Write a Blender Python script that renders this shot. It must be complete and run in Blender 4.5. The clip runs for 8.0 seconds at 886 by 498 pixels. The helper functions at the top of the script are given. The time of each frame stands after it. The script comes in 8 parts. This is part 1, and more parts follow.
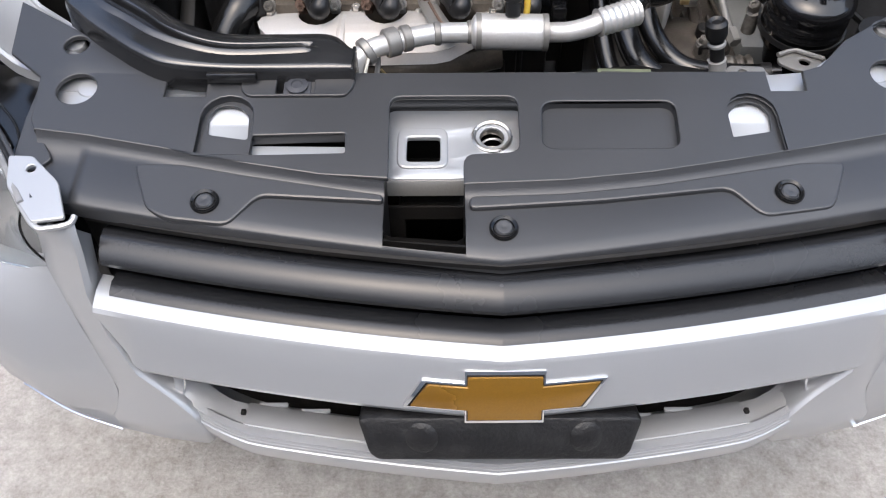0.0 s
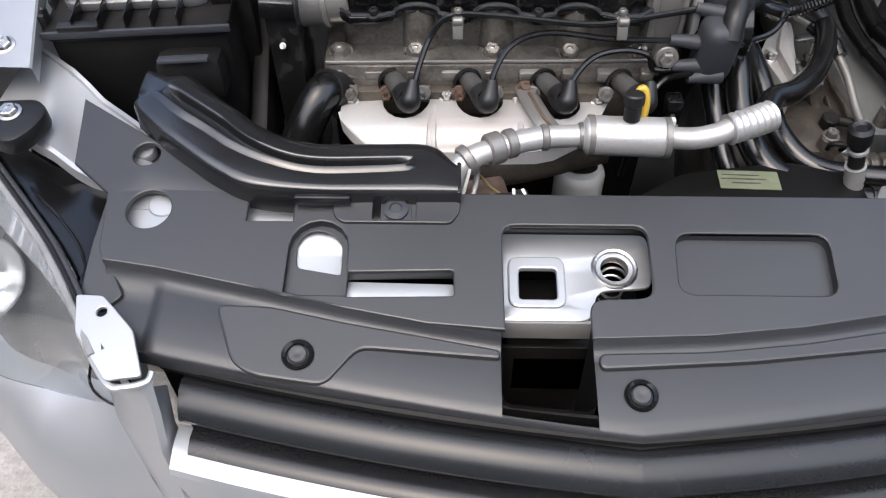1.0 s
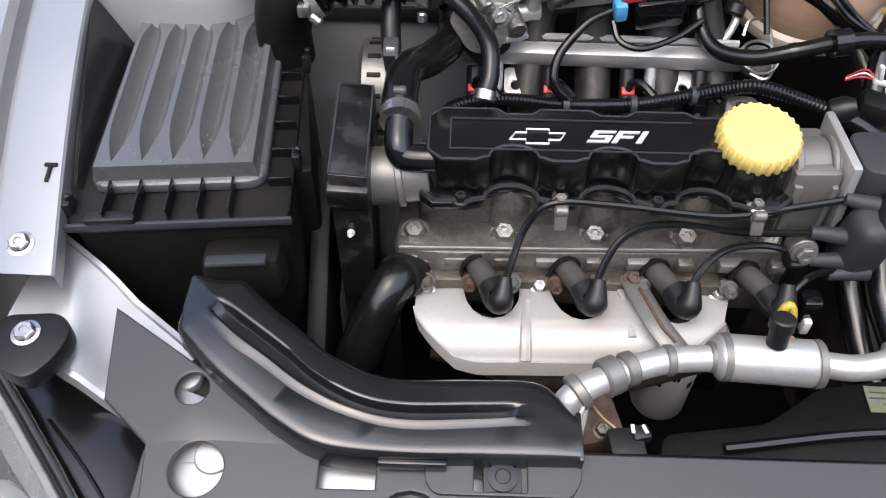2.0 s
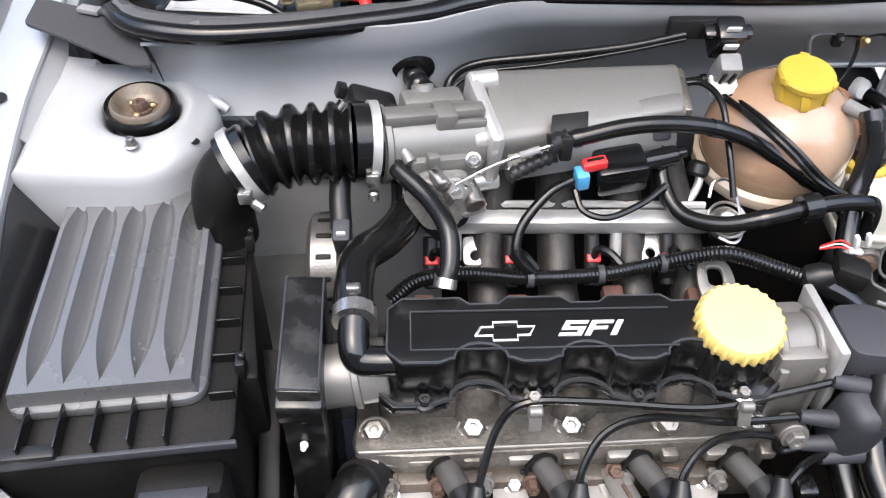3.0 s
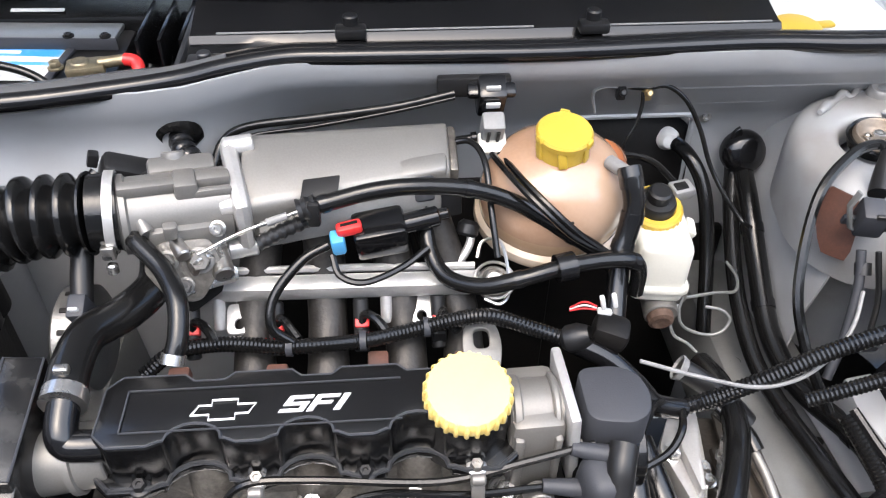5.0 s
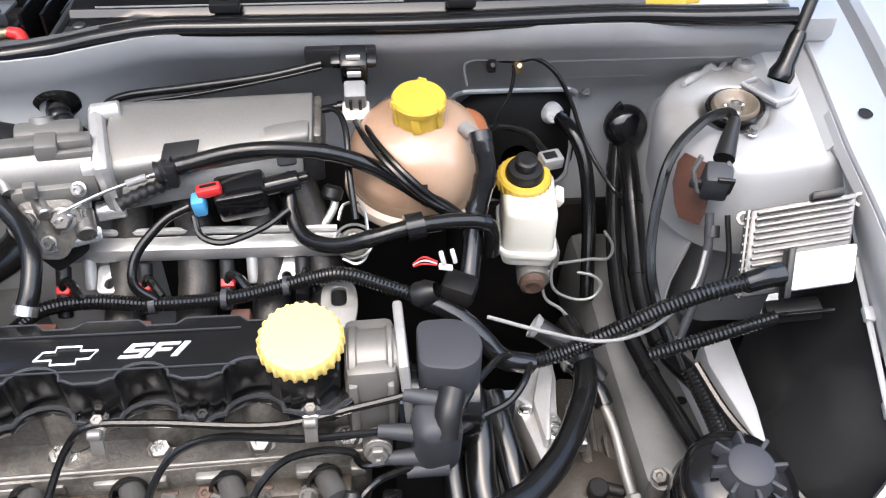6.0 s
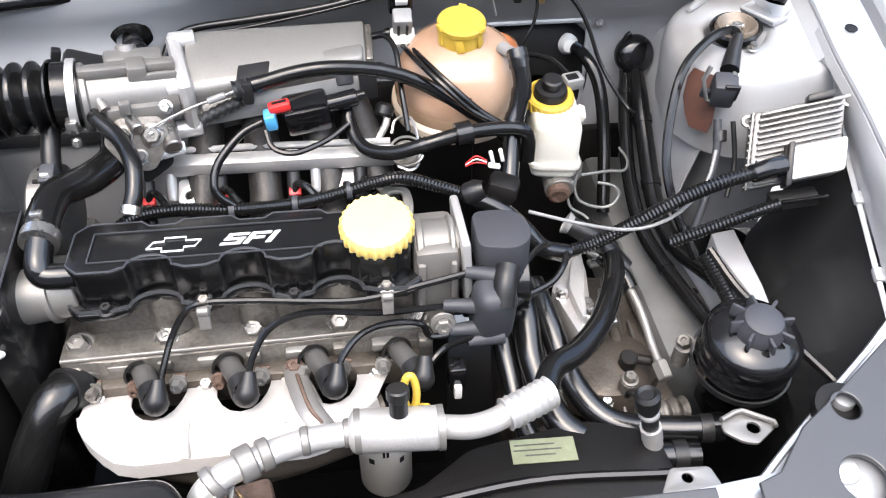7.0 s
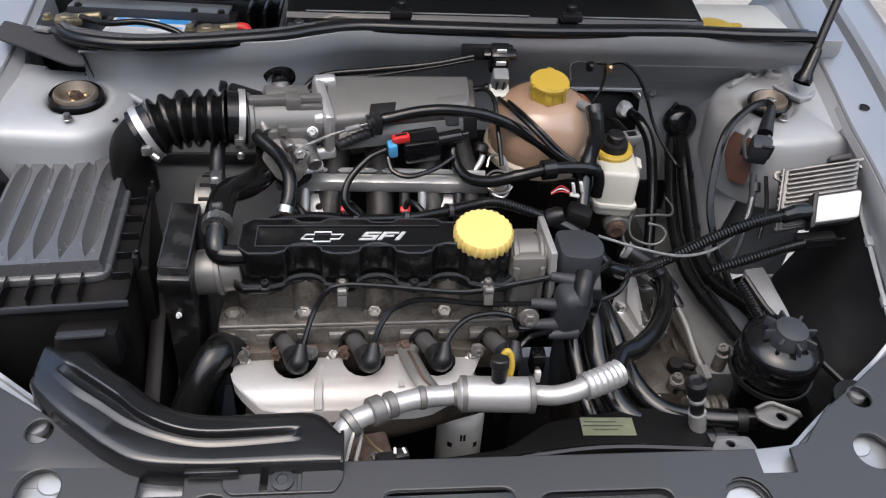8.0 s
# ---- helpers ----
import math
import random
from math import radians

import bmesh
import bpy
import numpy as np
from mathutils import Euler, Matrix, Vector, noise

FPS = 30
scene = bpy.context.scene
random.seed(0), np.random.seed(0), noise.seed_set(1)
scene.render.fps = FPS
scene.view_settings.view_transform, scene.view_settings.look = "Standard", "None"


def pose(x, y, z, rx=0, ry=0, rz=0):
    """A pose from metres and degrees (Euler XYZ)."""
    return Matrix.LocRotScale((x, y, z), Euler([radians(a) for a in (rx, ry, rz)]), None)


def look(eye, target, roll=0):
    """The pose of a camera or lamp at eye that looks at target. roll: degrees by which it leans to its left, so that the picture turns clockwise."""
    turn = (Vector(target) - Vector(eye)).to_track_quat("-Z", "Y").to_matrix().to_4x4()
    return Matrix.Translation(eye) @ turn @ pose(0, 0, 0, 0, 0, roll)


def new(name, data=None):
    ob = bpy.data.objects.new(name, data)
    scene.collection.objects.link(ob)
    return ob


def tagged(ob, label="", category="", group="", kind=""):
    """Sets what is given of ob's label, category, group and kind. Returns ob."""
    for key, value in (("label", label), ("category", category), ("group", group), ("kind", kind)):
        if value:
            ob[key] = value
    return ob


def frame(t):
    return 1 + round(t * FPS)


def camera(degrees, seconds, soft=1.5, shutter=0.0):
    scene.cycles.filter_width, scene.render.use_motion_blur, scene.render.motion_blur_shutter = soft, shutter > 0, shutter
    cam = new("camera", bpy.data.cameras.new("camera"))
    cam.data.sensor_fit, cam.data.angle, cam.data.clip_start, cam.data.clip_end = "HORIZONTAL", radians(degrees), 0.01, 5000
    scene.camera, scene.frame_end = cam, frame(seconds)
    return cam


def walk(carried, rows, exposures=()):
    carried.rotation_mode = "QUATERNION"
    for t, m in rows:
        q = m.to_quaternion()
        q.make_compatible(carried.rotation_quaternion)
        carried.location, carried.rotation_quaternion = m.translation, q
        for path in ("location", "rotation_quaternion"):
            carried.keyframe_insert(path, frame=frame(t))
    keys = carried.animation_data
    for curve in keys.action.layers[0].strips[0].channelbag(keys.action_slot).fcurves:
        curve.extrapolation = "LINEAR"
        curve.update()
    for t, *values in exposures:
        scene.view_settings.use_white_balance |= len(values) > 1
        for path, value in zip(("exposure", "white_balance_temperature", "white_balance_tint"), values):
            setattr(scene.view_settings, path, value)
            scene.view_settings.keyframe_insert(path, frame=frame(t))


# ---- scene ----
cam = camera(58.0, 8.0, 1.15)
PATH = [
    (0, (-0.046, -0.021, 1.253), (-0.051, 1.295, -0.253), -0.4),
    (0.5, (-0.095, 0.028, 1.262), (-0.089, 1.34, -0.248), 0.4),
    (1, (-0.137, 0.151, 1.279), (-0.182, 1.436, -0.253), -0.9),
    (1.5, (-0.178, 0.266, 1.283), (-0.284, 1.524, -0.268), -1.2),
    (2, (-0.232, 0.38, 1.297), (-0.273, 1.699, -0.206), 0.2),
    (2.2, (-0.245, 0.412, 1.306), (-0.24, 1.765, -0.166), 1.3),
    (3.3, (-0.235, 0.521, 1.336), (-0.144, 1.994, -0.014), 1.0),
    (3.5, (-0.214, 0.529, 1.341), (-0.116, 2.018, 0.01), 1.0),
    (4, (-0.153, 0.528, 1.334), (-0.031, 2.054, 0.046), 1.5),
    (4.2, (-0.127, 0.525, 1.334), (-0.009, 2.039, 0.032), 1.4),
    (5.3, (0.006, 0.516, 1.34), (0.147, 2.021, 0.028), 0.9),
    (5.5, (0.036, 0.506, 1.339), (0.17, 2.016, 0.034), 0.9),
    (6, (0.099, 0.459, 1.332), (0.24, 1.967, 0.026), 1.0),
    (6.5, (0.105, 0.404, 1.324), (0.259, 1.86, -0.038), 0.6),
    (7, (0.012, 0.335, 1.34), (0.206, 1.802, -0.007), 0.7),
    (7.5, (-0.071, 0.254, 1.37), (0.135, 1.794, 0.11), 1.7),
    (8, (-0.117, 0.152, 1.395), (0.079, 1.742, 0.197), 4.0),
]
walk(cam, [(t, look(eye, target, roll)) for t, eye, target, roll in PATH],
     [(0.0, 1.35), (1.4, 1.2), (2.0, 1.2), (2.2, 1.2), (3.3, 1.95), (5.3, 1.92), (6.0, 1.9), (6.6, 2.05), (7.2, 2.2), (7.45, 2.2), (7.7, 1.78), (8.0, 0.85)])

# ---- world, sun, exposure ----
world = bpy.data.worlds.new("sky")
scene.world = world
world.use_nodes = True
wn = world.node_tree
sky = wn.nodes.new("ShaderNodeTexSky")
sky.sky_type, sky.sun_disc = "NISHITA", False
sky.sun_elevation, sky.sun_rotation = radians(68), radians(205)
sky.air_density, sky.dust_density = 1.0, 4.0
wn.nodes["Background"].inputs[1].default_value = 0.15
wn.links.new(sky.outputs[0], wn.nodes["Background"].inputs[0])
sun = new("sun", bpy.data.lights.new("sun", "SUN"))
sun.data.energy, sun.data.angle, sun.data.color = 1.5, radians(105), (0.945, 0.97, 1.0)
sun.matrix_world = look((0.9, -1.6, 6.0), (0, 0.9, 0.8))


# ---- materials ----
def mat(name, colour, rough=0.5, metal=0.0, vary=0.15, grain=60.0, bump=0.15, stain=None, stain_amount=0.0, stain_scale=9.0, coat=0.0, trans=0.0, random_tint=0.0, specular=0.5):
    m = bpy.data.materials.new(name)
    m.use_nodes = True
    t = m.node_tree
    b = t.nodes["Principled BSDF"]
    co = t.nodes.new("ShaderNodeTexCoord")
    fine, broad = t.nodes.new("ShaderNodeTexNoise"), t.nodes.new("ShaderNodeTexNoise")
    fine.inputs["Scale"].default_value, fine.inputs["Detail"].default_value = grain * 6, 4
    broad.inputs["Scale"].default_value, broad.inputs["Detail"].default_value = stain_scale, 6
    for n in (fine, broad):
        t.links.new(co.outputs["Object"], n.inputs["Vector"])
    dark = t.nodes.new("ShaderNodeMix")
    dark.data_type = "RGBA"
    dark.inputs[6].default_value = (*[c * (1 - vary) for c in colour], 1)
    dark.inputs[7].default_value = (*[min(1, c * (1 + vary)) for c in colour], 1)
    t.links.new(fine.outputs["Fac"], dark.inputs[0])
    last = dark.outputs[2]
    if stain:
        ramp = t.nodes.new("ShaderNodeMapRange")
        ramp.inputs[1].default_value, ramp.inputs[2].default_value = 0.48, 0.68
        ramp.inputs[4].default_value = stain_amount
        t.links.new(broad.outputs["Fac"], ramp.inputs[0])
        mix = t.nodes.new("ShaderNodeMix")
        mix.data_type = "RGBA"
        mix.inputs[7].default_value = (*stain, 1)
        t.links.new(ramp.outputs[0], mix.inputs[0])
        t.links.new(last, mix.inputs[6])
        last = mix.outputs[2]
    t.links.new(last, b.inputs["Base Color"])
    rr = t.nodes.new("ShaderNodeMapRange")
    rr.inputs[3].default_value, rr.inputs[4].default_value = max(0.02, rough - 0.08), min(1, rough + 0.1)
    t.links.new(broad.outputs["Fac"], rr.inputs[0])
    t.links.new(rr.outputs[0], b.inputs["Roughness"])
    b.inputs["Metallic"].default_value = metal
    b.inputs["Specular IOR Level"].default_value = specular
    b.inputs["Coat Weight"].default_value, b.inputs["Coat Roughness"].default_value = coat, 0.06
    b.inputs["Transmission Weight"].default_value = trans
    if bump:
        bp = t.nodes.new("ShaderNodeBump")
        bp.inputs["Strength"].default_value, bp.inputs["Distance"].default_value = bump, 0.001
        t.links.new(fine.outputs["Fac"], bp.inputs["Height"])
        t.links.new(bp.outputs[0], b.inputs["Normal"])
    return m


SILVER = mat("silver_paint", (0.37, 0.38, 0.39), 0.34, 0.55, 0.05, 300, 0.03, (0.42, 0.42, 0.42), 0.15, 6, coat=0.5)
BAY = mat("bay_silver_paint", (0.355, 0.365, 0.375), 0.38, 0.12, 0.05, 150, 0.05, (0.27, 0.265, 0.255), 0.45, 9, coat=0.25)
RAIL = mat("grimy_grey_paint", (0.165, 0.170, 0.168), 0.36, 0.2, 0.10, 60, 0.10, (0.07, 0.068, 0.064), 0.5, 10, coat=0.25)
TRIM = mat("grained_black_plastic", (0.023, 0.0238, 0.0258), 0.36, 0, 0.2, 160, 0.10, (0.034, 0.035, 0.038), 0.3, 8, specular=0.62)
# Base colour is lifted to hold sky sheen as well as dust.
LID = mat("dusty_plastic_with_sheen", (0.092, 0.093, 0.096), 0.25, 0, 0.2, 160, 0.12, (0.105, 0.105, 0.107), 0.4, 12, specular=0.95)
GLOSS = mat("glossy_black_plastic", (0.005, 0.005, 0.0055), 0.11, 0, 0.2, 90, 0.08, (0.016, 0.016, 0.016), 0.3, 14)
MATTE = mat("dull_black_plastic", (0.010, 0.010, 0.0105), 0.36, 0, 0.25, 90, 0.07, (0.024, 0.023, 0.022), 0.35, 12, specular=0.38)
RUBBER = mat("black_rubber", (0.0055, 0.0055, 0.0055), 0.15, 0, 0.25, 70, 0.14, (0.015, 0.0145, 0.014), 0.3, 26, specular=0.42)
# Oily black, and the near-black that holds shade in openings and under parts.
DEEP = mat("oily_black_and_shade", (0.0065, 0.0062, 0.006), 0.5, 0.0, 0.3, 40, 0.3, (0.022, 0.018, 0.015), 0.4, 10, specular=0.20)
COVER = mat("satin_black_cover", (0.0046, 0.0046, 0.0048), 0.20, 0, 0.15, 120, 0.04, (0.010, 0.010, 0.010), 0.3, 20, specular=0.58)
CAST = mat("cast_aluminium", (0.205, 0.199, 0.188), 0.42, 0.5, 0.12, 90, 0.07, (0.14, 0.125, 0.108), 0.4, 14)
ECUMET = mat("dull_cast_aluminium", (0.185, 0.18, 0.172), 0.36, 0.7, 0.15, 70, 0.4, (0.24, 0.23, 0.21), 0.4, 24)
DIRTY = mat("grimy_aluminium", (0.150, 0.140, 0.125), 0.40, 0.5, 0.5, 40, 0.8, (0.022, 0.017, 0.013), 0.88, 26)
BRIGHT = mat("bright_aluminium", (0.54, 0.535, 0.525), 0.36, 0.6, 0.10, 60, 0.30, (0.40, 0.385, 0.365), 0.45, 30)
SHIELD = mat("pressed_steel_shield", (0.47, 0.455, 0.44), 0.42, 0.3, 0.08, 60, 0.15, (0.38, 0.32, 0.27), 0.45, 9)
STEEL = mat("zinc_steel", (0.52, 0.51, 0.49), 0.27, 0.95, 0.1, 60, 0.2, (0.28, 0.24, 0.20), 0.45, 40)
CHROME = mat("chrome", (0.82, 0.82, 0.82), 0.10, 1.0, 0.03, 60, 0.02)
RUNNER = mat("shade_dark_aluminium", (0.040, 0.037, 0.034), 0.45, 0.5, 0.4, 40, 0.5, (0.012, 0.011, 0.010), 0.8, 28)
RUST = mat("rusty_iron", (0.085, 0.052, 0.038), 0.7, 0.2, 0.45, 40, 0.8, (0.20, 0.135, 0.10), 0.6, 45)
YELLOW = mat("yellow_plastic", (0.50, 0.34, 0.045), 0.30, 0, 0.06, 60, 0.1, (0.56, 0.36, 0.06), 0.3, 18)
PALEYELLOW = mat("yellow_oil_cap_plastic", (0.82, 0.62, 0.20), 0.36, 0, 0.06, 60, 0.08, (0.76, 0.54, 0.15), 0.3, 18)
PALETAN = mat("pale_translucent_plastic", (0.40, 0.27, 0.17), 0.20, 0, 0.08, 40, 0.05, (0.28, 0.15, 0.085), 0.6, 11, coat=0.3)
ORANGE = mat("orange_stained_plastic", (0.33, 0.115, 0.045), 0.16, 0, 0.10, 40, 0.05, (0.24, 0.09, 0.04), 0.5, 12, coat=0.5)
TAN = mat("stained_translucent_plastic", (0.345, 0.215, 0.14), 0.14, 0, 0.10, 40, 0.05, (0.42, 0.32, 0.24), 0.75, 7, coat=0.5)
PALEFLANGE = mat("pale_plastic_flange", (0.52, 0.44, 0.35), 0.3, 0, 0.06, 60, 0.08, (0.42, 0.30, 0.20), 0.5, 18)
MILK = mat("milky_white_plastic", (0.60, 0.59, 0.53), 0.34, 0, 0.05, 60, 0.08, (0.50, 0.47, 0.36), 0.35, 15)
RED = mat("red_plastic", (0.62, 0.03, 0.03), 0.38, 0, 0.1, 60, 0.1)
BLUE = mat("blue_plastic", (0.08, 0.34, 0.62), 0.4, 0, 0.08, 60, 0.1)
LABELBLUE = mat("blue_paper_label", (0.05, 0.30, 0.68), 0.35, 0, 0.1, 30, 0.05, (0.45, 0.62, 0.80), 0.5, 30)
WHITE = mat("white_plastic", (0.66, 0.655, 0.635), 0.42, 0, 0.05, 60, 0.1, (0.50, 0.49, 0.46), 0.3, 30)
REDPAD = mat("rust_red_pad", (0.085, 0.034, 0.022), 0.7, 0, 0.3, 60, 0.3, (0.045, 0.022, 0.016), 0.6, 30)
TARNISH = mat("tarnished_brass", (0.30, 0.25, 0.16), 0.42, 0.8, 0.3, 60, 0.6, (0.16, 0.15, 0.12), 0.7, 45)
BRASS = mat("brass", (0.60, 0.44, 0.22), 0.36, 0.9, 0.15, 60, 0.3, (0.35, 0.30, 0.22), 0.5, 30)
GOLD = mat("gold_badge_lacquer", (0.25, 0.125, 0.014), 0.26, 0.5, 0.15, 120, 0.1, (0.15, 0.07, 0.010), 0.7, 14, coat=0.6)
STICKER = mat("pale_green_sticker", (0.16, 0.175, 0.11), 0.4, 0, 0.1, 60, 0.05, (0.25, 0.28, 0.18), 0.5, 60)
PRINT = mat("white_print", (0.78, 0.78, 0.78), 0.4, 0, 0.03, 60, 0.0)
HOLDER = mat("worn_textured_rubber", (0.008, 0.008, 0.0085), 0.4, 0, 0.5, 45, 0.9, (0.022, 0.022, 0.022), 0.5, 50, specular=0.4)
LINER = mat("smooth_liner_plastic", (0.017, 0.0174, 0.0182), 0.20, 0, 0.2, 90, 0.06, (0.028, 0.028, 0.029), 0.4, 9, specular=0.75)
DUCT = mat("scuffed_gloss_plastic", (0.009, 0.0092, 0.0098), 0.18, 0, 0.2, 120, 0.08, (0.040, 0.040, 0.041), 0.40, 9, specular=0.9)
SLEEVE = mat("grey_rubber_sleeve", (0.060, 0.058, 0.056), 0.5, 0, 0.2, 60, 0.3, (0.03, 0.026, 0.022), 0.5, 40)
WORN = mat("scuffed_black_casing", (0.008, 0.008, 0.0082), 0.20, 0, 0.3, 60, 0.08, (0.050, 0.049, 0.047), 0.5, 38, specular=0.5)
MOUNT = mat("brown_stained_steel", (0.20, 0.165, 0.130), 0.42, 0.4, 0.2, 50, 0.3, (0.10, 0.070, 0.045), 0.6, 55)
GBOX = mat("oil_stained_casting", (0.085, 0.072, 0.058), 0.40, 0.4, 0.3, 40, 0.6, (0.026, 0.019, 0.014), 0.75, 24)
PALEPRINT = mat("pale_print", (0.52, 0.52, 0.52), 0.4, 0, 0.05, 60, 0.0)
FLAP = mat("dull_grey_flap", (0.050, 0.050, 0.053), 0.85, 0, 0.15, 90, 0.1, specular=0.12)
GREY = mat("grey_plastic", (0.036, 0.038, 0.044), 0.5, 0, 0.1, 100, 0.15, specular=0.35)
BARS = mat("smooth_charcoal_plastic", (0.013, 0.0136, 0.0150), 0.25, 0, 0.2, 120, 0.06, (0.020, 0.021, 0.024), 0.3, 9, specular=0.45)
GRIMY = mat("grimy_silver_paint", (0.30, 0.305, 0.31), 0.38, 0.12, 0.08, 120, 0.08, (0.17, 0.15, 0.13), 0.5, 11, coat=0.25)
REFLECTOR = mat("satin_bright_reflector", (0.72, 0.72, 0.72), 0.22, 0.85, 0.04, 60, 0.02)
BEZEL = mat("smoked_bezel", (0.30, 0.30, 0.30), 0.25, 0.8, 0.1, 60, 0.05, (0.12, 0.12, 0.12), 0.4, 12)
PLASTER = mat("weathered_plaster", (0.30, 0.30, 0.30), 0.85, 0, 0.12, 12, 0.4, (0.20, 0.20, 0.20), 0.5, 1.5)
TAPE = mat("grey_cable_tape", (0.20, 0.20, 0.20), 0.42, 0, 0.1, 100, 0.15, (0.10, 0.10, 0.10), 0.4, 40)


def glass_mat(name, colour, rough):
    m = bpy.data.materials.new(name)
    m.use_nodes = True
    b = m.node_tree.nodes["Principled BSDF"]
    b.inputs["Base Color"].default_value = (*colour, 1)
    b.inputs["Roughness"].default_value = rough
    b.inputs["Transmission Weight"].default_value = 1.0
    b.inputs["IOR"].default_value = 1.45
    return m


GLASS = glass_mat("headlight_glass", (0.80, 0.82, 0.83), 0.03)
SCREEN = glass_mat("windscreen_glass", (0.55, 0.62, 0.60), 0.02)


def concrete():
    m = bpy.data.materials.new("worn_concrete")
    m.use_nodes = True
    t = m.node_tree
    b = t.nodes["Principled BSDF"]
    co = t.nodes.new("ShaderNodeTexCoord")
    layers = []
    for scale, detail in ((2.2, 8), (34.0, 8), (150.0, 5)):
        n = t.nodes.new("ShaderNodeTexNoise")
        n.inputs["Scale"].default_value, n.inputs["Detail"].default_value = scale, detail
        n.inputs["Roughness"].default_value = 0.65
        t.links.new(co.outputs["Object"], n.inputs["Vector"])
        layers.append(n)
    ramp = t.nodes.new("ShaderNodeValToRGB")
    ramp.color_ramp.elements[0].position, ramp.color_ramp.elements[0].color = 0.32, (0.19, 0.177, 0.162, 1)
    ramp.color_ramp.elements[1].position, ramp.color_ramp.elements[1].color = 0.66, (0.42, 0.405, 0.385, 1)
    mix = t.nodes.new("ShaderNodeMath")
    mix.operation = "MULTIPLY_ADD"
    mix.inputs[1].default_value = 0.55
    t.links.new(layers[1].outputs["Fac"], mix.inputs[0])
    half = t.nodes.new("ShaderNodeMath")
    half.operation = "MULTIPLY"
    half.inputs[1].default_value = 0.45
    t.links.new(layers[0].outputs["Fac"], half.inputs[0])
    t.links.new(half.outputs[0], mix.inputs[2])
    grit = t.nodes.new("ShaderNodeMath")
    grit.operation = "MULTIPLY_ADD"
    grit.inputs[1].default_value = 0.42
    t.links.new(layers[2].outputs["Fac"], grit.inputs[0])
    lower = t.nodes.new("ShaderNodeMath")
    lower.operation = "SUBTRACT"
    lower.inputs[1].default_value = 0.21
    t.links.new(mix.outputs[0], lower.inputs[0])
    t.links.new(lower.outputs[0], grit.inputs[2])
    t.links.new(grit.outputs[0], ramp.inputs[0])
    t.links.new(ramp.outputs[0], b.inputs["Base Color"])
    b.inputs["Roughness"].default_value = 0.85
    bp = t.nodes.new("ShaderNodeBump")
    bp.inputs["Strength"].default_value, bp.inputs["Distance"].default_value = 0.5, 0.004
    add = t.nodes.new("ShaderNodeMath")
    t.links.new(layers[1].outputs["Fac"], add.inputs[0])
    t.links.new(layers[2].outputs["Fac"], add.inputs[1])
    t.links.new(add.outputs[0], bp.inputs["Height"])
    t.links.new(bp.outputs[0], b.inputs["Normal"])
    return m


CONCRETE = concrete()


# ---- mesh helpers ----
def thing(name, at, label, category, group="", kind=""):
    ob = new(name)
    ob.location = at
    ob.empty_display_size = 0.02
    return tagged(ob, label, category, group, kind)


def part(name, bm, material, parent=None, label="", sharp=38):
    """Links a bmesh, laid out in world places, as one mesh object under a thing or a part."""
    bmesh.ops.recalc_face_normals(bm, faces=bm.faces)
    lim = radians(sharp)
    for f in bm.faces:
        f.smooth = True
    for e in bm.edges:
        if len(e.link_faces) == 2 and e.calc_face_angle(0) > lim:
            e.smooth = False
    me = bpy.data.meshes.new(name)
    bm.to_mesh(me)
    bm.free()
    me.materials.append(material)
    ob = new(name, me)
    if parent:
        ob.parent = parent
        if parent.type == "EMPTY":
            ob.matrix_parent_inverse = Matrix.Translation(-parent.location)
    return tagged(ob, label)


def single(name, bm, material, label, category, group="", kind="", sharp=38):
    return tagged(part(name, bm, material, None, "", sharp), label, category, group, kind)


def join(*bms):
    out = bms[0]
    for b in bms[1:]:
        me = bpy.data.meshes.new("tmp")
        b.to_mesh(me)
        b.free()
        out.from_mesh(me)
        bpy.data.meshes.remove(me)
    return out


def bevelled(bm, width, segments=2, angle=30):
    if width > 0:
        edges = [e for e in bm.edges if len(e.link_faces) == 2 and e.calc_face_angle(0) > radians(angle)]
        bmesh.ops.bevel(bm, geom=edges, offset=width, segments=segments, affect="EDGES", clamp_overlap=True, profile=0.5)
    return bm


def box(c, size, bev=0.003, rot=(0, 0, 0), taper=1.0, seg=2):
    """A rounded box; taper narrows its top."""
    bm = bmesh.new()
    bmesh.ops.create_cube(bm, size=1)
    for v in bm.verts:
        k = taper if v.co.z > 0 else 1
        v.co = Vector((v.co.x * size[0] * k, v.co.y * size[1] * k, v.co.z * size[2]))
    bevelled(bm, bev, seg)
    bm.transform(pose(*c, *rot))
    return bm


def frame_box(o, u, v, w, bev=0.003):
    """A box from a corner and three edge vectors."""
    o, u, v, w = map(Vector, (o, u, v, w))
    bm = bmesh.new()
    p = [bm.verts.new(o + a * u + b * v + c * w) for c in (0, 1) for b in (0, 1) for a in (0, 1)]
    for f in ((0, 1, 3, 2), (4, 5, 7, 6), (0, 1, 5, 4), (2, 3, 7, 6), (0, 2, 6, 4), (1, 3, 7, 5)):
        bm.faces.new([p[i] for i in f])
    bmesh.ops.recalc_face_normals(bm, faces=bm.faces)
    return bevelled(bm, bev)


def smooth_path(points, per=8):
    """Catmull-Rom through the points."""
    p = [Vector(q) for q in points]
    if len(p) < 3:
        return [p[0].lerp(p[-1], i / per) for i in range(per + 1)]
    p = [2 * p[0] - p[1]] + p + [2 * p[-1] - p[-2]]
    out = []
    for i in range(1, len(p) - 2):
        a, b, c, d = p[i - 1:i + 3]
        for k in range(per):
            t = k / per
            out.append(0.5 * ((2 * b) + (c - a) * t + (2 * a - 5 * b + 4 * c - d) * t * t + (3 * b - a - 3 * c + d) * t ** 3))
    out.append(p[-2])
    return out


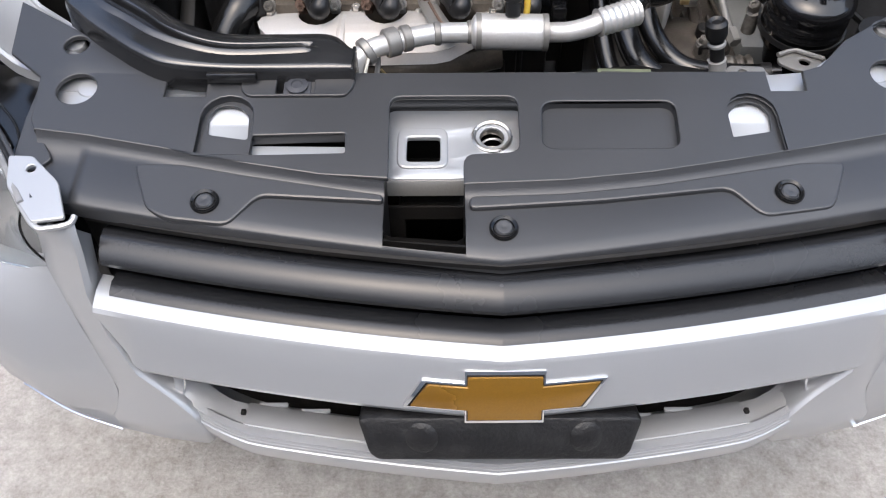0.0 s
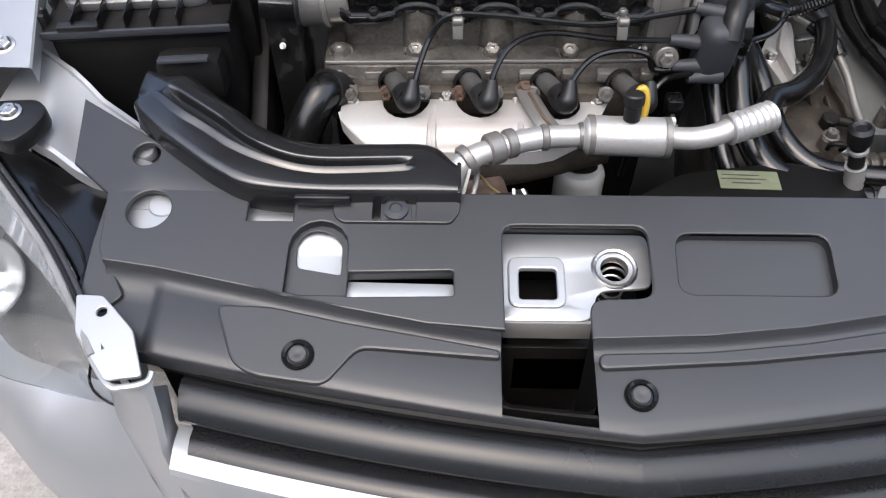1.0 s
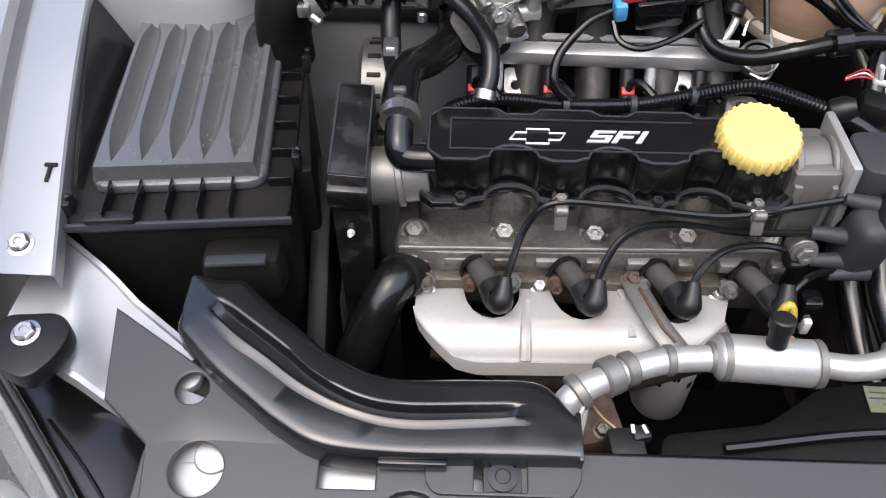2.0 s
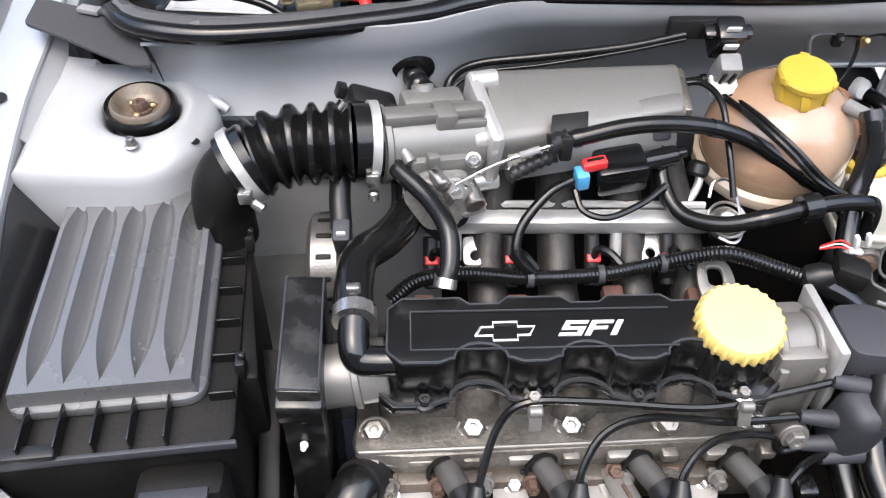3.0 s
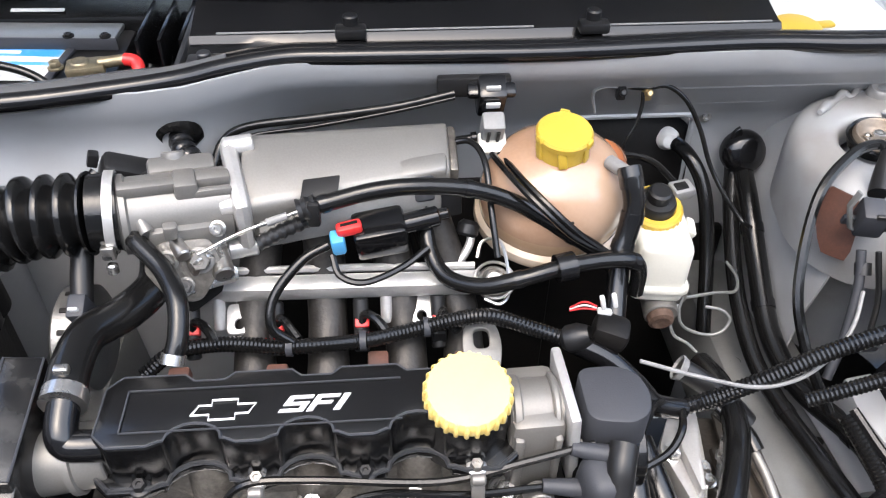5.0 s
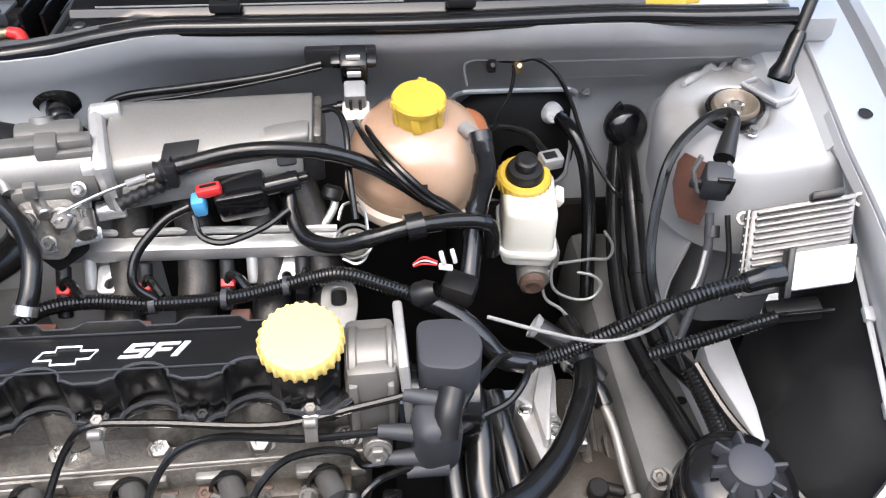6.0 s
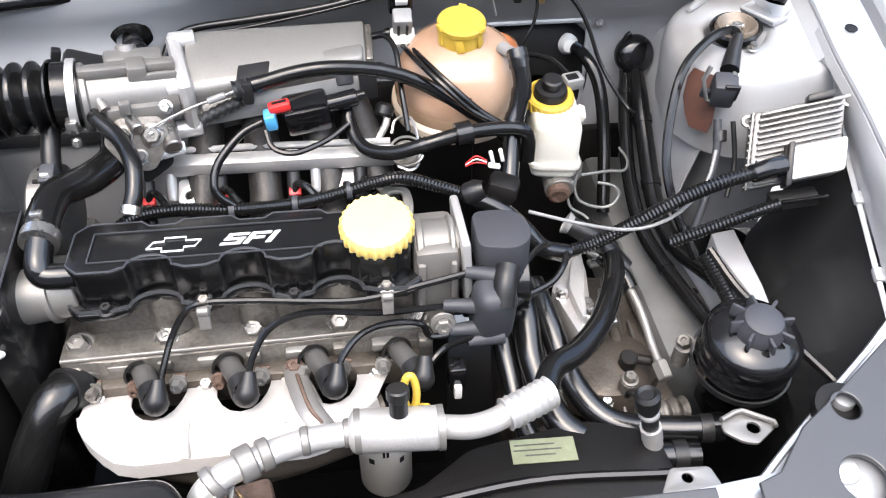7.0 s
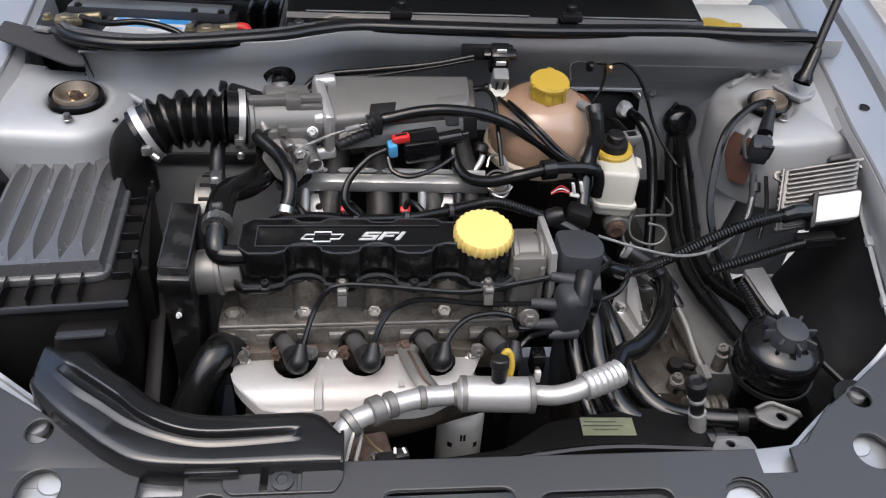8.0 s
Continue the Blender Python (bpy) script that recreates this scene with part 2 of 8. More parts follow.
def tube(points, r, sides=10, per=8, ribs=0.0, pitch=0.006, smooth=True, ends=True, flat=1.0):
    """A round pipe or hose along a smooth path; ribs gives a corrugated one; r may be a list along the points."""
    line = smooth_path(points, per) if smooth else [Vector(q) for q in points]
    if ribs:
        lengths = [0.0]
        for a, b in zip(line, line[1:]):
            lengths.append(lengths[-1] + (b - a).length)
        per_rib = 2 if pitch < 0.01 else 8
        count = max(2, int(lengths[-1] / pitch)) * per_rib
        fine, j = [], 0
        for i in range(count + 1):
            s = lengths[-1] * i / count
            while j < len(line) - 2 and lengths[j + 1] < s:
                j += 1
            fine.append(line[j].lerp(line[j + 1], (s - lengths[j]) / max(1e-9, lengths[j + 1] - lengths[j])))
        line = fine
    bm = bmesh.new()
    rings = []
    side = None
    for i, p in enumerate(line):
        d = (line[min(i + 1, len(line) - 1)] - line[max(i - 1, 0)]).normalized()
        if side is None:
            side = d.cross(Vector((0, 0, 1)) if abs(d.z) < 0.9 else Vector((1, 0, 0))).normalized()
        side = (side - d * side.dot(d)).normalized()
        up = d.cross(side)
        rad = r
        if isinstance(r, (list, tuple)):
            s = i / (len(line) - 1) * (len(r) - 1)
            k = min(int(s), len(r) - 2)
            rad = r[k] + (r[k + 1] - r[k]) * (s - k)
        if ribs:
            rad -= ribs * (0.5 - 0.5 * math.cos(2 * math.pi * i / per_rib)) ** (1 if per_rib == 2 else 1.6)
        rings.append([bm.verts.new(p + rad * (math.cos(a) * side + flat * math.sin(a) * up)) for a in [2 * math.pi * k / sides for k in range(sides)]])
    for a, b in zip(rings, rings[1:]):
        for k in range(sides):
            bm.faces.new((a[k], a[(k + 1) % sides], b[(k + 1) % sides], b[k]))
    if ends:
        bm.faces.new(rings[0][::-1])
        bm.faces.new(rings[-1])
    return bm


def lathe(profile, m, sides=32, flat_y=1.0):
    """Turns (radius, height) pairs round the z axis of the pose m."""
    bm = bmesh.new()
    rings = []
    for r, h in profile:
        if r < 1e-5:
            rings.append([bm.verts.new((0, 0, h))])
        else:
            rings.append([bm.verts.new((r * math.cos(a), flat_y * r * math.sin(a), h)) for a in [2 * math.pi * k / sides for k in range(sides)]])
    for a, b in zip(rings, rings[1:]):
        for k in range(sides):
            q = (k + 1) % sides
            if len(a) == 1 and len(b) > 1:
                bm.faces.new((a[0], b[k], b[q]))
            elif len(b) == 1 and len(a) > 1:
                bm.faces.new((a[k], a[q], b[0]))
            elif len(a) > 1:
                bm.faces.new((a[k], a[q], b[q], b[k]))
    bm.transform(m)
    return bm


def along(a, b):
    """A pose at a whose z axis points to b."""
    a, b = Vector(a), Vector(b)
    return Matrix.Translation(a) @ (b - a).to_track_quat("Z", "Y").to_matrix().to_4x4()


def rod(a, b, r, sides=16, bev=0.0015):
    h = (Vector(b) - Vector(a)).length
    bev = min(bev, r * 0.4, h * 0.3)
    return lathe([(0, 0), (r - bev, 0), (r, bev), (r, h - bev), (r - bev, h), (0, h)], along(a, b), sides)


def hex_bolt(at, direction, r=0.008, h=0.007, flange=1.35):
    at, d = Vector(at), Vector(direction).normalized()
    m = along(at, at + d)
    a = lathe([(0, 0), (r * flange, 0), (r * flange, 0.0015), (r * 0.98, 0.0022)], m, 18)
    b = lathe([(r, 0.002), (r, h * 0.85), (r * 0.85, h), (r * 0.45, h), (r * 0.35, h * 0.8), (0, h * 0.8)], m, 6)
    return join(a, b)


def prism(outline, low, high, bev=0.002, m=None, seg=2):
    """An upright block on a flat outline, with rounded edges."""
    bm = bmesh.new()
    a = [bm.verts.new((x, y, low)) for x, y in outline]
    f = bm.faces.new(a)
    top = bmesh.ops.extrude_face_region(bm, geom=[f])
    for v in top["geom"]:
        if isinstance(v, bmesh.types.BMVert):
            v.co.z = high
    bmesh.ops.recalc_face_normals(bm, faces=bm.faces)
    bevelled(bm, bev, seg, 40)
    if m:
        bm.transform(m)
    return bm


def rounded(outline, r, steps=4):
    """Rounds the corners of a closed outline."""
    out = []
    n = len(outline)
    for i in range(n):
        p, a, b = Vector(outline[i]), Vector(outline[i - 1]), Vector(outline[(i + 1) % n])
        k = min(r, (a - p).length * 0.45, (b - p).length * 0.45)
        s, e = p + (a - p).normalized() * k, p + (b - p).normalized() * k
        for j in range(steps + 1):
            t = j / steps
            q = (1 - t) ** 2 * s + 2 * t * (1 - t) * p + t * t * e
            out.append((q.x, q.y))
    return out


def circle(x, y, r, n=24, squash=1.0):
    return [(x + r * math.cos(2 * math.pi * k / n), y + squash * r * math.sin(2 * math.pi * k / n)) for k in range(n)]


def sheet(loops, thick, height, bev=0.0012):
    """A plate with holes: the first loop is its rim; height(x, y) lays its top face."""
    cu = bpy.data.curves.new("tmp", "CURVE")
    cu.dimensions, cu.fill_mode = "2D", "BOTH"
    cu.extrude, cu.bevel_depth, cu.bevel_resolution = max(0.0002, thick / 2 - bev), bev, 1
    cu.offset = -bev
    for loop in loops:
        s = cu.splines.new("POLY")
        s.points.add(len(loop) - 1)
        for p, (x, y) in zip(s.points, loop):
            p.co = (x, y, 0, 1)
        s.use_cyclic_u = True
    ob = bpy.data.objects.new("tmp", cu)
    me = bpy.data.meshes.new_from_object(ob)
    bm = bmesh.new()
    bm.from_mesh(me)
    bpy.data.objects.remove(ob)
    bpy.data.curves.remove(cu)
    bpy.data.meshes.remove(me)
    bmesh.ops.remove_doubles(bm, verts=bm.verts, dist=0.00005)
    for v in bm.verts:
        v.co.z += height(v.co.x, v.co.y) - thick / 2
    return bm


def loft(rows, closed=False, thick=0.0):
    """A skin over rows of points; thick gives it a second side."""
    bm = bmesh.new()
    grid = [[bm.verts.new(p) for p in row] for row in rows]
    for a, b in zip(grid, grid[1:]):
        n = len(a)
        for k in range(n if closed else n - 1):
            bm.faces.new((a[k], a[(k + 1) % n], b[(k + 1) % n], b[k]))
    bmesh.ops.recalc_face_normals(bm, faces=bm.faces)
    if thick:
        bmesh.ops.solidify(bm, geom=bm.faces[:] , thickness=thick)
    return bm


def nose(x):
    """How far the front of the car sweeps back at x from its centre."""
    d = abs(x - 0.006)
    return 0.085 * d + 0.20 * d * d


def sweep(profile, x0, x1, n=25, thick=0.0, back=nose, closed=True, droop=0.0):
    """A (y, z) profile drawn across the car along its swept nose."""
    xs = [x0 + (x1 - x0) * i / (n - 1) for i in range(n)]
    if x0 < 0.006 < x1:
        xs = sorted(xs + [0.006])
    rows = [[(x, y + back(x), z + droop * abs(x) ** 2) for y, z in profile] for x in xs]
    bm = loft(rows, closed, thick)
    if closed:
        ends = [e for e in bm.edges if len(e.link_faces) == 1]
        bmesh.ops.holes_fill(bm, edges=ends, sides=0)
    return bm


BONNET = 64.0

# ---- ground ----
bm = bmesh.new()
bmesh.ops.create_grid(bm, x_segments=8, y_segments=8, size=400)
single("ground", bm, CONCRETE, "worn grey concrete yard floor with stains", "ground", kind="structure")


# Unseen walls, added to cut low sky light and darken front-facing faces.
def added_wall(name, at, size):
    return single(name, box(at, size, 0.01), PLASTER, "plain weathered plaster wall added out of view to cut low sky light", "wall", kind="structure")


added_wall("wall_south", (0, -3.1, 1.8), (9.2, 0.2, 3.6))
added_wall("wall_north", (0, 7.1, 1.6), (9.2, 0.2, 3.2))
added_wall("wall_west", (-4.5, 2.0, 1.6), (0.2, 10.0, 3.2))
added_wall("wall_east", (4.5, 2.0, 1.1), (0.2, 10.0, 2.2))

# ---- the car's body ----
car = thing("car", (0, 0.9, 0), "silver hatchback car with its bonnet open over the engine bay", "car")


def cover_z(x, y):
    return 0.72 + 0.16 * (y - 0.47)


def smoothstep(a, b, x):
    t = min(1, max(0, (x - a) / (b - a)))
    return t * t * (3 - 2 * t)


LEFT_FOLD = [(0.25, 1.245), (0.81, 1.238), (0.844, 1.228), (0.850, 1.206), (0.857, 1.202), (0.868, 1.207), (0.885, 1.212), (0.905, 1.213), (0.945, 1.197), (0.96, 1.195)]


def firewall_y(x, z):
    """The bulkhead leans back downwards, and steps forward before the battery."""
    base = 1.248 + 0.78 * max(0, min(0.94, 1) - max(z, 0.82))
    for (z0, y0), (z1, y1) in zip(LEFT_FOLD, LEFT_FOLD[1:]):
        if z <= z1 or z1 == LEFT_FOLD[-1][0]:
            left = y0 + (y1 - y0) * min(1, max(0, (z - z0) / (z1 - z0)))
            break
    return left + (base - left) * smoothstep(-0.26, -0.11, x)


def bulkhead():
    xs = [-0.495, -0.47, -0.45, -0.4, -0.35, -0.3, -0.26, -0.22, -0.18, -0.14, -0.1, -0.05, 0, 0.06, 0.12, 0.19, 0.24, 0.29, 0.345, 0.40, 0.46, 0.52, 0.60]
    zs = [0.949, 0.94, 0.925, 0.905, 0.885, 0.868, 0.857, 0.850, 0.844, 0.835, 0.81, 0.78, 0.735, 0.69, 0.55, 0.25]
    b = bmesh.new()
    g = [[b.verts.new((x, firewall_y(x, z), z)) for x in xs] for z in zs]
    for x, v in zip(xs, g[0]):
        v.co.z = 0.942 if x < -0.46 else 0.959
    for j in range(len(zs) - 1):
        for i in range(len(xs) - 1):
            if 0.18 < xs[i] < 0.34 and 0.68 < zs[j + 1] and zs[j] < 0.84:
                continue
            b.faces.new((g[j][i], g[j][i + 1], g[j + 1][i + 1], g[j + 1][i]))
    bmesh.ops.recalc_face_normals(b, faces=b.faces)
    bmesh.ops.solidify(b, geom=b.faces[:], thickness=0.003)
    return b


firewall = part("firewall", bulkhead(), BAY, car, "silver-painted sheet metal bulkhead")
rim = [(0.188, 0.838), (0.347, 0.838), (0.347, 0.685), (0.188, 0.685)]
part("opening_rim", tube([(x, firewall_y(x, z) - 0.004, z) for x, z in rounded(rim, 0.025) + rounded(rim, 0.025)[:1]], 0.0042, 8, 2), BAY, firewall)

part("seam", tube([(x, firewall_y(x, 0.905) + 0.004, 0.905) for x in (0.24, 0.34, 0.44, 0.54)], 0.007, 8, 6), BAY, firewall)
part("seam", tube([(x, firewall_y(x, 0.868) + 0.004, 0.868) for x in (0.27, 0.36, 0.425)], 0.0065, 8, 6), BAY, firewall)

part("firewall_bolt", hex_bolt((0.357, firewall_y(0.357, 0.829) - 0.002, 0.829), (0, -1, 0.3), 0.0065, 0.009), STEEL, firewall)
part("firewall_plug", lathe([(0, 0.003), (0.005, 0.002), (0.006, 0.0)], along((0.394, firewall_y(0.394, 0.820), 0.820), (0.394, 1.2, 0.85)), 14), DEEP, firewall)
# Added black sheets stand in for the shade on the lower bulkhead.
part("bulkhead_shade_sheet", box((-0.07, 1.285, 0.55), (0.50, 0.02, 0.46), 0.008), DEEP, firewall, "black sheet in place of shade low on the bulkhead")
part("bulkhead_shade_sheet", box((0.30, 1.327, 0.46), (0.24, 0.018, 0.40), 0.006), DEEP, firewall)
seal_line = [(-0.532, 1.240, 0.944), (-0.512, 1.210, 0.949), (-0.483, 1.191, 0.951), (-0.429, 1.180, 0.951), (-0.36, 1.186, 0.951), (-0.295, 1.200, 0.951), (-0.23, 1.216, 0.952),
             (-0.185, 1.236, 0.953), (-0.128, 1.252, 0.954), (-0.06, 1.252, 0.954), (0.05, 1.250, 0.954), (0.155, 1.249, 0.954), (0.35, 1.256, 0.955), (0.45, 1.245, 0.957), (0.545, 1.232, 0.962)]
seal = thing("bonnet_seal", (0, 1.25, 0.95), "glossy black rubber bonnet seal on the bulkhead's top edge", "seal")
seal_line = [(x, y, z + 0.007) for x, y, z in seal_line]
part("seal_bulb", tube(seal_line, 0.0095, 12, 6), GLOSS, seal)
part("seal_lip", tube([(x, y + 0.021, z - 0.001) for x, y, z in seal_line], 0.012, 8, 6, flat=0.35), GLOSS, seal)
edge = [q for q in seal_line if q[0] < -0.17]
# Sky sheen on the black rubber is put into this paler colour.
part("seal_flange", loft([[(x, y + 0.009, z + 0.004), (x, y + 0.020, z + 0.006), (x, y + 0.036 - 0.02 * smoothstep(-0.28, -0.18, x), z + 0.001), (x, y + 0.038 - 0.02 * smoothstep(-0.28, -0.18, x), z - 0.012)] for x, y, z in smooth_path(edge, 4)], thick=0.002), LID, seal, "dusty grey-black rubber flange with sky sheen in its grey")
part("corner_flap", sheet([rounded([(-0.618, 1.285), (-0.588, 1.272), (-0.518, 1.247), (-0.502, 1.214), (-0.479, 1.168), (-0.500, 1.168), (-0.540, 1.192), (-0.573, 1.213), (-0.618, 1.238)], 0.006, 3)], 0.004, lambda x, y: 0.938 + 0.10 * (y - 1.2), 0.001), FLAP, seal, "dull black plastic corner flap", sharp=18)
part("flap_clip", box((-0.556, 1.252, 0.9475), (0.024, 0.012, 0.006), 0.002, (0, 0, -18)), TAPE, seal)
part("flap_edge", loft([[(x, y, 0.9395), (x + 0.003, y + 0.002, 0.9365), (x + 0.006, y + 0.003, 0.915)] for x, y in ((-0.518, 1.247), (-0.502, 1.214), (-0.490, 1.190), (-0.479, 1.168))], thick=0.001), DEEP, seal)


def cowl_row(x):
    s = smoothstep(-0.30, -0.12, x)
    f = 1.205 + 0.058 * s
    return [(x, f + 0.012, 0.946), (x, f + 0.030, 0.951), (x, 1.298, 0.955), (x, 1.303, 0.962), (x, 1.312, 0.962), (x, 1.372, 0.975), (x, 1.377, 0.984), (x, 1.42, 0.992), (x, 1.50, 1.01)]


cowl = part("cowl_panel", loft([cowl_row(-0.228 + 0.63 * i / 28) for i in range(29)], thick=0.003), GLOSS, car, "black plastic cowl panel below the windscreen")
rear = part("cowl_rear", loft([[(x, 1.409, 0.87), (x, 1.409, 0.928), (x, 1.412, 0.935), (x, 1.418, 0.938), (x, 1.47, 0.956), (x, 1.56, 1.01)] for x in [-0.60 + 0.0374 * i for i in range(11)]], thick=0.003), COVER, cowl, "black plastic panel behind the battery")
for x, y, l, w in ((-0.505, 1.436, 0.075, 0.012), (-0.515, 1.446, 0.045, 0.005), (-0.420, 1.421, 0.060, 0.005)):
    part("print_bar", box((x, y, 0.9465 + 0.346 * (y - 1.436)), (l, w, 0.0012), 0.0002, (19, 0, -2)), PALEPRINT, rear)
part("cowl_edge", tube([(x, 1.302, 0.9645) for x in (-0.20, 0.0, 0.13)], 0.0012, 8, 8), TAPE, cowl, "thin bright metal edge")
part("cowl_edge", tube([(x, 1.302, 0.9645) for x in (0.21, 0.30, 0.39)], 0.0012, 8, 8), TAPE, cowl)
for x in (-0.062, 0.192):
    part("cowl_clip", join(box((x, 1.292, 0.968), (0.032, 0.018, 0.012), 0.003), rod((x, 1.298, 0.972), (x, 1.298, 0.984), 0.008)), MATTE, cowl)
part("clip_tray", join(box((-0.205, 1.262, 0.955), (0.04, 0.022, 0.006), 0.002), rod((-0.208, 1.264, 0.957), (-0.208, 1.264, 0.964), 0.007)), TRIM, cowl)
for x in (-0.285, -0.262, -0.240):
    part("cowl_rib", box((x, 1.36, 0.925), (0.004, 0.10, 0.06), 0.001), GLOSS, cowl)
for x0, x1 in ((-0.20, -0.024), (-0.016, 0.30)):
    vent = part("cowl_vent", box(((x0 + x1) / 2, 1.392, 0.992), (x1 - x0, 0.022, 0.006), 0.0015, (14, 0, 0)), GREY, cowl, "grey perforated air intake strip")
    n = int((x1 - x0) / 0.0075)
    holes = bmesh.new()
    for i in range(n):
        for j in range(2):
            join(holes, box((x0 + 0.006 + i * 0.0075, 1.388 + 0.0085 * j, 0.9945 + 0.0021 * j), (0.0042, 0.005, 0.003), 0, (14, 0, 0)))
    part("vent_slots", holes, DEEP, vent)
screen = part("windscreen", loft([[(x, 1.46 + 0.05 * k - 0.06 * (1 - (x / 0.65) ** 2), 1.0 + 0.042 * k) for x in [-0.65 + 0.13 * i for i in range(11)]] for k in range(11)], thick=0.005), SCREEN, car, "tinted windscreen glass")
part("windscreen_band", loft([[(x, 1.452 + 0.05 * k - 0.06 * (1 - (x / 0.65) ** 2), 1.003 + 0.042 * k) for x in [-0.65 + 0.13 * i for i in range(11)]] for k in (-0.4, 0.3, 1.0)], thick=0.002), COVER, screen)


def fender_edge(side):
    """The inner edge of a front wing's flange, front to back."""
    if side < 0:
        return [(-0.556, 0.775, 0.80), (-0.575, 0.88, 0.825), (-0.590, 0.98, 0.85), (-0.601, 1.07, 0.87), (-0.607, 1.17, 0.895), (-0.600, 1.27, 0.925), (-0.60, 1.45, 0.97)]
    return [(0.540, 0.790, 0.830), (0.547, 0.877, 0.848), (0.553, 0.95, 0.862), (0.560, 1.02, 0.876), (0.566, 1.10, 0.890), (0.572, 1.17, 0.906), (0.578, 1.27, 0.930), (0.585, 1.45, 0.97)]


fenders = {}
for side in (-1, 1):
    edge = smooth_path(fender_edge(side), 5)
    w = 0.062 if side > 0 else 0.052
    rows = []
    for p in edge:
        k = smoothstep(0.78, 1.1, p.y)
        o = [(0, -0.018), (0, 0), (0.002, 0.002), (w - 0.004, 0.003), (w, 0.001), (w + 0.003, -0.012), (w + 0.010, -0.012), (w + 0.013, 0.004), (w + 0.02, 0.010), (w + 0.055, 0.010),
             (w + 0.10, -0.012), (w + 0.128, -0.06), (w + 0.138, -0.16), (w + 0.14, -0.30), (w + 0.135, -0.46)]
        rows.append([(p.x + side * a, p.y, p.z + b) for a, b in o])
    fenders[side] = part("front_wing", loft(rows), SILVER, car, "silver painted front wing with a bolted inner flange")
    for q in ((0.15, 0.5), (0.42, 0.45), (0.68, 0.5)) if side > 0 else ((0.68, 0.5),):
        p = edge[int(q[0] * (len(edge) - 1))]
        part("flange_hole", lathe([(0, 0.0), (0.007, 0.0), (0.0075, 0.0008)], pose(p.x + side * w * q[1], p.y, p.z + 0.0036, 12, 0, 0), 14), DEEP, fenders[side])
p = Vector((-0.590, 0.802, 0.808))
part("wing_bolt", hex_bolt(p, (0, -0.25, 1), 0.0085), STEEL, fenders[-1])
part("wing_slot", box((-0.585, 0.8765, 0.8275), (0.011, 0.0035, 0.002), 0.0005, (14, 0, 0)), DEEP, fenders[-1])
part("wing_slot", box((-0.585, 0.868, 0.8255), (0.0032, 0.017, 0.002), 0.0005, (14, 0, 0)), DEEP, fenders[-1])


def tower(c, side, radius, reach, tilt, lean, flare):
    """A flat-topped strut tower that runs out to the wing as a shelf."""
    x, y, z = c
    m = pose(x, y, z, tilt, lean, 0)
    outline = [(side * reach * (1 - k / 7), -radius) for k in range(7)]
    outline += [(-side * 0.82 * radius * math.sin(math.pi * k / 24), -radius * math.cos(math.pi * k / 24)) for k in range(25)]
    outline += [(side * reach * k / 7, radius) for k in range(1, 8)] + [(side * reach, radius - radius * k / 3) for k in range(1, 6)]
    rows = []
    for r, h in ((0.034, -0.03), (0.0355, -0.010), (0.040, -0.003), (0.046, 0.0)):
        rows.append([(r * a / math.hypot(a, b), r * b / math.hypot(a, b), h) for a, b in outline])
    for f, h in ((0.30, 0.0), (0.65, -0.002), (1.0, -0.005)):
        row = []
        for a, b in outline:
            l = math.hypot(a, b)
            q = 0.046 + (l - 0.016 - 0.046) * f
            row.append((a / l * q, b / l * q, h))
        rows.append(row)
    for out, grow, h in ((-0.009, 0, -0.0085), (-0.003, 0, -0.014), (0.001, 0, -0.024), (0.003, 0.3, -0.042), (0.003, 0.8, -0.075), (0.003, 1.0, -0.105), (-0.030, 0.6, -0.115), (-0.035, 0.0, -0.30)) if side > 0 else ((-0.009, 0, -0.0085), (-0.003, 0, -0.014), (0.001, 0, -0.024), (0.003, 0, -0.13), (0, 0, -0.30)):
        row = []
        for a, b in outline:
            l = math.hypot(a, b)
            q = 1 + (out + grow * flare * max(0.0, -b / l)) / l
            row.append((a * q, b * q, h))
        rows.append(row)
    b = loft(rows, True)
    b.transform(m)
    t = part("strut_tower", b, BAY if side < 0 else GRIMY, car, "silver-painted suspension strut tower running out into a shelf", sharp=50)
    m = m @ Matrix.Scale(1.0 if side < 0 else 0.90, 4)
    part("mount_ring", lathe([(0.024, -0.012), (0.031, -0.010), (0.0352, 0.003), (0.033, 0.006), (0.028, 0.003), (0.024, -0.008)], m, 40), RUBBER, t)
    part("mount_cup", lathe([(0.0290, -0.004), (0.0285, 0.0065), (0.0260, 0.0095), (0.0235, 0.0080), (0.0205, 0.0015), (0.0135, -0.0030), (0.0, -0.0040)], m, 40), MOUNT, t, "brown-stained metal strut mount cup")
    part("mount_nut", hex_bolt(tuple(m @ Vector((0, 0, -0.003))), (0, 0, 1), 0.0075, 0.010), RUST if side < 0 else STEEL, t)
    for a in range(3):
        q = m @ Vector((0.0115 * math.cos(2.1 * a + 0.4), 0.0115 * math.sin(2.1 * a + 0.4), -0.0025))
        part("mount_rivet", rod(q, q + Vector((0, 0, 0.005)), 0.0033, 12), BRASS if side < 0 else STEEL, t)
    for q in [(-0.500, 1.225, 0.889), (-0.497, 1.111, 0.884)] if side < 0 else [(0.487, 1.145, 0.879)]:
        part("tower_bolt", hex_bolt(q, (0, -0.1, 1), 0.0048, 0.009), STEEL, t)
    return t


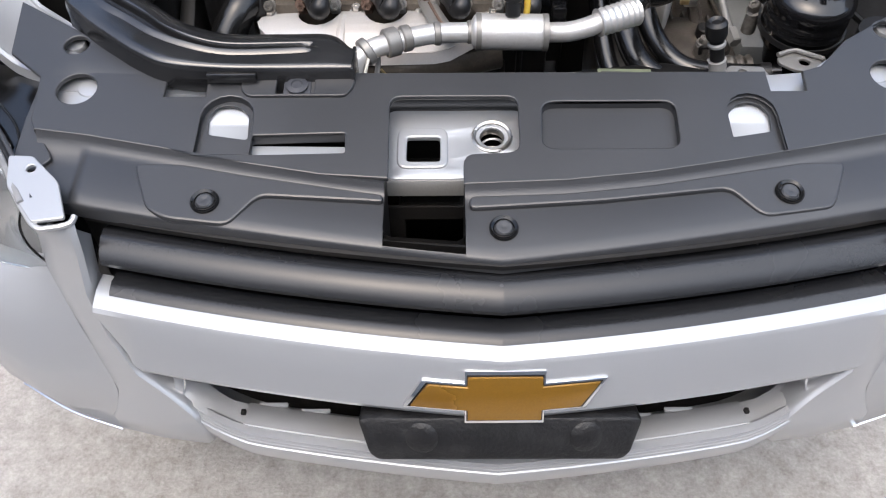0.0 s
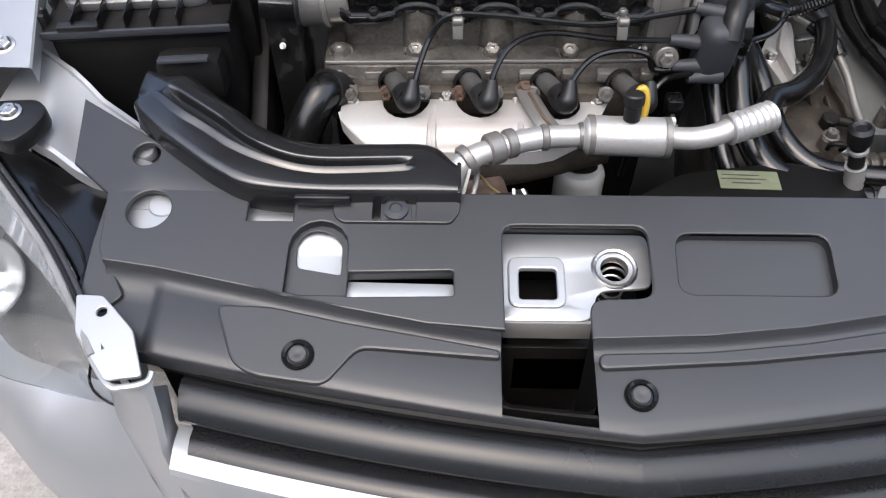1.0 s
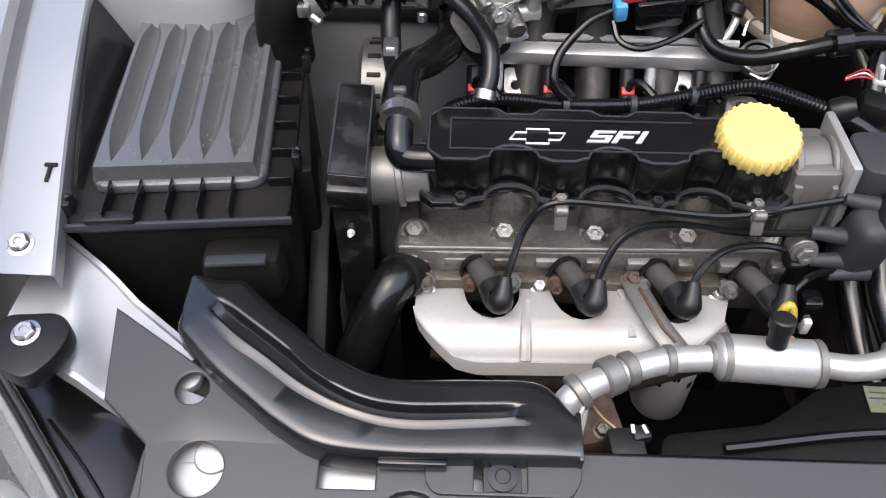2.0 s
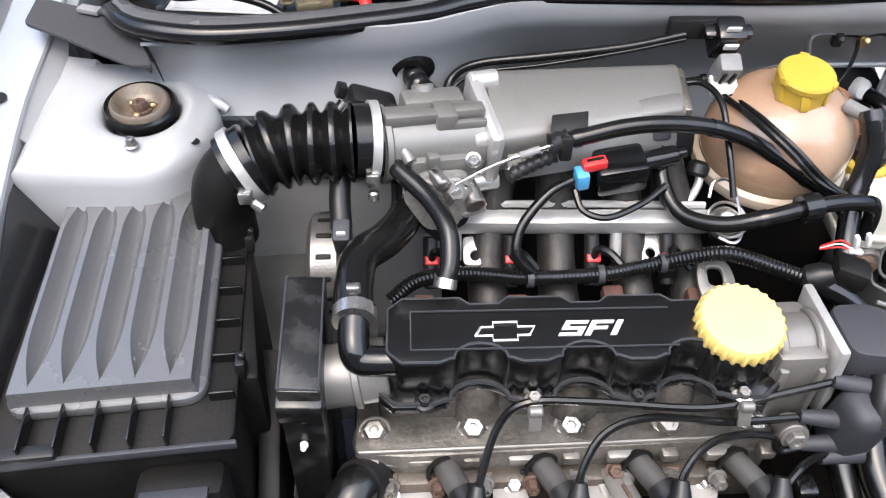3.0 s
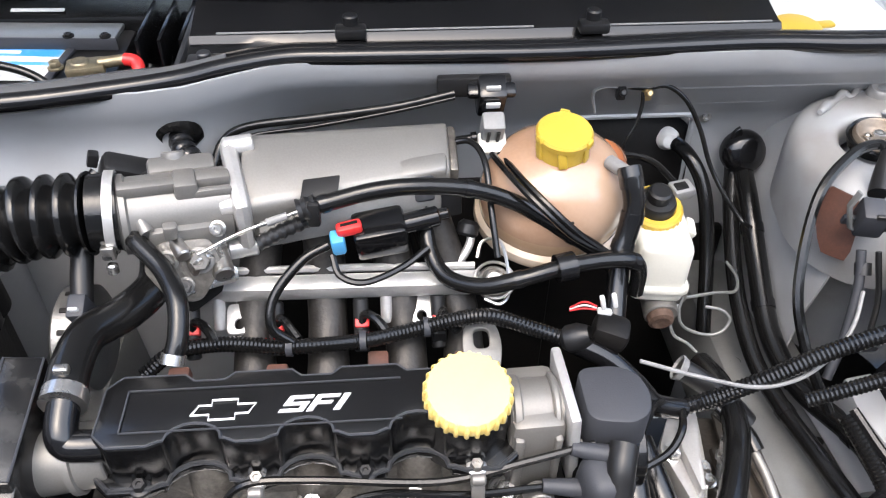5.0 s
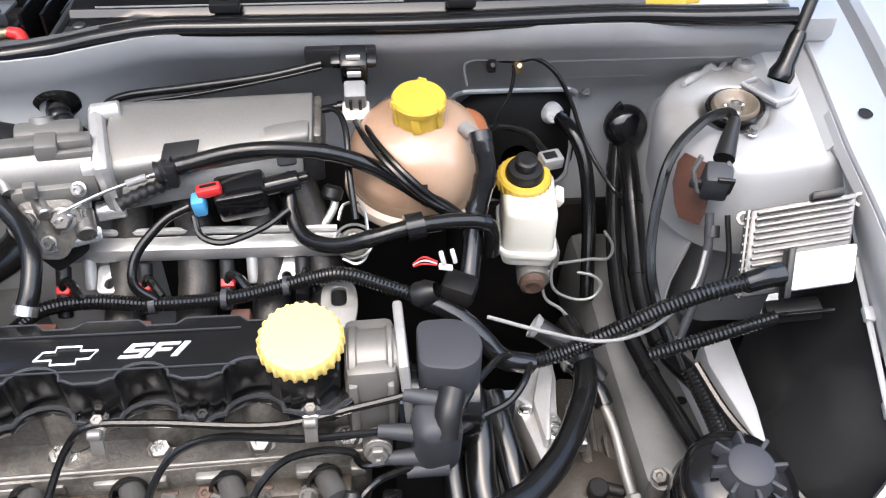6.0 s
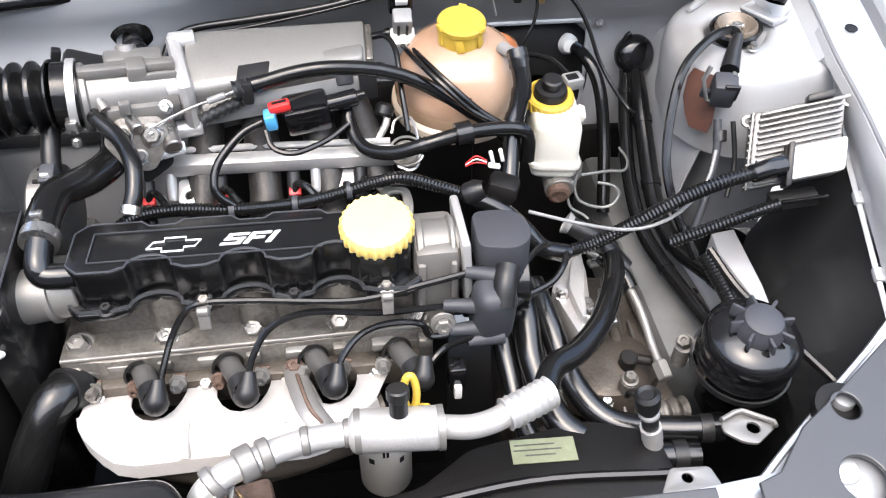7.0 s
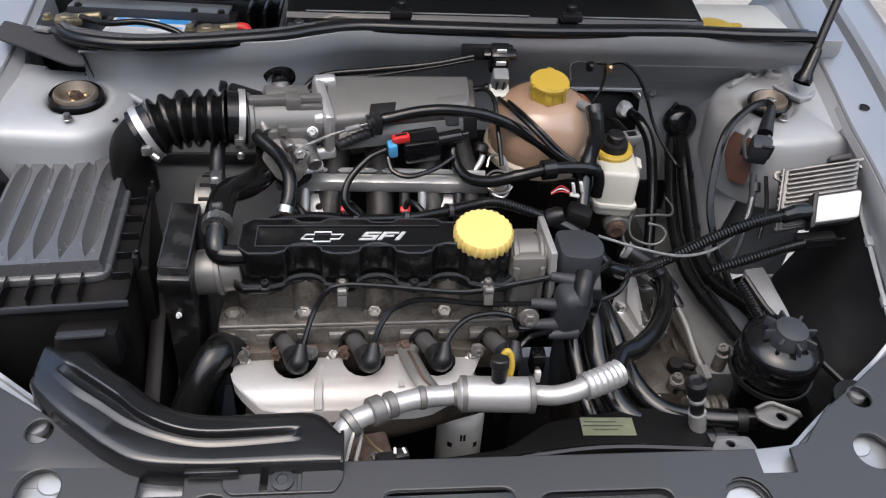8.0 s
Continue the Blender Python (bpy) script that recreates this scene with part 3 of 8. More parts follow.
tower((-0.501, 1.168, 0.888), -1, 0.086, 0.105, 6, 2, 0.0)
right_tower = tower((0.486, 1.194, 0.881), 1, 0.098, 0.083, 6, -6, 0.020)
part("tower_hole", lathe([(0, 0.0), (0.0040, 0.0), (0.0046, 0.0006)], pose(0.4312, 1.1582, 0.8660, 6, -22, 0), 14), DEEP, right_tower)
part("round_boss", lathe([(0.005, 0.003), (0.011, 0.004), (0.014, 0.001), (0.015, -0.006)], pose(0.5234, 1.2690, 0.895, 6, -6, 0), 20), GRIMY, right_tower)
part("seam_sealant", tube([(0.443, 1.242, 0.885), (0.458, 1.256, 0.885), (0.470, 1.264, 0.885), (0.487, 1.279, 0.885), (0.493, 1.272, 0.885), (0.509, 1.289, 0.885), (0.523, 1.298, 0.885)], [0.003, 0.006, 0.0035, 0.006, 0.003, 0.005, 0.003], 10, 5), GRIMY, right_tower, "lumpy painted seam sealant")
part("tower_hole", lathe([(0, 0.0), (0.0042, 0.0), (0.0048, 0.0006)], pose(-0.4456, 1.1318, 0.8730, 7, 14, 0), 14), DEEP, car)
part("seam_sealant", tube([(-0.498, 1.244, 0.882), (-0.481, 1.244, 0.884), (-0.464, 1.232, 0.882), (-0.456, 1.220, 0.879), (-0.446, 1.206, 0.876), (-0.436, 1.198, 0.874), (-0.424, 1.193, 0.868)], [0.003, 0.004, 0.0035, 0.0055, 0.0035, 0.0060, 0.004], 10, 5), BAY, car, "lumpy painted seam sealant")

# inner wings: sheet metal beside and before the towers
for side in (-1, 1):
    e = smooth_path(fender_edge(side), 5)
    rows = []
    for p in e:
        if p.y < (1.11 if side > 0 else 1.125):
            continue
        inner = 0.445 if side > 0 else 0.48
        if side < 0 and p.y > 1.25:
            rows.append([(p.x, p.y, p.z - 0.004), (p.x + 0.008, p.y, p.z - 0.012), (p.x + 0.012, p.y, p.z - 0.05), (-0.575, p.y, 0.80), (-0.57, p.y, 0.70), (-0.56, p.y, 0.45)])
        else:
            rows.append([(p.x, p.y, p.z - 0.004), (p.x - side * 0.012, p.y, p.z - 0.018), (p.x - side * 0.04, p.y, p.z - 0.022), (side * inner, p.y, 0.80), (side * (inner - 0.02), p.y, 0.70), (side * (inner - 0.03), p.y, 0.45)])
    part("inner_wing", loft(rows, thick=0.0025), BAY, car, "silver-painted inner wing panel")


def liner_edge(y):
    """Where the arch liner is clipped below the wing's side."""
    return Vector((0.528 + 0.18 * (y - 0.843), y, 0.77 + 0.30 * (y - 0.843)))


side_rows = []
for p in smooth_path(fender_edge(1), 5):
    if p.y < 1.16:
        q = liner_edge(p.y)
        side_rows.append([(p.x - 0.0005, p.y, p.z - 0.003), (p.x - 0.004, p.y, p.z - 0.012), tuple(p.lerp(q, 0.6)), (q.x + 0.004, q.y, q.z + 0.004)])
part("wing_side", loft(side_rows, thick=0.002), BAY, car, "shaded inner side of the wing")
lip = [liner_edge(0.80 + 0.03 * k) for k in range(8)]
part("liner_flange", tube([(v.x - 0.002, v.y, v.z) for v in lip], 0.0032, 8, 4, flat=0.6), BAY, car)
for k in (2, 5):
    part("flange_clip", box(tuple(lip[k] + Vector((-0.002, 0, 0.001))), (0.010, 0.016, 0.008), 0.002, (15, 0, -10)), BAY, car)
liner_rows = []
for i in range(12):
    y = 0.68 + 0.40 * i / 11
    e = liner_edge(y)
    liner_rows.append([tuple(e), (e.x - 0.006, y, e.z - 0.03), (e.x - 0.022, y, 0.70), (e.x - 0.048 - 0.018 * math.sin(math.pi * i / 11), y, 0.64), (e.x - 0.050, y, 0.52), (e.x - 0.05, y, 0.2)])
part("wheel_liner", loft(liner_rows, thick=0.003), LINER, car, "smooth black plastic wheel arch liner")
liner_rows = [[(-0.552 - 0.18 * (y - 0.78), y, 0.79 + 0.25 * (y - 0.78)), (-0.545, y, 0.70), (-0.53, y, 0.2)] for y in (0.87, 0.93, 1.0, 1.08, 1.15)]
part("wheel_liner", loft(liner_rows, thick=0.003), LINER, car)
for side in (-1, 1):
    w = part("wheel", lathe([(0.17, -0.08), (0.25, -0.085), (0.278, -0.07), (0.285, -0.04), (0.285, 0.04), (0.278, 0.07), (0.25, 0.085), (0.17, 0.08)], pose(side * 0.66, 1.08, 0.284, 0, 90, 0), 40), RUBBER, car, "black tyre")
    part("rim", lathe([(0, 0.05), (0.03, 0.055), (0.06, 0.045), (0.15, 0.06), (0.172, 0.08), (0.172, -0.08), (0.16, -0.06), (0, -0.05)], pose(side * 0.66, 1.08, 0.284, 0, side * 90, 0), 32), BRIGHT, w)
# chassis rails and the bright rail beside the liner
for side in (-1, 1):
    part("chassis_rail", box((side * 0.405, 1.10, 0.56), (0.115, 0.42, 0.12), 0.018, (0, side * 4, 0)), RAIL, car, "grey painted chassis side member")
part("upper_rail", prism([(0.4331, 1.0234), (0.4644, 1.0286), (0.4588, 0.9304), (0.4505, 0.8772), (0.4415, 0.8982), (0.4290, 0.9871)], 0.655, 0.70, 0.002), BAY, car, "bright painted sheet metal rail")
# The rolled edge's highlight is put into paint paler than the rail's.
part("rail_edge", tube([(0.430, 1.084, 0.622), (0.436, 1.046, 0.622), (0.440, 1.002, 0.622), (0.442, 0.967, 0.622), (0.443, 0.935, 0.622)], 0.012, 12, 6, flat=0.5), BAY, car, "rolled edge of the side member with its highlight in paler paint")
for x, y in ((0.372, 1.119), (0.421, 1.002)):
    part("rail_hole", lathe([(0, 0.0), (0.0055, 0.0), (0.006, 0.0006)], pose(x, y, 0.6215, 0, -4, 0), 12), DEEP, car)
part("undertray", box((0, 0.95, 0.2), (1.0, 0.8, 0.012), 0.004), DEEP, car, "dark underside shield")
part("front_crossmember", box((0, 0.60, 0.33), (0.9, 0.10, 0.10), 0.01), DEEP, car)

# slam panel metal below the black cover
def under(x, y):
    return cover_z(x, y) - 0.0125 - 0.012 * smoothstep(0.108, 0.09, abs(x + 0.03))


for side in (-1, 1):
    c = -0.002
    rim = [(c + side * a, b) for a, b in ((0.105, 0.546), (0.20, 0.552), (0.40, 0.585), (0.452, 0.60), (0.462, 0.65), (0.48, 0.72), (0.42, 0.70), (0.365, 0.676), (0.28, 0.668), (0.27, 0.655), (0.105, 0.652))]
    gap = rounded([(c + side * a, b) for a, b in ((0.130, 0.5765), (0.2400, 0.5780), (0.2400, 0.605), (0.130, 0.605))], 0.004)
    part("slam_panel", sheet([rim, gap], 0.006, under, 0.0015), SILVER, car, "silver-painted front crossmember")
    c = -0.008
    edge = [(0.583, 0.845), (0.545, 0.818), (0.454, 0.752), (0.382, 0.698), (0.344, 0.668)]
    inner, outer = smooth_path([(a, b, 0) for a, b in edge], 6), smooth_path([(a, b, 0) for a, b in ((0.597, 0.765), (0.5435, 0.7251), (0.5057, 0.7074), (0.4656, 0.6894), (0.36, 0.660))], 6)
    rows = []

    def panel_z(x, y):
        return cover_z(x, y) - 0.0055 - 0.017 * smoothstep(0.530, 0.500, x)

    for p, q in zip(inner, outer):
        row = []
        for k in range(9):
            v = p.lerp(q, k / 8)
            dip = -0.006 * math.exp(-((v.x - 0.525 - 0.10 * (v.y - 0.76)) / 0.010) ** 2) + 0.004 * math.exp(-((v.x - 0.550) / 0.014) ** 2)
            row.append((c + side * v.x, v.y, panel_z(v.x, v.y) + dip * math.sin(math.pi * min(1, k / 8 + 0.1))))
        rows.append(row)
    panel = part("headlight_panel", loft(rows, thick=0.003), SILVER, car, "bright painted corner panel beside the headlight")
    part("panel_flange", loft([[(c + side * q.x, q.y, panel_z(q.x, q.y) - 0.001), (c + side * (q.x - 0.001), q.y + 0.001, panel_z(q.x, q.y) + 0.003), (c + side * (q.x - 0.004), q.y + 0.004, panel_z(q.x, q.y) + 0.003), (c + side * (q.x - 0.006), q.y + 0.006, panel_z(q.x, q.y) - 0.012)] for q in inner], thick=0.0015), SILVER, panel)
    part("panel_lip", loft([[(c + side * q.x, q.y, panel_z(q.x, q.y) - 0.0005), (c + side * (q.x + 0.002), q.y - 0.004, panel_z(q.x, q.y) - 0.0010), (c + side * (q.x + 0.003), q.y - 0.006, panel_z(q.x, q.y) - 0.012)] for q in outer], thick=0.0012), SILVER, panel)
latch_z = lambda x, y: cover_z(x, y) - 0.0345
latch = part("latch_plate", sheet([rounded([(-0.106, 0.645), (0.036, 0.645), (0.036, 0.590), (-0.014, 0.586), (-0.022, 0.556), (-0.106, 0.556)], 0.010),
                                   rounded([(-0.086, 0.609), (-0.049, 0.609), (-0.049, 0.574), (-0.086, 0.574)], 0.005), circle(0.003, 0.609, 0.0125)], 0.004, latch_z), SILVER, car, "silver-painted bonnet latch plate")
part("square_rim", sheet([rounded([(-0.0945, 0.6195), (-0.0425, 0.6195), (-0.0425, 0.568), (-0.0945, 0.568)], 0.011), rounded([(-0.0845, 0.607), (-0.0505, 0.607), (-0.0505, 0.576), (-0.0845, 0.576)], 0.004)], 0.006, lambda x, y: latch_z(x, y) + 0.0024, 0.0016), SILVER, latch, sharp=18)
ring_pose = pose(0.003, 0.609, latch_z(0, 0.609), 9, 0, 0)
part("latch_ring", lathe([(0.0215, -0.002), (0.0212, 0.0014), (0.0195, 0.0028), (0.0172, 0.0018), (0.0162, -0.001), (0.0150, -0.0035), (0.0138, -0.0015), (0.0124, -0.003), (0.0122, -0.010)], ring_pose, 36), STEEL, latch, "bright pressed ring")
part("striker_spring", tube([(0.003 + 0.0115 * math.cos(a), 0.609 + 0.0115 * math.sin(a), latch_z(0, 0.609) - 0.010 - 0.0018 * a) for a in [0.4 * k for k in range(48)]], 0.0013, 6, 1, smooth=False), STEEL, latch)
# Shade on the fold is put into a darker metal than the plate's.
part("latch_drop", loft([[(x, y, latch_z(x, 0.556) + dz) for y, dz in ((0.5575, -0.0010), (0.5545, -0.0016), (0.5520, -0.0050), (0.5500, -0.0120), (0.5490, -0.0170))] for x in (-0.106, -0.09, -0.06, -0.03, -0.022)], thick=0.002), CAST, latch, "folded plate edge in a darker tone for shade")
# Near-black boxes below the plate stand in for shade in its openings.
part("latch_shade_box", join(box((-0.06, 0.592, 0.655), (0.060, 0.050, 0.004), 0.001), box((-0.06, 0.568, 0.67), (0.06, 0.003, 0.03), 0.0005)), DEEP, latch)
part("latch_shade_block", box((-0.03, 0.595, 0.62), (0.13, 0.09, 0.07), 0.008), DEEP, car)

# ---- black cover over the slam panel ----
cover = thing("radiator_cover", (0, 0.55, 0.73), "satin black plastic radiator cover with cutouts, clipped along the nose", "cover")
crease = [(-0.452, 0.588), (-0.40, 0.580), (-0.319, 0.563), (-0.234, 0.544), (-0.165, 0.531), (-0.102, 0.521), (-0.023, 0.519), (0.068, 0.523), (0.15, 0.532), (0.231, 0.546), (0.32, 0.563), (0.40, 0.579), (0.45, 0.588)]
top_rim = [(-0.458, 0.60), (-0.464, 0.658), (-0.504, 0.692), (-0.514, 0.771), (-0.42, 0.712), (-0.352, 0.668), (-0.331, 0.661), (-0.331, 0.630), (-0.289, 0.630), (-0.289, 0.661),
           (0.286, 0.661), (0.286, 0.634), (0.322, 0.634), (0.324, 0.661), (0.345, 0.668), (0.380, 0.705), (0.424, 0.733), (0.50, 0.786), (0.500, 0.70), (0.466, 0.662), (0.456, 0.60)]
notch = [(-0.028, 0.519)] + rounded([(-0.028, 0.520), (-0.028, 0.555), (0.027, 0.557), (0.028, 0.628), (-0.101, 0.628), (-0.1005, 0.526)], 0.013, 4)[5:-5] + [(-0.0995, 0.526)]
right_crease = [q for q in crease if q[0] > -0.022][::-1]
left_crease = [q for q in crease if q[0] < -0.11][::-1]
rim = top_rim + right_crease + notch + left_crease


def arch(x0, x1, y0, y1, n=8):
    r = (x1 - x0) / 2
    cx = (x0 + x1) / 2
    return [(x1, y0)] + [(cx + r * math.cos(math.pi * k / n), y1 - r + r * math.sin(math.pi * k / n)) for k in range(n + 1)] + [(x0, y0)]


holes = [circle(-0.422, 0.641, 0.0203, 32), circle(-0.437, 0.703, 0.0130), circle(0.414, 0.655, 0.0203, 32), circle(0.428, 0.720, 0.0130),
         rounded([(-0.2365, 0.5785), (-0.1435, 0.5813), (-0.1425, 0.5568), (-0.2350, 0.5548)], 0.003), arch(-0.289, -0.2365, 0.556, 0.630), arch(0.2345, 0.287, 0.556, 0.632),
         rounded([(0.052, 0.621), (0.186, 0.621), (0.183, 0.561), (0.049, 0.561)], 0.014), rounded([(-0.219, 0.659), (-0.183, 0.659), (-0.183, 0.630), (-0.219, 0.630)], 0.002)]
top = part("top_panel", sheet([rim] + holes, 0.005, cover_z, 0.0014), TRIM, cover, sharp=18)
for h in holes[4:8]:
    b = bmesh.new()
    up = [b.verts.new((x, y, cover_z(x, y) - 0.001)) for x, y in h]
    dn = [b.verts.new((x, y, cover_z(x, y) - (0.012 if h is not holes[7] else 0.020))) for x, y in h]
    for k in range(len(h)):
        q = (k + 1) % len(h)
        b.faces.new((up[k], up[q], dn[q], dn[k]))
    bmesh.ops.recalc_face_normals(b, faces=b.faces)
    part("cutout_wall", b, TRIM, top)
part("tray", sheet([rounded([(0.050, 0.623), (0.188, 0.623), (0.186, 0.559), (0.047, 0.559)], 0.014)], 0.003, lambda x, y: cover_z(x, y) - 0.0095, 0.0005), TRIM, top, sharp=18)
d_left = [(-0.281, 0.587), (-0.284, 0.610), (-0.277, 0.622), (-0.266, 0.6255), (-0.252, 0.622), (-0.243, 0.611), (-0.241, 0.580)]
for x0, x1, flip in ((-0.290, -0.2355, 0), (0.2335, 0.288, 1)):
    hole = rounded([(-0.003 - x, y + 0.001) for x, y in d_left] if flip else d_left, 0.004, 3)
    part("arch_tray", sheet([arch(x0, x1, 0.553, 0.633), hole], 0.003, lambda x, y: cover_z(x, y) - 0.0075, 0.0006), TRIM, top, sharp=18)
for x, y, r, ox, oy in ((-0.422, 0.641, 0.0203, 0.0060, 0.0135), (-0.437, 0.703, 0.0130, -0.0095, 0.0140), (0.414, 0.655, 0.0203, -0.0060, 0.0135), (0.428, 0.720, 0.0130, 0.0095, 0.0140)):
    m = pose(x, y, cover_z(x, y), 9, 0, 0)
    # Black cup under the hole stands in for the shade around the metal.
    part("hole_shade_cup", lathe([(r + 0.001, -0.0035), (r + 0.013, -0.0045), (r + 0.013, -0.017), (r * 0.5, -0.0195), (0, -0.0195)], m, 28), DEEP, top)
    big = r > 0.015
    q = 0.74 if big else 0.86
    pad = lathe([(r * q, -0.008), (r * (q - 0.01), -0.0015), (r * (q - 0.08), 0.0), (r * 0.30, 0.0003), (0, 0.0003)], m @ pose(ox * (1.3 if big else 1), oy, -0.011), 28)
    part("adjuster_pad" if big else "panel_edge", pad, SILVER, top, "bright painted metal seen through the hole")
for sx, c in ((-1, 0.0), (1, -0.004)):
    o = [(c + sx * x, y) for x, y in ((0.444, 0.583), (0.455, 0.600), (0.460, 0.656), (0.468, 0.660), (0.470, 0.610), (0.468, 0.548), (0.444, 0.545), (0.430, 0.560))]
    part("side_flange", sheet([rounded(o, 0.004, 3)], 0.004, lambda x, y: cover_z(x, y) - 0.0095, 0.0012), TRIM, top, sharp=18)
    wall = [(c + sx * x, y) for x, y in ((0.444, 0.586), (0.4525, 0.592), (0.4560, 0.600), (0.4585, 0.630), (0.4635, 0.657))]
    part("side_step", loft([[(x, y, cover_z(x, y) - 0.0010), (x - sx * 0.0005, y, cover_z(x, y) - 0.0030), (x + sx * 0.0010, y, cover_z(x, y) - 0.0065), (x + sx * 0.0030, y - 0.0005, cover_z(x, y) - 0.0100)] for x, y in wall], thick=0.001), TRIM, top)
# flap that holds the air duct
part("flap", sheet([rounded([(-0.253, 0.658), (-0.138, 0.658), (-0.138, 0.640), (-0.146, 0.627), (-0.245, 0.627), (-0.253, 0.636)], 0.005), rounded([(-0.217, 0.650), (-0.178, 0.650), (-0.178, 0.630), (-0.217, 0.630)], 0.002)], 0.004, lambda x, y: cover_z(x, y) + 0.003, 0.001), TRIM, top, sharp=18)
part("flap_screw", join(box((-0.196, 0.642, 0.746), (0.028, 0.024, 0.004), 0.001, (9, 0, 0)), lathe([(0.011, 0), (0.011, 0.003), (0.006, 0.0045), (0.005, 0.003), (0, 0.003)], pose(-0.196, 0.641, 0.748, 9, 0, 0), 20)), GREY, top)

# the apron in front of the crease
def crease_y(x):
    for (xa, ya), (xb, yb) in zip(crease, crease[1:]):
        if xa <= x <= xb:
            return ya + (yb - ya) * (x - xa) / (xb - xa)
    return crease[0][1]


def front_y(x):
    d = abs(x - 0.006)
    return 0.438 + 0.115 * d + 0.115 * d * d


def apron_row(x, s=0.0):
    cy, fy = crease_y(x), front_y(x)
    out = []
    for t, dz in ((-0.06, -0.0030), (0.0, -0.0010), (0.03, -0.0040), (0.07, -0.0080), (0.13, -0.0100), (0.22, -0.0094), (0.4, -0.0080), (0.6, -0.0070), (0.8, -0.0064), (0.93, -0.0070), (0.97, -0.0088), (0.985, -0.013), (1.0, -0.022)):
        y = cy + (fy - cy) * t
        drop = -0.0055 * smoothstep(0.398, 0.403, abs(x)) * smoothstep(0.10, 0.22, t) * (1 if t < 0.97 else 0)
        out.append((x, y, cover_z(x, y) + dz + drop))
    return out


xs_left = [-0.45, -0.43, -0.407, -0.402, -0.397, -0.39, -0.36, -0.32, -0.28, -0.24, -0.20, -0.16, -0.13, -0.103]
xs_right = [-0.027, -0.018, 0.0, 0.006, 0.012, 0.04, 0.08, 0.12, 0.16, 0.20, 0.24, 0.28, 0.32, 0.36, 0.39, 0.397, 0.402, 0.407, 0.43, 0.45]
apron = part("apron", loft([apron_row(x) for x in xs_left], thick=0.003), TRIM, cover, sharp=50)
part("apron", loft([apron_row(x) for x in xs_right], thick=0.003), TRIM, cover, sharp=50)
mid_rows = []
for x in (-0.104, -0.09, -0.06, -0.03, -0.026):
    mid_rows.append([q for q in apron_row(x) if q[1] < 0.4640] or apron_row(x)[-4:])
n_mid = min(len(r) for r in mid_rows)
part("apron", loft([r[-n_mid:] for r in mid_rows], thick=0.003), TRIM, cover, sharp=50)
apron_z = lambda x, y: cover_z(x, y) - 0.0040
part("raised_panel", sheet([rounded([(-0.346, 0.549), (-0.325, 0.497), (-0.306, 0.486), (-0.246, 0.478), (-0.221, 0.511), (-0.104, 0.503), (-0.104, 0.511), (-0.234, 0.534), (-0.30, 0.548)], 0.010)], 0.007, apron_z, 0.0022), TRIM, apron, sharp=18)
part("raised_panel", sheet([rounded([(-0.023, 0.495), (0.10, 0.503), (0.222, 0.517), (0.248, 0.485), (0.316, 0.495), (0.340, 0.547), (0.30, 0.547), (0.231, 0.535), (0.15, 0.521), (0.068, 0.512), (-0.023, 0.509)], 0.010)], 0.007, apron_z, 0.0022), TRIM, apron, sharp=18)
# Added near-black box: the pocket's shade is put into its walls and floor.
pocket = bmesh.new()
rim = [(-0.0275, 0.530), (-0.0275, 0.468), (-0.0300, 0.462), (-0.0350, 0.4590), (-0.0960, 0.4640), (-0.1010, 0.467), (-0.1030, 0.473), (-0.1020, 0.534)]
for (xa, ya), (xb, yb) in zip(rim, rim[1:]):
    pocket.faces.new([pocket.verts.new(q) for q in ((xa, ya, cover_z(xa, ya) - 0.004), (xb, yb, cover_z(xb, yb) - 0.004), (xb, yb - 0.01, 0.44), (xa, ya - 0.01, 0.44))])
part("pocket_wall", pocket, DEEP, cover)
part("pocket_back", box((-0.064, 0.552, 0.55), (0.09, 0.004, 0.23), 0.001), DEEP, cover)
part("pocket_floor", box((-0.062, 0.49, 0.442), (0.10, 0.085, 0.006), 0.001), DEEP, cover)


def push_clip(x, y, z):
    m = pose(x, y, z, 10, 0, 0)
    c = thing("push_clip", (x, y, z), "round black plastic push clip in the radiator cover", "clip", "clips along the radiator cover")
    part("clip_rim", lathe([(0.0135, -0.003), (0.0135, 0.001), (0.012, 0.003), (0.0095, 0.0012), (0.009, -0.002)], m, 28), RUBBER, c)
    part("clip_head", lathe([(0.0085, -0.002), (0.0085, 0.001), (0.007, 0.0025), (0.002, 0.0028), (0, 0.002)], m, 20), TRIM, c)
    return c


for x, y in ((-0.270, 0.503), (0.008, 0.474), (0.277, 0.511)):
    push_clip(x, y, cover_z(x, y) + (-0.0028 if abs(x) > 0.1 else -0.0052))

# ---- grille, badge, bumper ----
grille = thing("grille", (0, 0.42, 0.66), "black plastic grille of horizontal bars between the headlights", "grille")
part("grille_bar", sweep([(0.447, 0.686), (0.434, 0.693), (0.424, 0.693), (0.412, 0.686), (0.4055, 0.678), (0.406, 0.673), (0.413, 0.669), (0.435, 0.669)], -0.372, 0.384, 41), BARS, grille, "smooth charcoal plastic bar")
part("grille_bar", sweep([(0.418, 0.652), (0.401, 0.657), (0.390, 0.6545), (0.385, 0.650), (0.415, 0.644)], -0.366, 0.378, 41), BARS, grille)
part("grille_backing", sweep([(0.455, 0.71), (0.452, 0.71), (0.450, 0.55), (0.455, 0.55)], -0.40, 0.41, 15), DEEP, grille)
part("lower_frame", sweep([(0.447, 0.706), (0.438, 0.703), (0.437, 0.699), (0.449, 0.697)], -0.39, 0.395, 31), DEEP, grille)

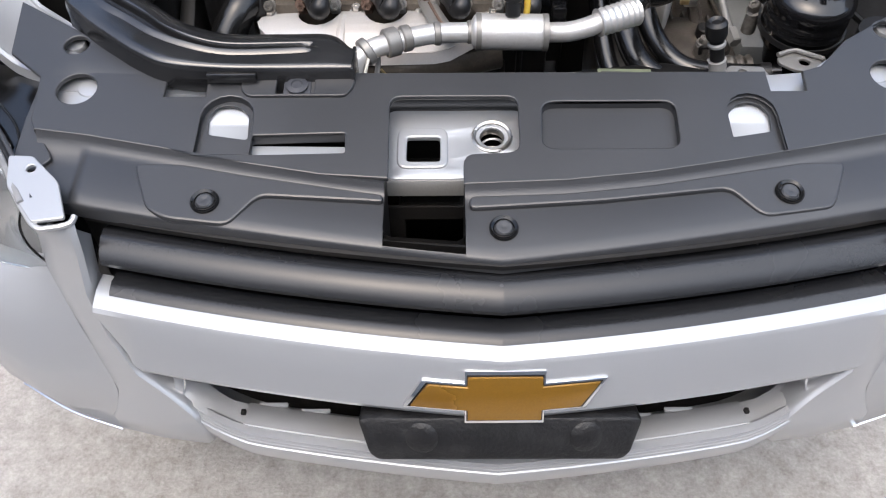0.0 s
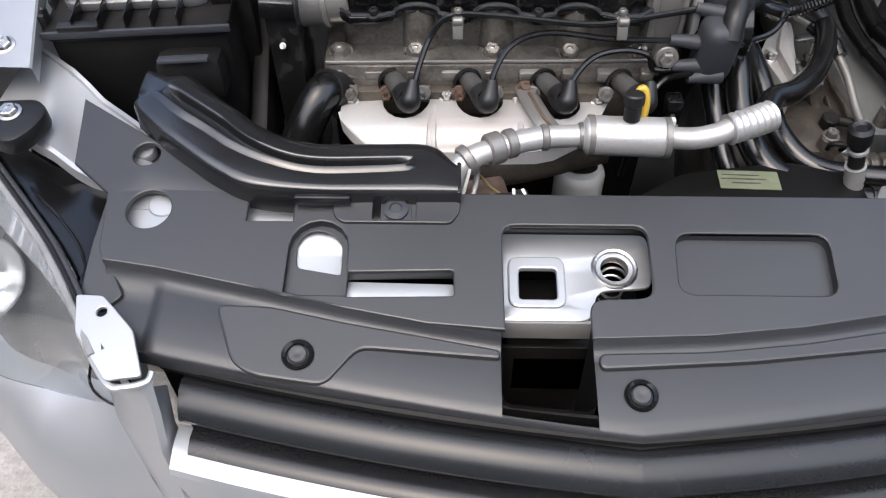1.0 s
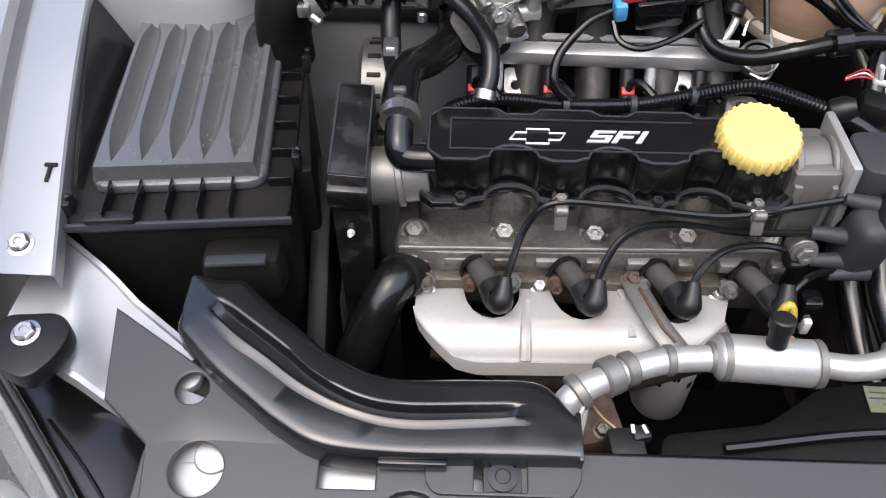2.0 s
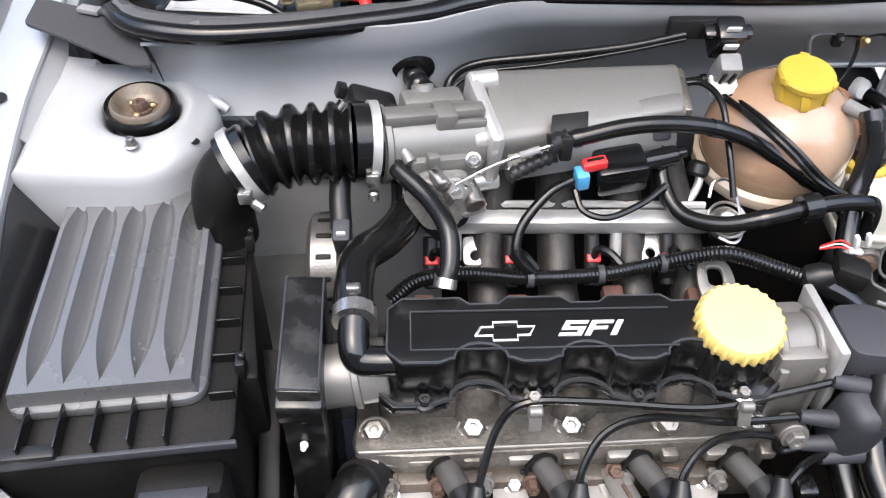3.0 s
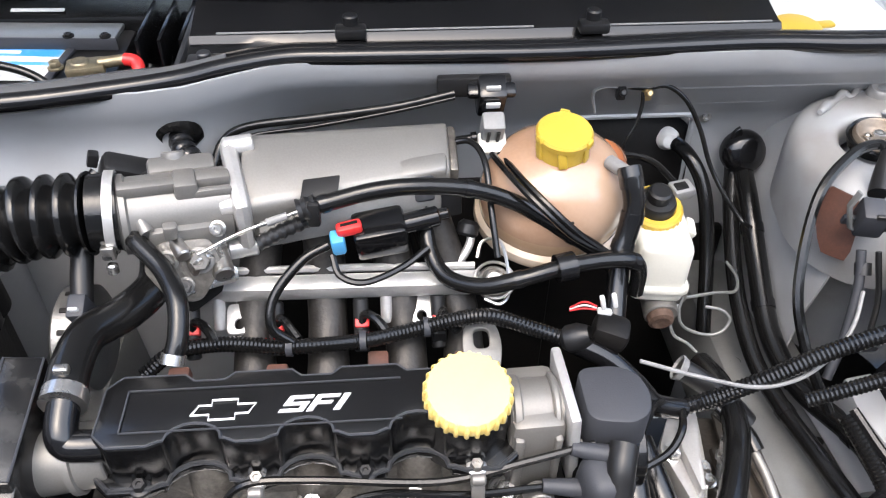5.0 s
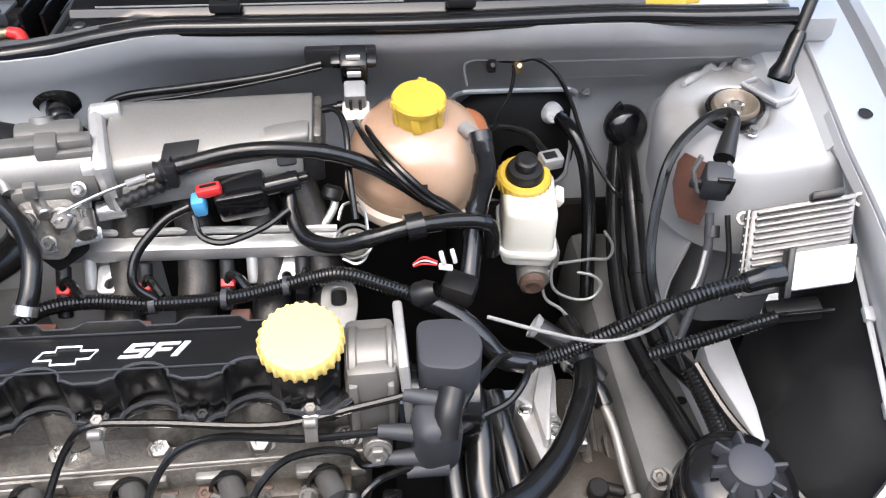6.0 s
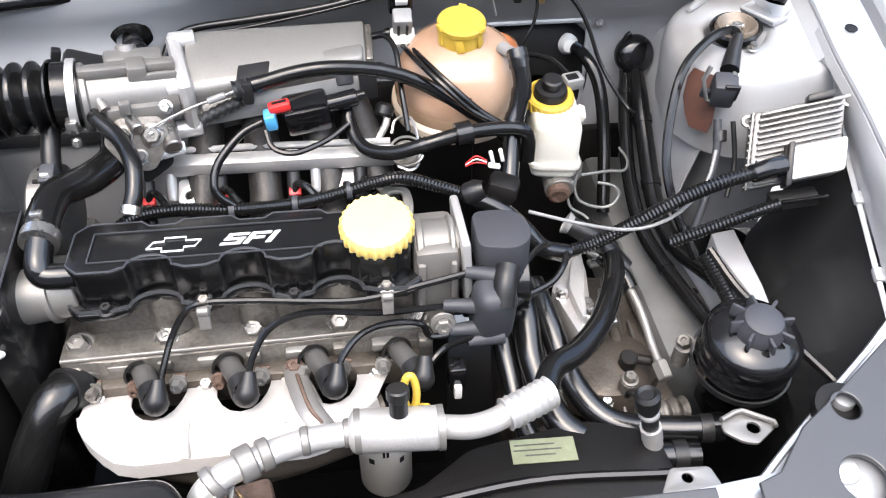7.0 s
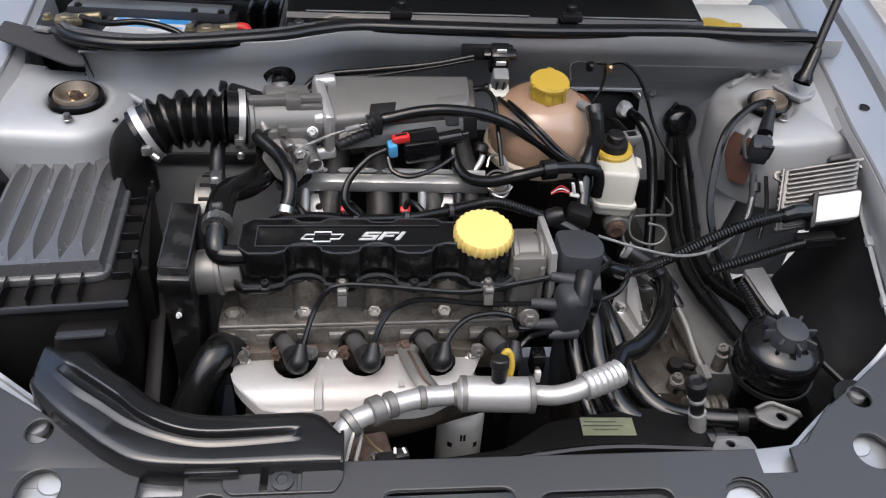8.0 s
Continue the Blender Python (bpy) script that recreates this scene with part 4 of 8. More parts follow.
def slanted(b):
    """Cuts the bumper bar's ends along the sloping corner posts."""
    for v in b.verts:
        lim = 0.386 - 0.040 * (0.645 - v.co.z) / 0.065
        v.co.x = 0.006 + max(-lim, min(lim, v.co.x - 0.006))
    return b


bumper = part("bumper", slanted(sweep([(0.412, 0.651), (0.392, 0.6530), (0.384, 0.6515), (0.373, 0.6485), (0.3695, 0.6450), (0.3475, 0.595), (0.3485, 0.5895), (0.356, 0.585), (0.41, 0.588)], -0.38, 0.392, 41)), SILVER, car, "silver painted bumper with a lower air intake", sharp=22)
lip = [(0.346, 0.480), (0.3445, 0.5240), (0.342, 0.5260), (0.334, 0.5260), (0.3325, 0.5230), (0.3320, 0.5230), (0.3310, 0.5200), (0.3305, 0.5200), (0.3295, 0.5170), (0.328, 0.516), (0.327, 0.511), (0.333, 0.485), (0.365, 0.42), (0.42, 0.33), (0.47, 0.27), (0.47, 0.45)]
part("lower_lip", sweep(lip, -0.39, 0.402, 45, back=lambda x: nose(x) + 0.030 * smoothstep(0.24, 0.37, abs(x - 0.006))), SILVER, bumper, sharp=25)
part("intake_trough", sweep([(0.343, 0.5225), (0.377, 0.5085), (0.378, 0.48), (0.343, 0.48)], -0.262, 0.274, 27), BAY, bumper, sharp=25)
# Black sheet stands in for the shade behind the lower intake.
part("intake_shade_back", sweep([(0.430, 0.60), (0.436, 0.60), (0.436, 0.460), (0.379, 0.460), (0.379, 0.465), (0.430, 0.467)], -0.345, 0.355, 15), DEEP, bumper)
for side in (-1, 1):
    x0, x1 = (-0.252, -0.118) if side < 0 else (0.128, 0.262)
    tray = part("intake_tray", sweep([(0.3440, 0.5245), (0.3450, 0.5257), (0.3765, 0.5125), (0.3785, 0.5095), (0.3440, 0.5190)], x0, x1, 9), BAY, bumper, "flat painted tray in the lower intake")
    for x in (x0 + 0.025, x0 + 0.070):
        part("tray_tab", box((x, 0.3795 + nose(x), 0.5100), (0.030, 0.005, 0.004), 0.001), BAY, tray)
    hx = x0 - 0.004 if side < 0 else x1 + 0.004
    part("tray_hole", box((hx, 0.362 + nose(hx), 0.5165), (0.005, 0.006, 0.006), 0.001), DEEP, bumper)
    scoop = []
    for d, h in ((0.262, 0.0), (0.276, 0.0015), (0.290, 0.007), (0.302, 0.016), (0.313, 0.030), (0.322, 0.050), (0.328, 0.070)):
        x = 0.006 + side * d
        b = nose(x) + 0.012 * smoothstep(0.27, 0.33, d)
        scoop.append([(x, y + b, z + h * w) for y, z, w in ((0.343, 0.5235, 0.22), (0.350, 0.5200, 0.42), (0.358, 0.5165, 0.66), (0.367, 0.5130, 0.86), (0.377, 0.5090, 1.0), (0.380, 0.49, 1.0))])
    part("intake_end", loft(scoop, thick=0.002), BAY, bumper, "curved painted end of the lower intake")
    part("intake_divider", tube([(0.004 + side * 0.318, 0.362 + nose(0.318), 0.540), (0.004 + side * 0.309, 0.370 + nose(0.309), 0.580)], 0.0016, 8, 4), CHROME, bumper)
    part("intake_divider", tube([(0.004 + side * 0.336, 0.370 + nose(0.336), 0.575), (0.004 + side * 0.342, 0.372 + nose(0.342), 0.588)], 0.0014, 8, 4), CHROME, bumper)


def pillar(side):
    """The painted post between grille and headlight, running down into the bumper."""
    posts = [((0.391, 0.477, 0.7215), (0.425, 0.475, 0.7215)), ((0.389, 0.470, 0.714), (0.429, 0.480, 0.714)), ((0.388, 0.462, 0.69), (0.434, 0.490, 0.69)), ((0.389, 0.449, 0.65), (0.434, 0.476, 0.65)), ((0.375, 0.428, 0.61), (0.414, 0.449, 0.61)),
             ((0.352, 0.407, 0.575), (0.397, 0.428, 0.57)), ((0.326, 0.399, 0.545), (0.386, 0.414, 0.535)), ((0.304, 0.388, 0.524), (0.392, 0.408, 0.51)), ((0.297, 0.383, 0.508), (0.402, 0.408, 0.49)), ((0.302, 0.390, 0.465), (0.405, 0.411, 0.462)), ((0.315, 0.440, 0.40), (0.39, 0.45, 0.41)), ((0.32, 0.48, 0.33), (0.36, 0.49, 0.34))]
    rows = []
    for (xa, ya, za), (xb, yb, zb) in posts:
        deep = 0.006 if za > 0.70 else 0.03
        rows.append([(0.002 + side * (xa - 0.002), ya + deep, za), (0.002 + side * (xa - 0.003), ya + 0.004, za), (0.002 + side * (xa + 0.002), ya, za), (0.002 + side * (xa + xb) / 2, (ya + yb) / 2 - 0.003, (za + zb) / 2), (0.002 + side * xb, yb, zb), (0.002 + side * (xb + 0.006), yb + 0.008, zb), (0.002 + side * (xb + 0.006), yb + deep, zb)])
    return loft(rows)


def flank(side):
    """The bumper's corner below the headlight, round to the wheel arch."""
    top = [(0.445, 0.508, 0.612), (0.490, 0.522, 0.604), (0.535, 0.534, 0.60), (0.61, 0.562, 0.598), (0.662, 0.64, 0.60), (0.676, 0.78, 0.60)]
    mid = [(0.404, 0.408, 0.47), (0.468, 0.433, 0.465), (0.54, 0.474, 0.46), (0.62, 0.545, 0.46), (0.675, 0.65, 0.46), (0.695, 0.78, 0.46)]
    rows = []
    for a, b in zip(top, mid):
        fold = (b[0] + 0.004, b[1] - 0.006, 0.545)
        mid_up = [a[k] * 0.5 + fold[k] * 0.5 for k in range(3)]
        row = [(a[0] - 0.01, a[1] + 0.03, a[2] - 0.002), a, (mid_up[0] + 0.002, mid_up[1] - 0.004, mid_up[2] + 0.006), (fold[0], fold[1] + 0.004, fold[2] + 0.006), (fold[0] + 0.001, fold[1], fold[2] - 0.004), (b[0] + 0.004, b[1] - 0.003, b[2] + 0.02), b,
               (b[0] - 0.012, b[1] + 0.016, 0.43), (b[0] - 0.045, b[1] + 0.06, 0.36), (b[0] - 0.08, b[1] + 0.11, 0.28)]
        if not rows:
            row[:7] = [(0.424, 0.50, 0.640), (0.424, 0.466, 0.634), (0.412, 0.446, 0.606), (0.392, 0.424, 0.560), (0.388, 0.415, 0.535), (0.394, 0.409, 0.50), (0.402, 0.409, 0.468)]
        rows.append([(0.002 + side * x, y, z) for x, y, z in row])
    return loft(rows)


for side in (-1, 1):
    part("bumper_corner", flank(side), SILVER, bumper, sharp=60)
    part("corner_post", pillar(side), SILVER, bumper, sharp=50)
    part("corner_seam", tube([(side * 0.40, 0.409, 0.462), (side * 0.465, 0.434, 0.457), (side * 0.535, 0.474, 0.452)], 0.0022, 8, 6), CHROME, bumper)

badge = thing("front_badge", (0.006, 0.37, 0.61), "gold cross-shaped badge with a bright chrome rim on the bumper bar", "badge")
bow = [(-0.095, -0.012), (-0.070, 0.022), (-0.037, 0.022), (-0.037, 0.034), (0.037, 0.034), (0.037, 0.022), (0.095, 0.022), (0.070, -0.012), (0.037, -0.012), (0.037, -0.030), (-0.037, -0.030), (-0.037, -0.012)]
bow = [(-0.097, -0.018), (-0.078, 0.018), (-0.038, 0.018), (-0.038, 0.033), (0.038, 0.033), (0.038, 0.018), (0.097, 0.018), (0.078, -0.018), (0.038, -0.018), (0.038, -0.033), (-0.038, -0.033), (-0.038, -0.018)]


def bend(b):
    for v in b.verts:
        v.co.y += 0.9 * nose(v.co.x)
    return b


tilt = pose(0.008, 0.3555, 0.6145, 66, 0, 0) @ Matrix.Diagonal((0.97, 0.86, 1, 1))
part("badge_rim", bend(prism(bow, -0.004, 0.0032, 0.0012, tilt)), CHROME, badge)
inner = [(x * 0.955 - (0.0 if abs(x) > 0.05 else 0), y * 0.86) for x, y in bow]
part("badge_groove", bend(prism([(x * 0.995, y * 1.02) for x, y in inner], 0.002, 0.0038, 0.0003, tilt)), DEEP, badge)
part("badge_face", bend(prism([(x * 0.972, y * 0.965) for x, y in inner], 0.002, 0.0058, 0.0018, tilt)), GOLD, badge)
plate = thing("plate_holder", (0.006, 0.34, 0.55), "worn black rubber number plate holder below the badge", "holder")
hb = [(-0.134, 0.0), (-0.124, -0.036), (-0.116, -0.042), (0.116, -0.042), (0.124, -0.036), (0.134, 0.0), (0.12, 0.004), (-0.12, 0.004)]
part("holder_body", bend(prism(rounded(hb, 0.006), -0.02, 0.010, 0.004, pose(0.005, 0.345, 0.582, 60, 0, 0))), HOLDER, plate)
for x in (-0.075, 0.082):
    part("holder_boss", bend(lathe([(0.017, -0.001), (0.014, 0.0012), (0.008, 0.0022), (0, 0.0025)], pose(0.005 + x, 0.332, 0.572, 60, 0, 0), 20)), HOLDER, plate)

# ---- headlights ----
for side in (-1, 1):
    h = thing("headlight", (side * 0.56, 0.58, 0.65), "glossy clear-lensed headlight with a black rear housing", "headlight", "headlights")
    rim = smooth_path([(side * x + 0.002, y, z) for x, y, z in ((0.438, 0.494, 0.728), (0.463, 0.533, 0.730), (0.515, 0.605, 0.732), (0.576, 0.674, 0.735), (0.633, 0.737, 0.738), (0.668, 0.785, 0.738))], 5)
    low = smooth_path([(side * x + 0.002, y, z) for x, y, z in ((0.446, 0.505, 0.616), (0.472, 0.517, 0.606), (0.535, 0.535, 0.602), (0.610, 0.562, 0.600), (0.664, 0.640, 0.602), (0.680, 0.775, 0.604))], 5)
    out = Vector((side * 0.25, -0.62, 0.74))

    def shell(depth, bulge, k0, k1, n=9):
        rows = []
        for i in range(n):
            k = k0 + (k1 - k0) * i / (n - 1)
            rows.append([a.lerp(b, k) + out * (bulge * math.sin(math.pi * k) - depth) for a, b in zip(rim, low)])
        return rows

    lens = part("lens", loft(shell(0, 0.024, 0, 1), thick=0.0025), GLASS, h, "clear plastic lens")
    lens.visible_shadow = False
    part("reflector", loft(shell(0.028, 0.004, 0.05, 1.0), thick=0.002), BEZEL, h, "smoked grey reflector housing")
    part("upper_band", loft(shell(0.010, 0.010, 0.02, 0.20, 4), thick=0.002), REFLECTOR, h, "bright upper reflector band")
    for k in range(9):
        a, c = rim[6 + k], low[6 + k]
        ends = [a.lerp(c, q) + out * (0.010 * math.sin(math.pi * q) - 0.010) for q in (0.03, 0.11, 0.19)]
        part("reflector_flute", tube(ends, 0.0022, 6, 3), REFLECTOR, h)
    bowl = along((side * 0.597 + 0.002, 0.628, 0.655), (side * 0.607 + 0.002, 0.590, 0.715))
    part("bulb_bowl", lathe([(0.040, 0.014), (0.0385, 0.016), (0.032, 0.006), (0.018, -0.004), (0.008, -0.008), (0.007, 0.006), (0.004, 0.010), (0, 0.011)], bowl, 32), REFLECTOR, h, "bright reflector bowl")
    part("lens_rim", tube([v + Vector((0, 0.001, 0.002)) for v in rim], 0.0034, 8, 1, flat=0.7, smooth=False), TAPE, h, "pale lens rim")
    part("lens_rim", tube([v + Vector((-side * 0.0085, 0.0065, 0.001)) for v in rim], 0.0024, 8, 1, smooth=False), GREY, h)
    part("lens_seal", tube([v + Vector((-side * 0.005, 0.004, -0.001)) for v in rim], 0.0032, 8, 1, smooth=False), MATTE, h)
    back = [(v.x - side * 0.010, v.y + 0.008) for v in rim[2:-4]] + [(side * x + 0.002, y) for x, y in ((0.592, 0.752), (0.550, 0.724), (0.510, 0.705), (0.472, 0.688), (0.473, 0.60), (0.474, 0.556), (0.452, 0.528))]
    part("rear_housing", sheet([back], 0.05, lambda x, y: 0.722, 0.003), COVER, h, "black plastic rear housing")
    part("housing_rib", tube([(side * x + 0.002, y, 0.7225) for x, y in ((0.560, 0.690), (0.520, 0.652), (0.490, 0.618), (0.4745, 0.590))], 0.0016, 8, 5), COVER, h)
    b = thing("headlight_bracket", (side * 0.43, 0.53, 0.735), "bright painted metal bracket at the grille corner", "bracket")
    br = [(0.466, 0.550), (0.442, 0.549), (0.410, 0.518), (0.394, 0.478), (0.424, 0.474), (0.458, 0.515)]
    part("bracket_plate", sheet([rounded([(side * x + 0.003, y) for x, y in br], 0.004), circle(side * 0.440 + 0.003, 0.534, 0.0045, 12)], 0.004, lambda x, y: cover_z(x, y) + 0.006, 0.001), SILVER, b, sharp=18)
    part("bracket_foot", tube([(side * 0.388 + 0.003, 0.484, 0.7235), (side * 0.391 + 0.003, 0.476, 0.7215), (side * 0.408 + 0.003, 0.4715, 0.7205), (side * 0.424 + 0.003, 0.475, 0.7215), (side * 0.456 + 0.003, 0.517, 0.7300)], 0.0030, 8, 5), SILVER, b, "folded bright metal edge")

# mounting bracket beside the wing
mb = thing("wing_bracket", (-0.57, 0.73, 0.76), "black bracket bolted beside the headlight", "bracket")
part("bracket_body", sheet([rounded([(-0.598, 0.752), (-0.550, 0.756), (-0.535, 0.738), (-0.540, 0.712), (-0.556, 0.69), (-0.59, 0.705)], 0.012)], 0.02, lambda x, y: 0.781, 0.004), MATTE, mb)
part("bracket_bolt", hex_bolt((-0.570, 0.733, 0.781), (0, -0.1, 1), 0.0085), STEEL, mb)

# the open bonnet, held up over the bay
bonnet = part("bonnet", sheet([rounded([(-0.62, 0.0), (0.60, 0.0), (0.58, 0.55), (0.44, 0.93), (-0.45, 0.93), (-0.60, 0.55)], 0.06)], 0.012, lambda x, y: 0.0, 0.004), SILVER, car, "silver painted open bonnet held up over the bay")
bonnet.data.transform(pose(0, 1.40, 0.995, 0, 0, 0) @ Matrix.Rotation(radians(180 - BONNET), 4, "X"))
# prop rod for the bonnet
prop = thing("bonnet_prop", (0.54, 1.20, 0.92), "dark bonnet prop rod on a bracket beside the strut tower", "prop rod")
plate = [(0.502, 1.223), (0.521, 1.233), (0.554, 1.276), (0.571, 1.303), (0.590, 1.320), (0.607, 1.294), (0.572, 1.222), (0.544, 1.188), (0.525, 1.180)]
part("prop_bracket", sheet([plate], 0.004, lambda x, y: 0.892, 0.001), GRIMY, prop, "painted sheet metal bracket")
part("bracket_lip", tube([(x, y, 0.8945) for x, y in plate[5:] + plate[:2]], 0.0028, 8, 1, smooth=False), BAY, prop)
part("prop_foot", lathe([(0.013, -0.004), (0.014, 0.004), (0.010, 0.014), (0.009, 0.045), (0.007, 0.05)], along((0.530, 1.200, 0.915), (0.565, 1.24, 1.0)), 16), RUBBER, prop)
part("prop_rod", tube([(0.530, 1.200, 0.915), (0.565, 1.245, 0.99), (0.66, 1.36, 1.19)], 0.0065, 10, 4, smooth=False), MATTE, prop)


# ---- engine ----
engine = thing("engine", (-0.09, 0.93, 0.3), "four-cylinder petrol engine with a black valve cover and grimy aluminium head", "engine")
block = part("engine_block", box((-0.10, 0.985, 0.53), (0.40, 0.11, 0.26), 0.01), DEEP, engine)
head_o = [(-0.292, 0.872), (-0.245, 0.868), (0.075, 0.878), (0.078, 1.0), (-0.292, 1.0)]
head = part("cylinder_head", prism(rounded(head_o, 0.008), 0.655, 0.735, 0.004), DIRTY, engine, "grimy cast aluminium cylinder head")
part("cam_carrier", prism(rounded([(-0.272, 0.908), (0.066, 0.908), (0.068, 0.985), (-0.272, 0.985)], 0.01), 0.73, 0.782, 0.004), DIRTY, engine)
PITCH = 0.0855
cyl_x = [-0.187 + PITCH * i for i in range(3)]


def scalloped(front, back, x0, x1, r, grow=0.0, back_notch=True):
    """The valve cover's outline, with round bites along its front."""
    pts = [(x0 + 0.012, front)]
    for cx in cyl_x:
        pts += [(cx - r * 1.55, front), (cx - r * 1.15, front + 0.004)]
        pts += [(cx + r * math.cos(a), front + 0.004 + r * 0.72 * math.sin(a)) for a in [math.pi - math.pi * k / 8 for k in range(9)]]
        pts += [(cx + r * 1.15, front + 0.004), (cx + r * 1.55, front)]
    pts += [(x1 - 0.016, front), (x1, front + 0.014), (x1, back - 0.012), (x1 - 0.012, back)]
    if back_notch:
        for cx in cyl_x[::-1]:
            pts += [(cx + 0.026, back), (cx + 0.018, back - 0.007), (cx - 0.006, back - 0.007), (cx - 0.014, back)]
    pts += [(x0 + 0.012, back), (x0, back - 0.012), (x0, front + 0.012)]
    return pts


vc = part("valve_cover", prism(scalloped(0.889, 0.960, -0.263, 0.056, 0.021), 0.786, 0.834, 0.0035, seg=3), COVER, engine, "satin black plastic valve cover", sharp=50)
part("cover_flange", prism(scalloped(0.8795, 0.968, -0.270, 0.066, 0.026, back_notch=False), 0.780, 0.790, 0.002), COVER, vc, sharp=50)
# Gasket and bead are paler than the cover to hold its edge glints.
part("cover_gasket", tube([(x, y, 0.7915) for x, y in scalloped(0.8815, 0.966, -0.268, 0.064, 0.0245, back_notch=False) + [(-0.256, 0.8815)]], 0.0022, 6, 1, smooth=False), TRIM, vc)
edge = scalloped(0.8905, 0.9585, -0.2615, 0.0545, 0.0215)
part("cover_glint_bead", tube([(x, y, 0.8335) for x, y in edge + edge[:1]], 0.0010, 6, 1, smooth=False), GREY, vc)
for y in (0.9025, 0.943):
    part("cover_line", box((-0.135, y + 0.0, 0.8347), (0.215, 0.0012, 0.0012), 0), GREY, vc)
part("cover_line", box((-0.2425, 0.923, 0.8347), (0.0012, 0.041, 0.0012), 0), GREY, vc)
# raised badge outline and lettering on the cover
m = pose(-0.166, 0.920, 0.8345)
cross = [(-0.0245, -0.0045), (-0.0195, 0.0045), (-0.0095, 0.0045), (-0.0095, 0.0095), (0.0105, 0.0095), (0.0105, 0.0045), (0.0245, 0.0045), (0.0195, -0.0045), (0.0095, -0.0045), (0.0095, -0.0095), (-0.0105, -0.0095), (-0.0105, -0.0045)]
part("cover_badge", tube([(m @ Vector((x, y, 0.0006))) for x, y in cross + cross[:2]], 0.0010, 6, 1, smooth=False), PRINT, vc, "white printed cross-shaped outline")
stroke_s = [(0, 0), (1, 0), (1, 0.60), (0.26, 0.60), (0.26, 0.80), (1, 0.80), (1, 1), (0, 1), (0, 0.40), (0.74, 0.40), (0.74, 0.20), (0, 0.20)]
stroke_f = [(0, 0), (0.27, 0), (0.27, 0.40), (0.86, 0.40), (0.86, 0.60), (0.27, 0.60), (0.27, 0.80), (1, 0.80), (1, 1), (0, 1)]
stroke_i = [(0, 0), (1, 0), (1, 1), (0, 1)]
letters = [prism([(x0 + w * u + 0.0090 * v, 0.9142 + 0.0158 * v) for u, v in o], 0.8341, 0.8351, 0) for x0, w, o in ((-0.1238, 0.0192, stroke_s), (-0.1022, 0.0185, stroke_f), (-0.0812, 0.0052, stroke_i))]
part("lettering", join(*letters), PALEPRINT, vc, "white lettering reading SFI")
cap = part("oil_cap", lathe([(0.026, -0.02), (0.028, -0.002), (0.0325, -0.001), (0.0342, 0.002), (0.0342, 0.013), (0.0325, 0.0160), (0.020, 0.0175), (0, 0.018)], pose(0.025, 0.920, 0.8325, 10, 0, 0), 48), PALEYELLOW, vc, "yellow ribbed plastic oil filler cap")
capm = pose(0.025, 0.920, 0.8325, 10, 0, 0)
for k in range(26):
    a = 2 * math.pi * k / 26
    ends = [capm @ Vector((r * math.cos(a), r * math.sin(a), h)) for r, h in ((0.0330, 0.000), (0.0344, 0.0015), (0.0344, 0.012), (0.0322, 0.0153))]
    part("cap_ridge", tube(ends, 0.0021, 8, 1, smooth=False), PALEYELLOW, cap)
part("cap_neck", lathe([(0.037, 0.780), (0.0335, 0.80), (0.031, 0.833), (0.0, 0.833)], Matrix.Translation((0.025, 0.921, 0)), 10), COVER, vc, sharp=20)
for x in (-0.232, -0.143, -0.058, 0.030):
    part("cover_bolt", join(hex_bolt((x, 0.884, 0.790), (0, -0.15, 1), 0.0055, 0.008), lathe([(0.0085, 0), (0.0085, 0.003), (0.006, 0.004)], pose(x, 0.884, 0.788), 16)), MATTE if x in (-0.232, -0.058) else STEEL, vc)
for x in (-0.143, 0.030):
    part("lead_bracket", join(box((x, 0.880, 0.788), (0.012, 0.020, 0.003), 0.001, (20, 0, 0)), box((x, 0.869, 0.780), (0.011, 0.003, 0.016), 0.001, (-20, 0, 0)), rod((x - 0.006, 0.872, 0.791), (x + 0.006, 0.872, 0.791), 0.0048, 10)), CAST, engine, "zinc-plated lead bracket")
for x in (-0.275, -0.190, -0.105, -0.019, 0.058):
    part("head_boss", lathe([(0.021, -0.02), (0.017, 0.0), (0.014, 0.003), (0, 0.003)], pose(x, 0.895, 0.732, 14, 0, 0), 18), CAST, head)
    part("head_bolt", hex_bolt((x, 0.893, 0.734), (0, -0.25, 1), 0.0098, 0.011, 1.25), STEEL, head)
for i in range(9):
    x = -0.278 + 0.043 * i
    part("head_lug", box((x, 0.874, 0.7225), (0.024 if i % 2 else 0.015, 0.014, 0.013), 0.003, (6, 0, 0)), CAST if i % 2 else DIRTY, head)
# Raised black blocks stand in for shaded recesses; every second one is rust.
for i in range(8):
    x = -0.262 + 0.041 * i
    part("recess_patch", box((x, 0.8665, 0.7015), (0.022 if i % 2 else 0.014, 0.006, 0.020), 0.003), DEEP if i % 2 else RUST, head)
part("head_edge", tube([(-0.288, 0.8725, 0.737), (-0.10, 0.876, 0.737), (0.074, 0.880, 0.737)], 0.0020, 8, 6), CAST, head)
part("head_rail", frame_box((-0.290, 0.868, 0.716), (0.372, 0.010, 0), (0, 0.010, 0.0), (0, 0, 0.006), 0.0015), CAST, head)
# Black rings stand in for the dark gaps around the plug sleeves.
for x in (-0.214, -0.130, -0.046, 0.038):
    part("plug_shade_ring", lathe([(0.0155, 0.0), (0.0165, 0.003), (0.0140, 0.004), (0.013, -0.004), (0, -0.004)], along((x - 0.003, 0.868, 0.717), (x + 0.008, 0.84, 0.722)), 24), DEEP, head)
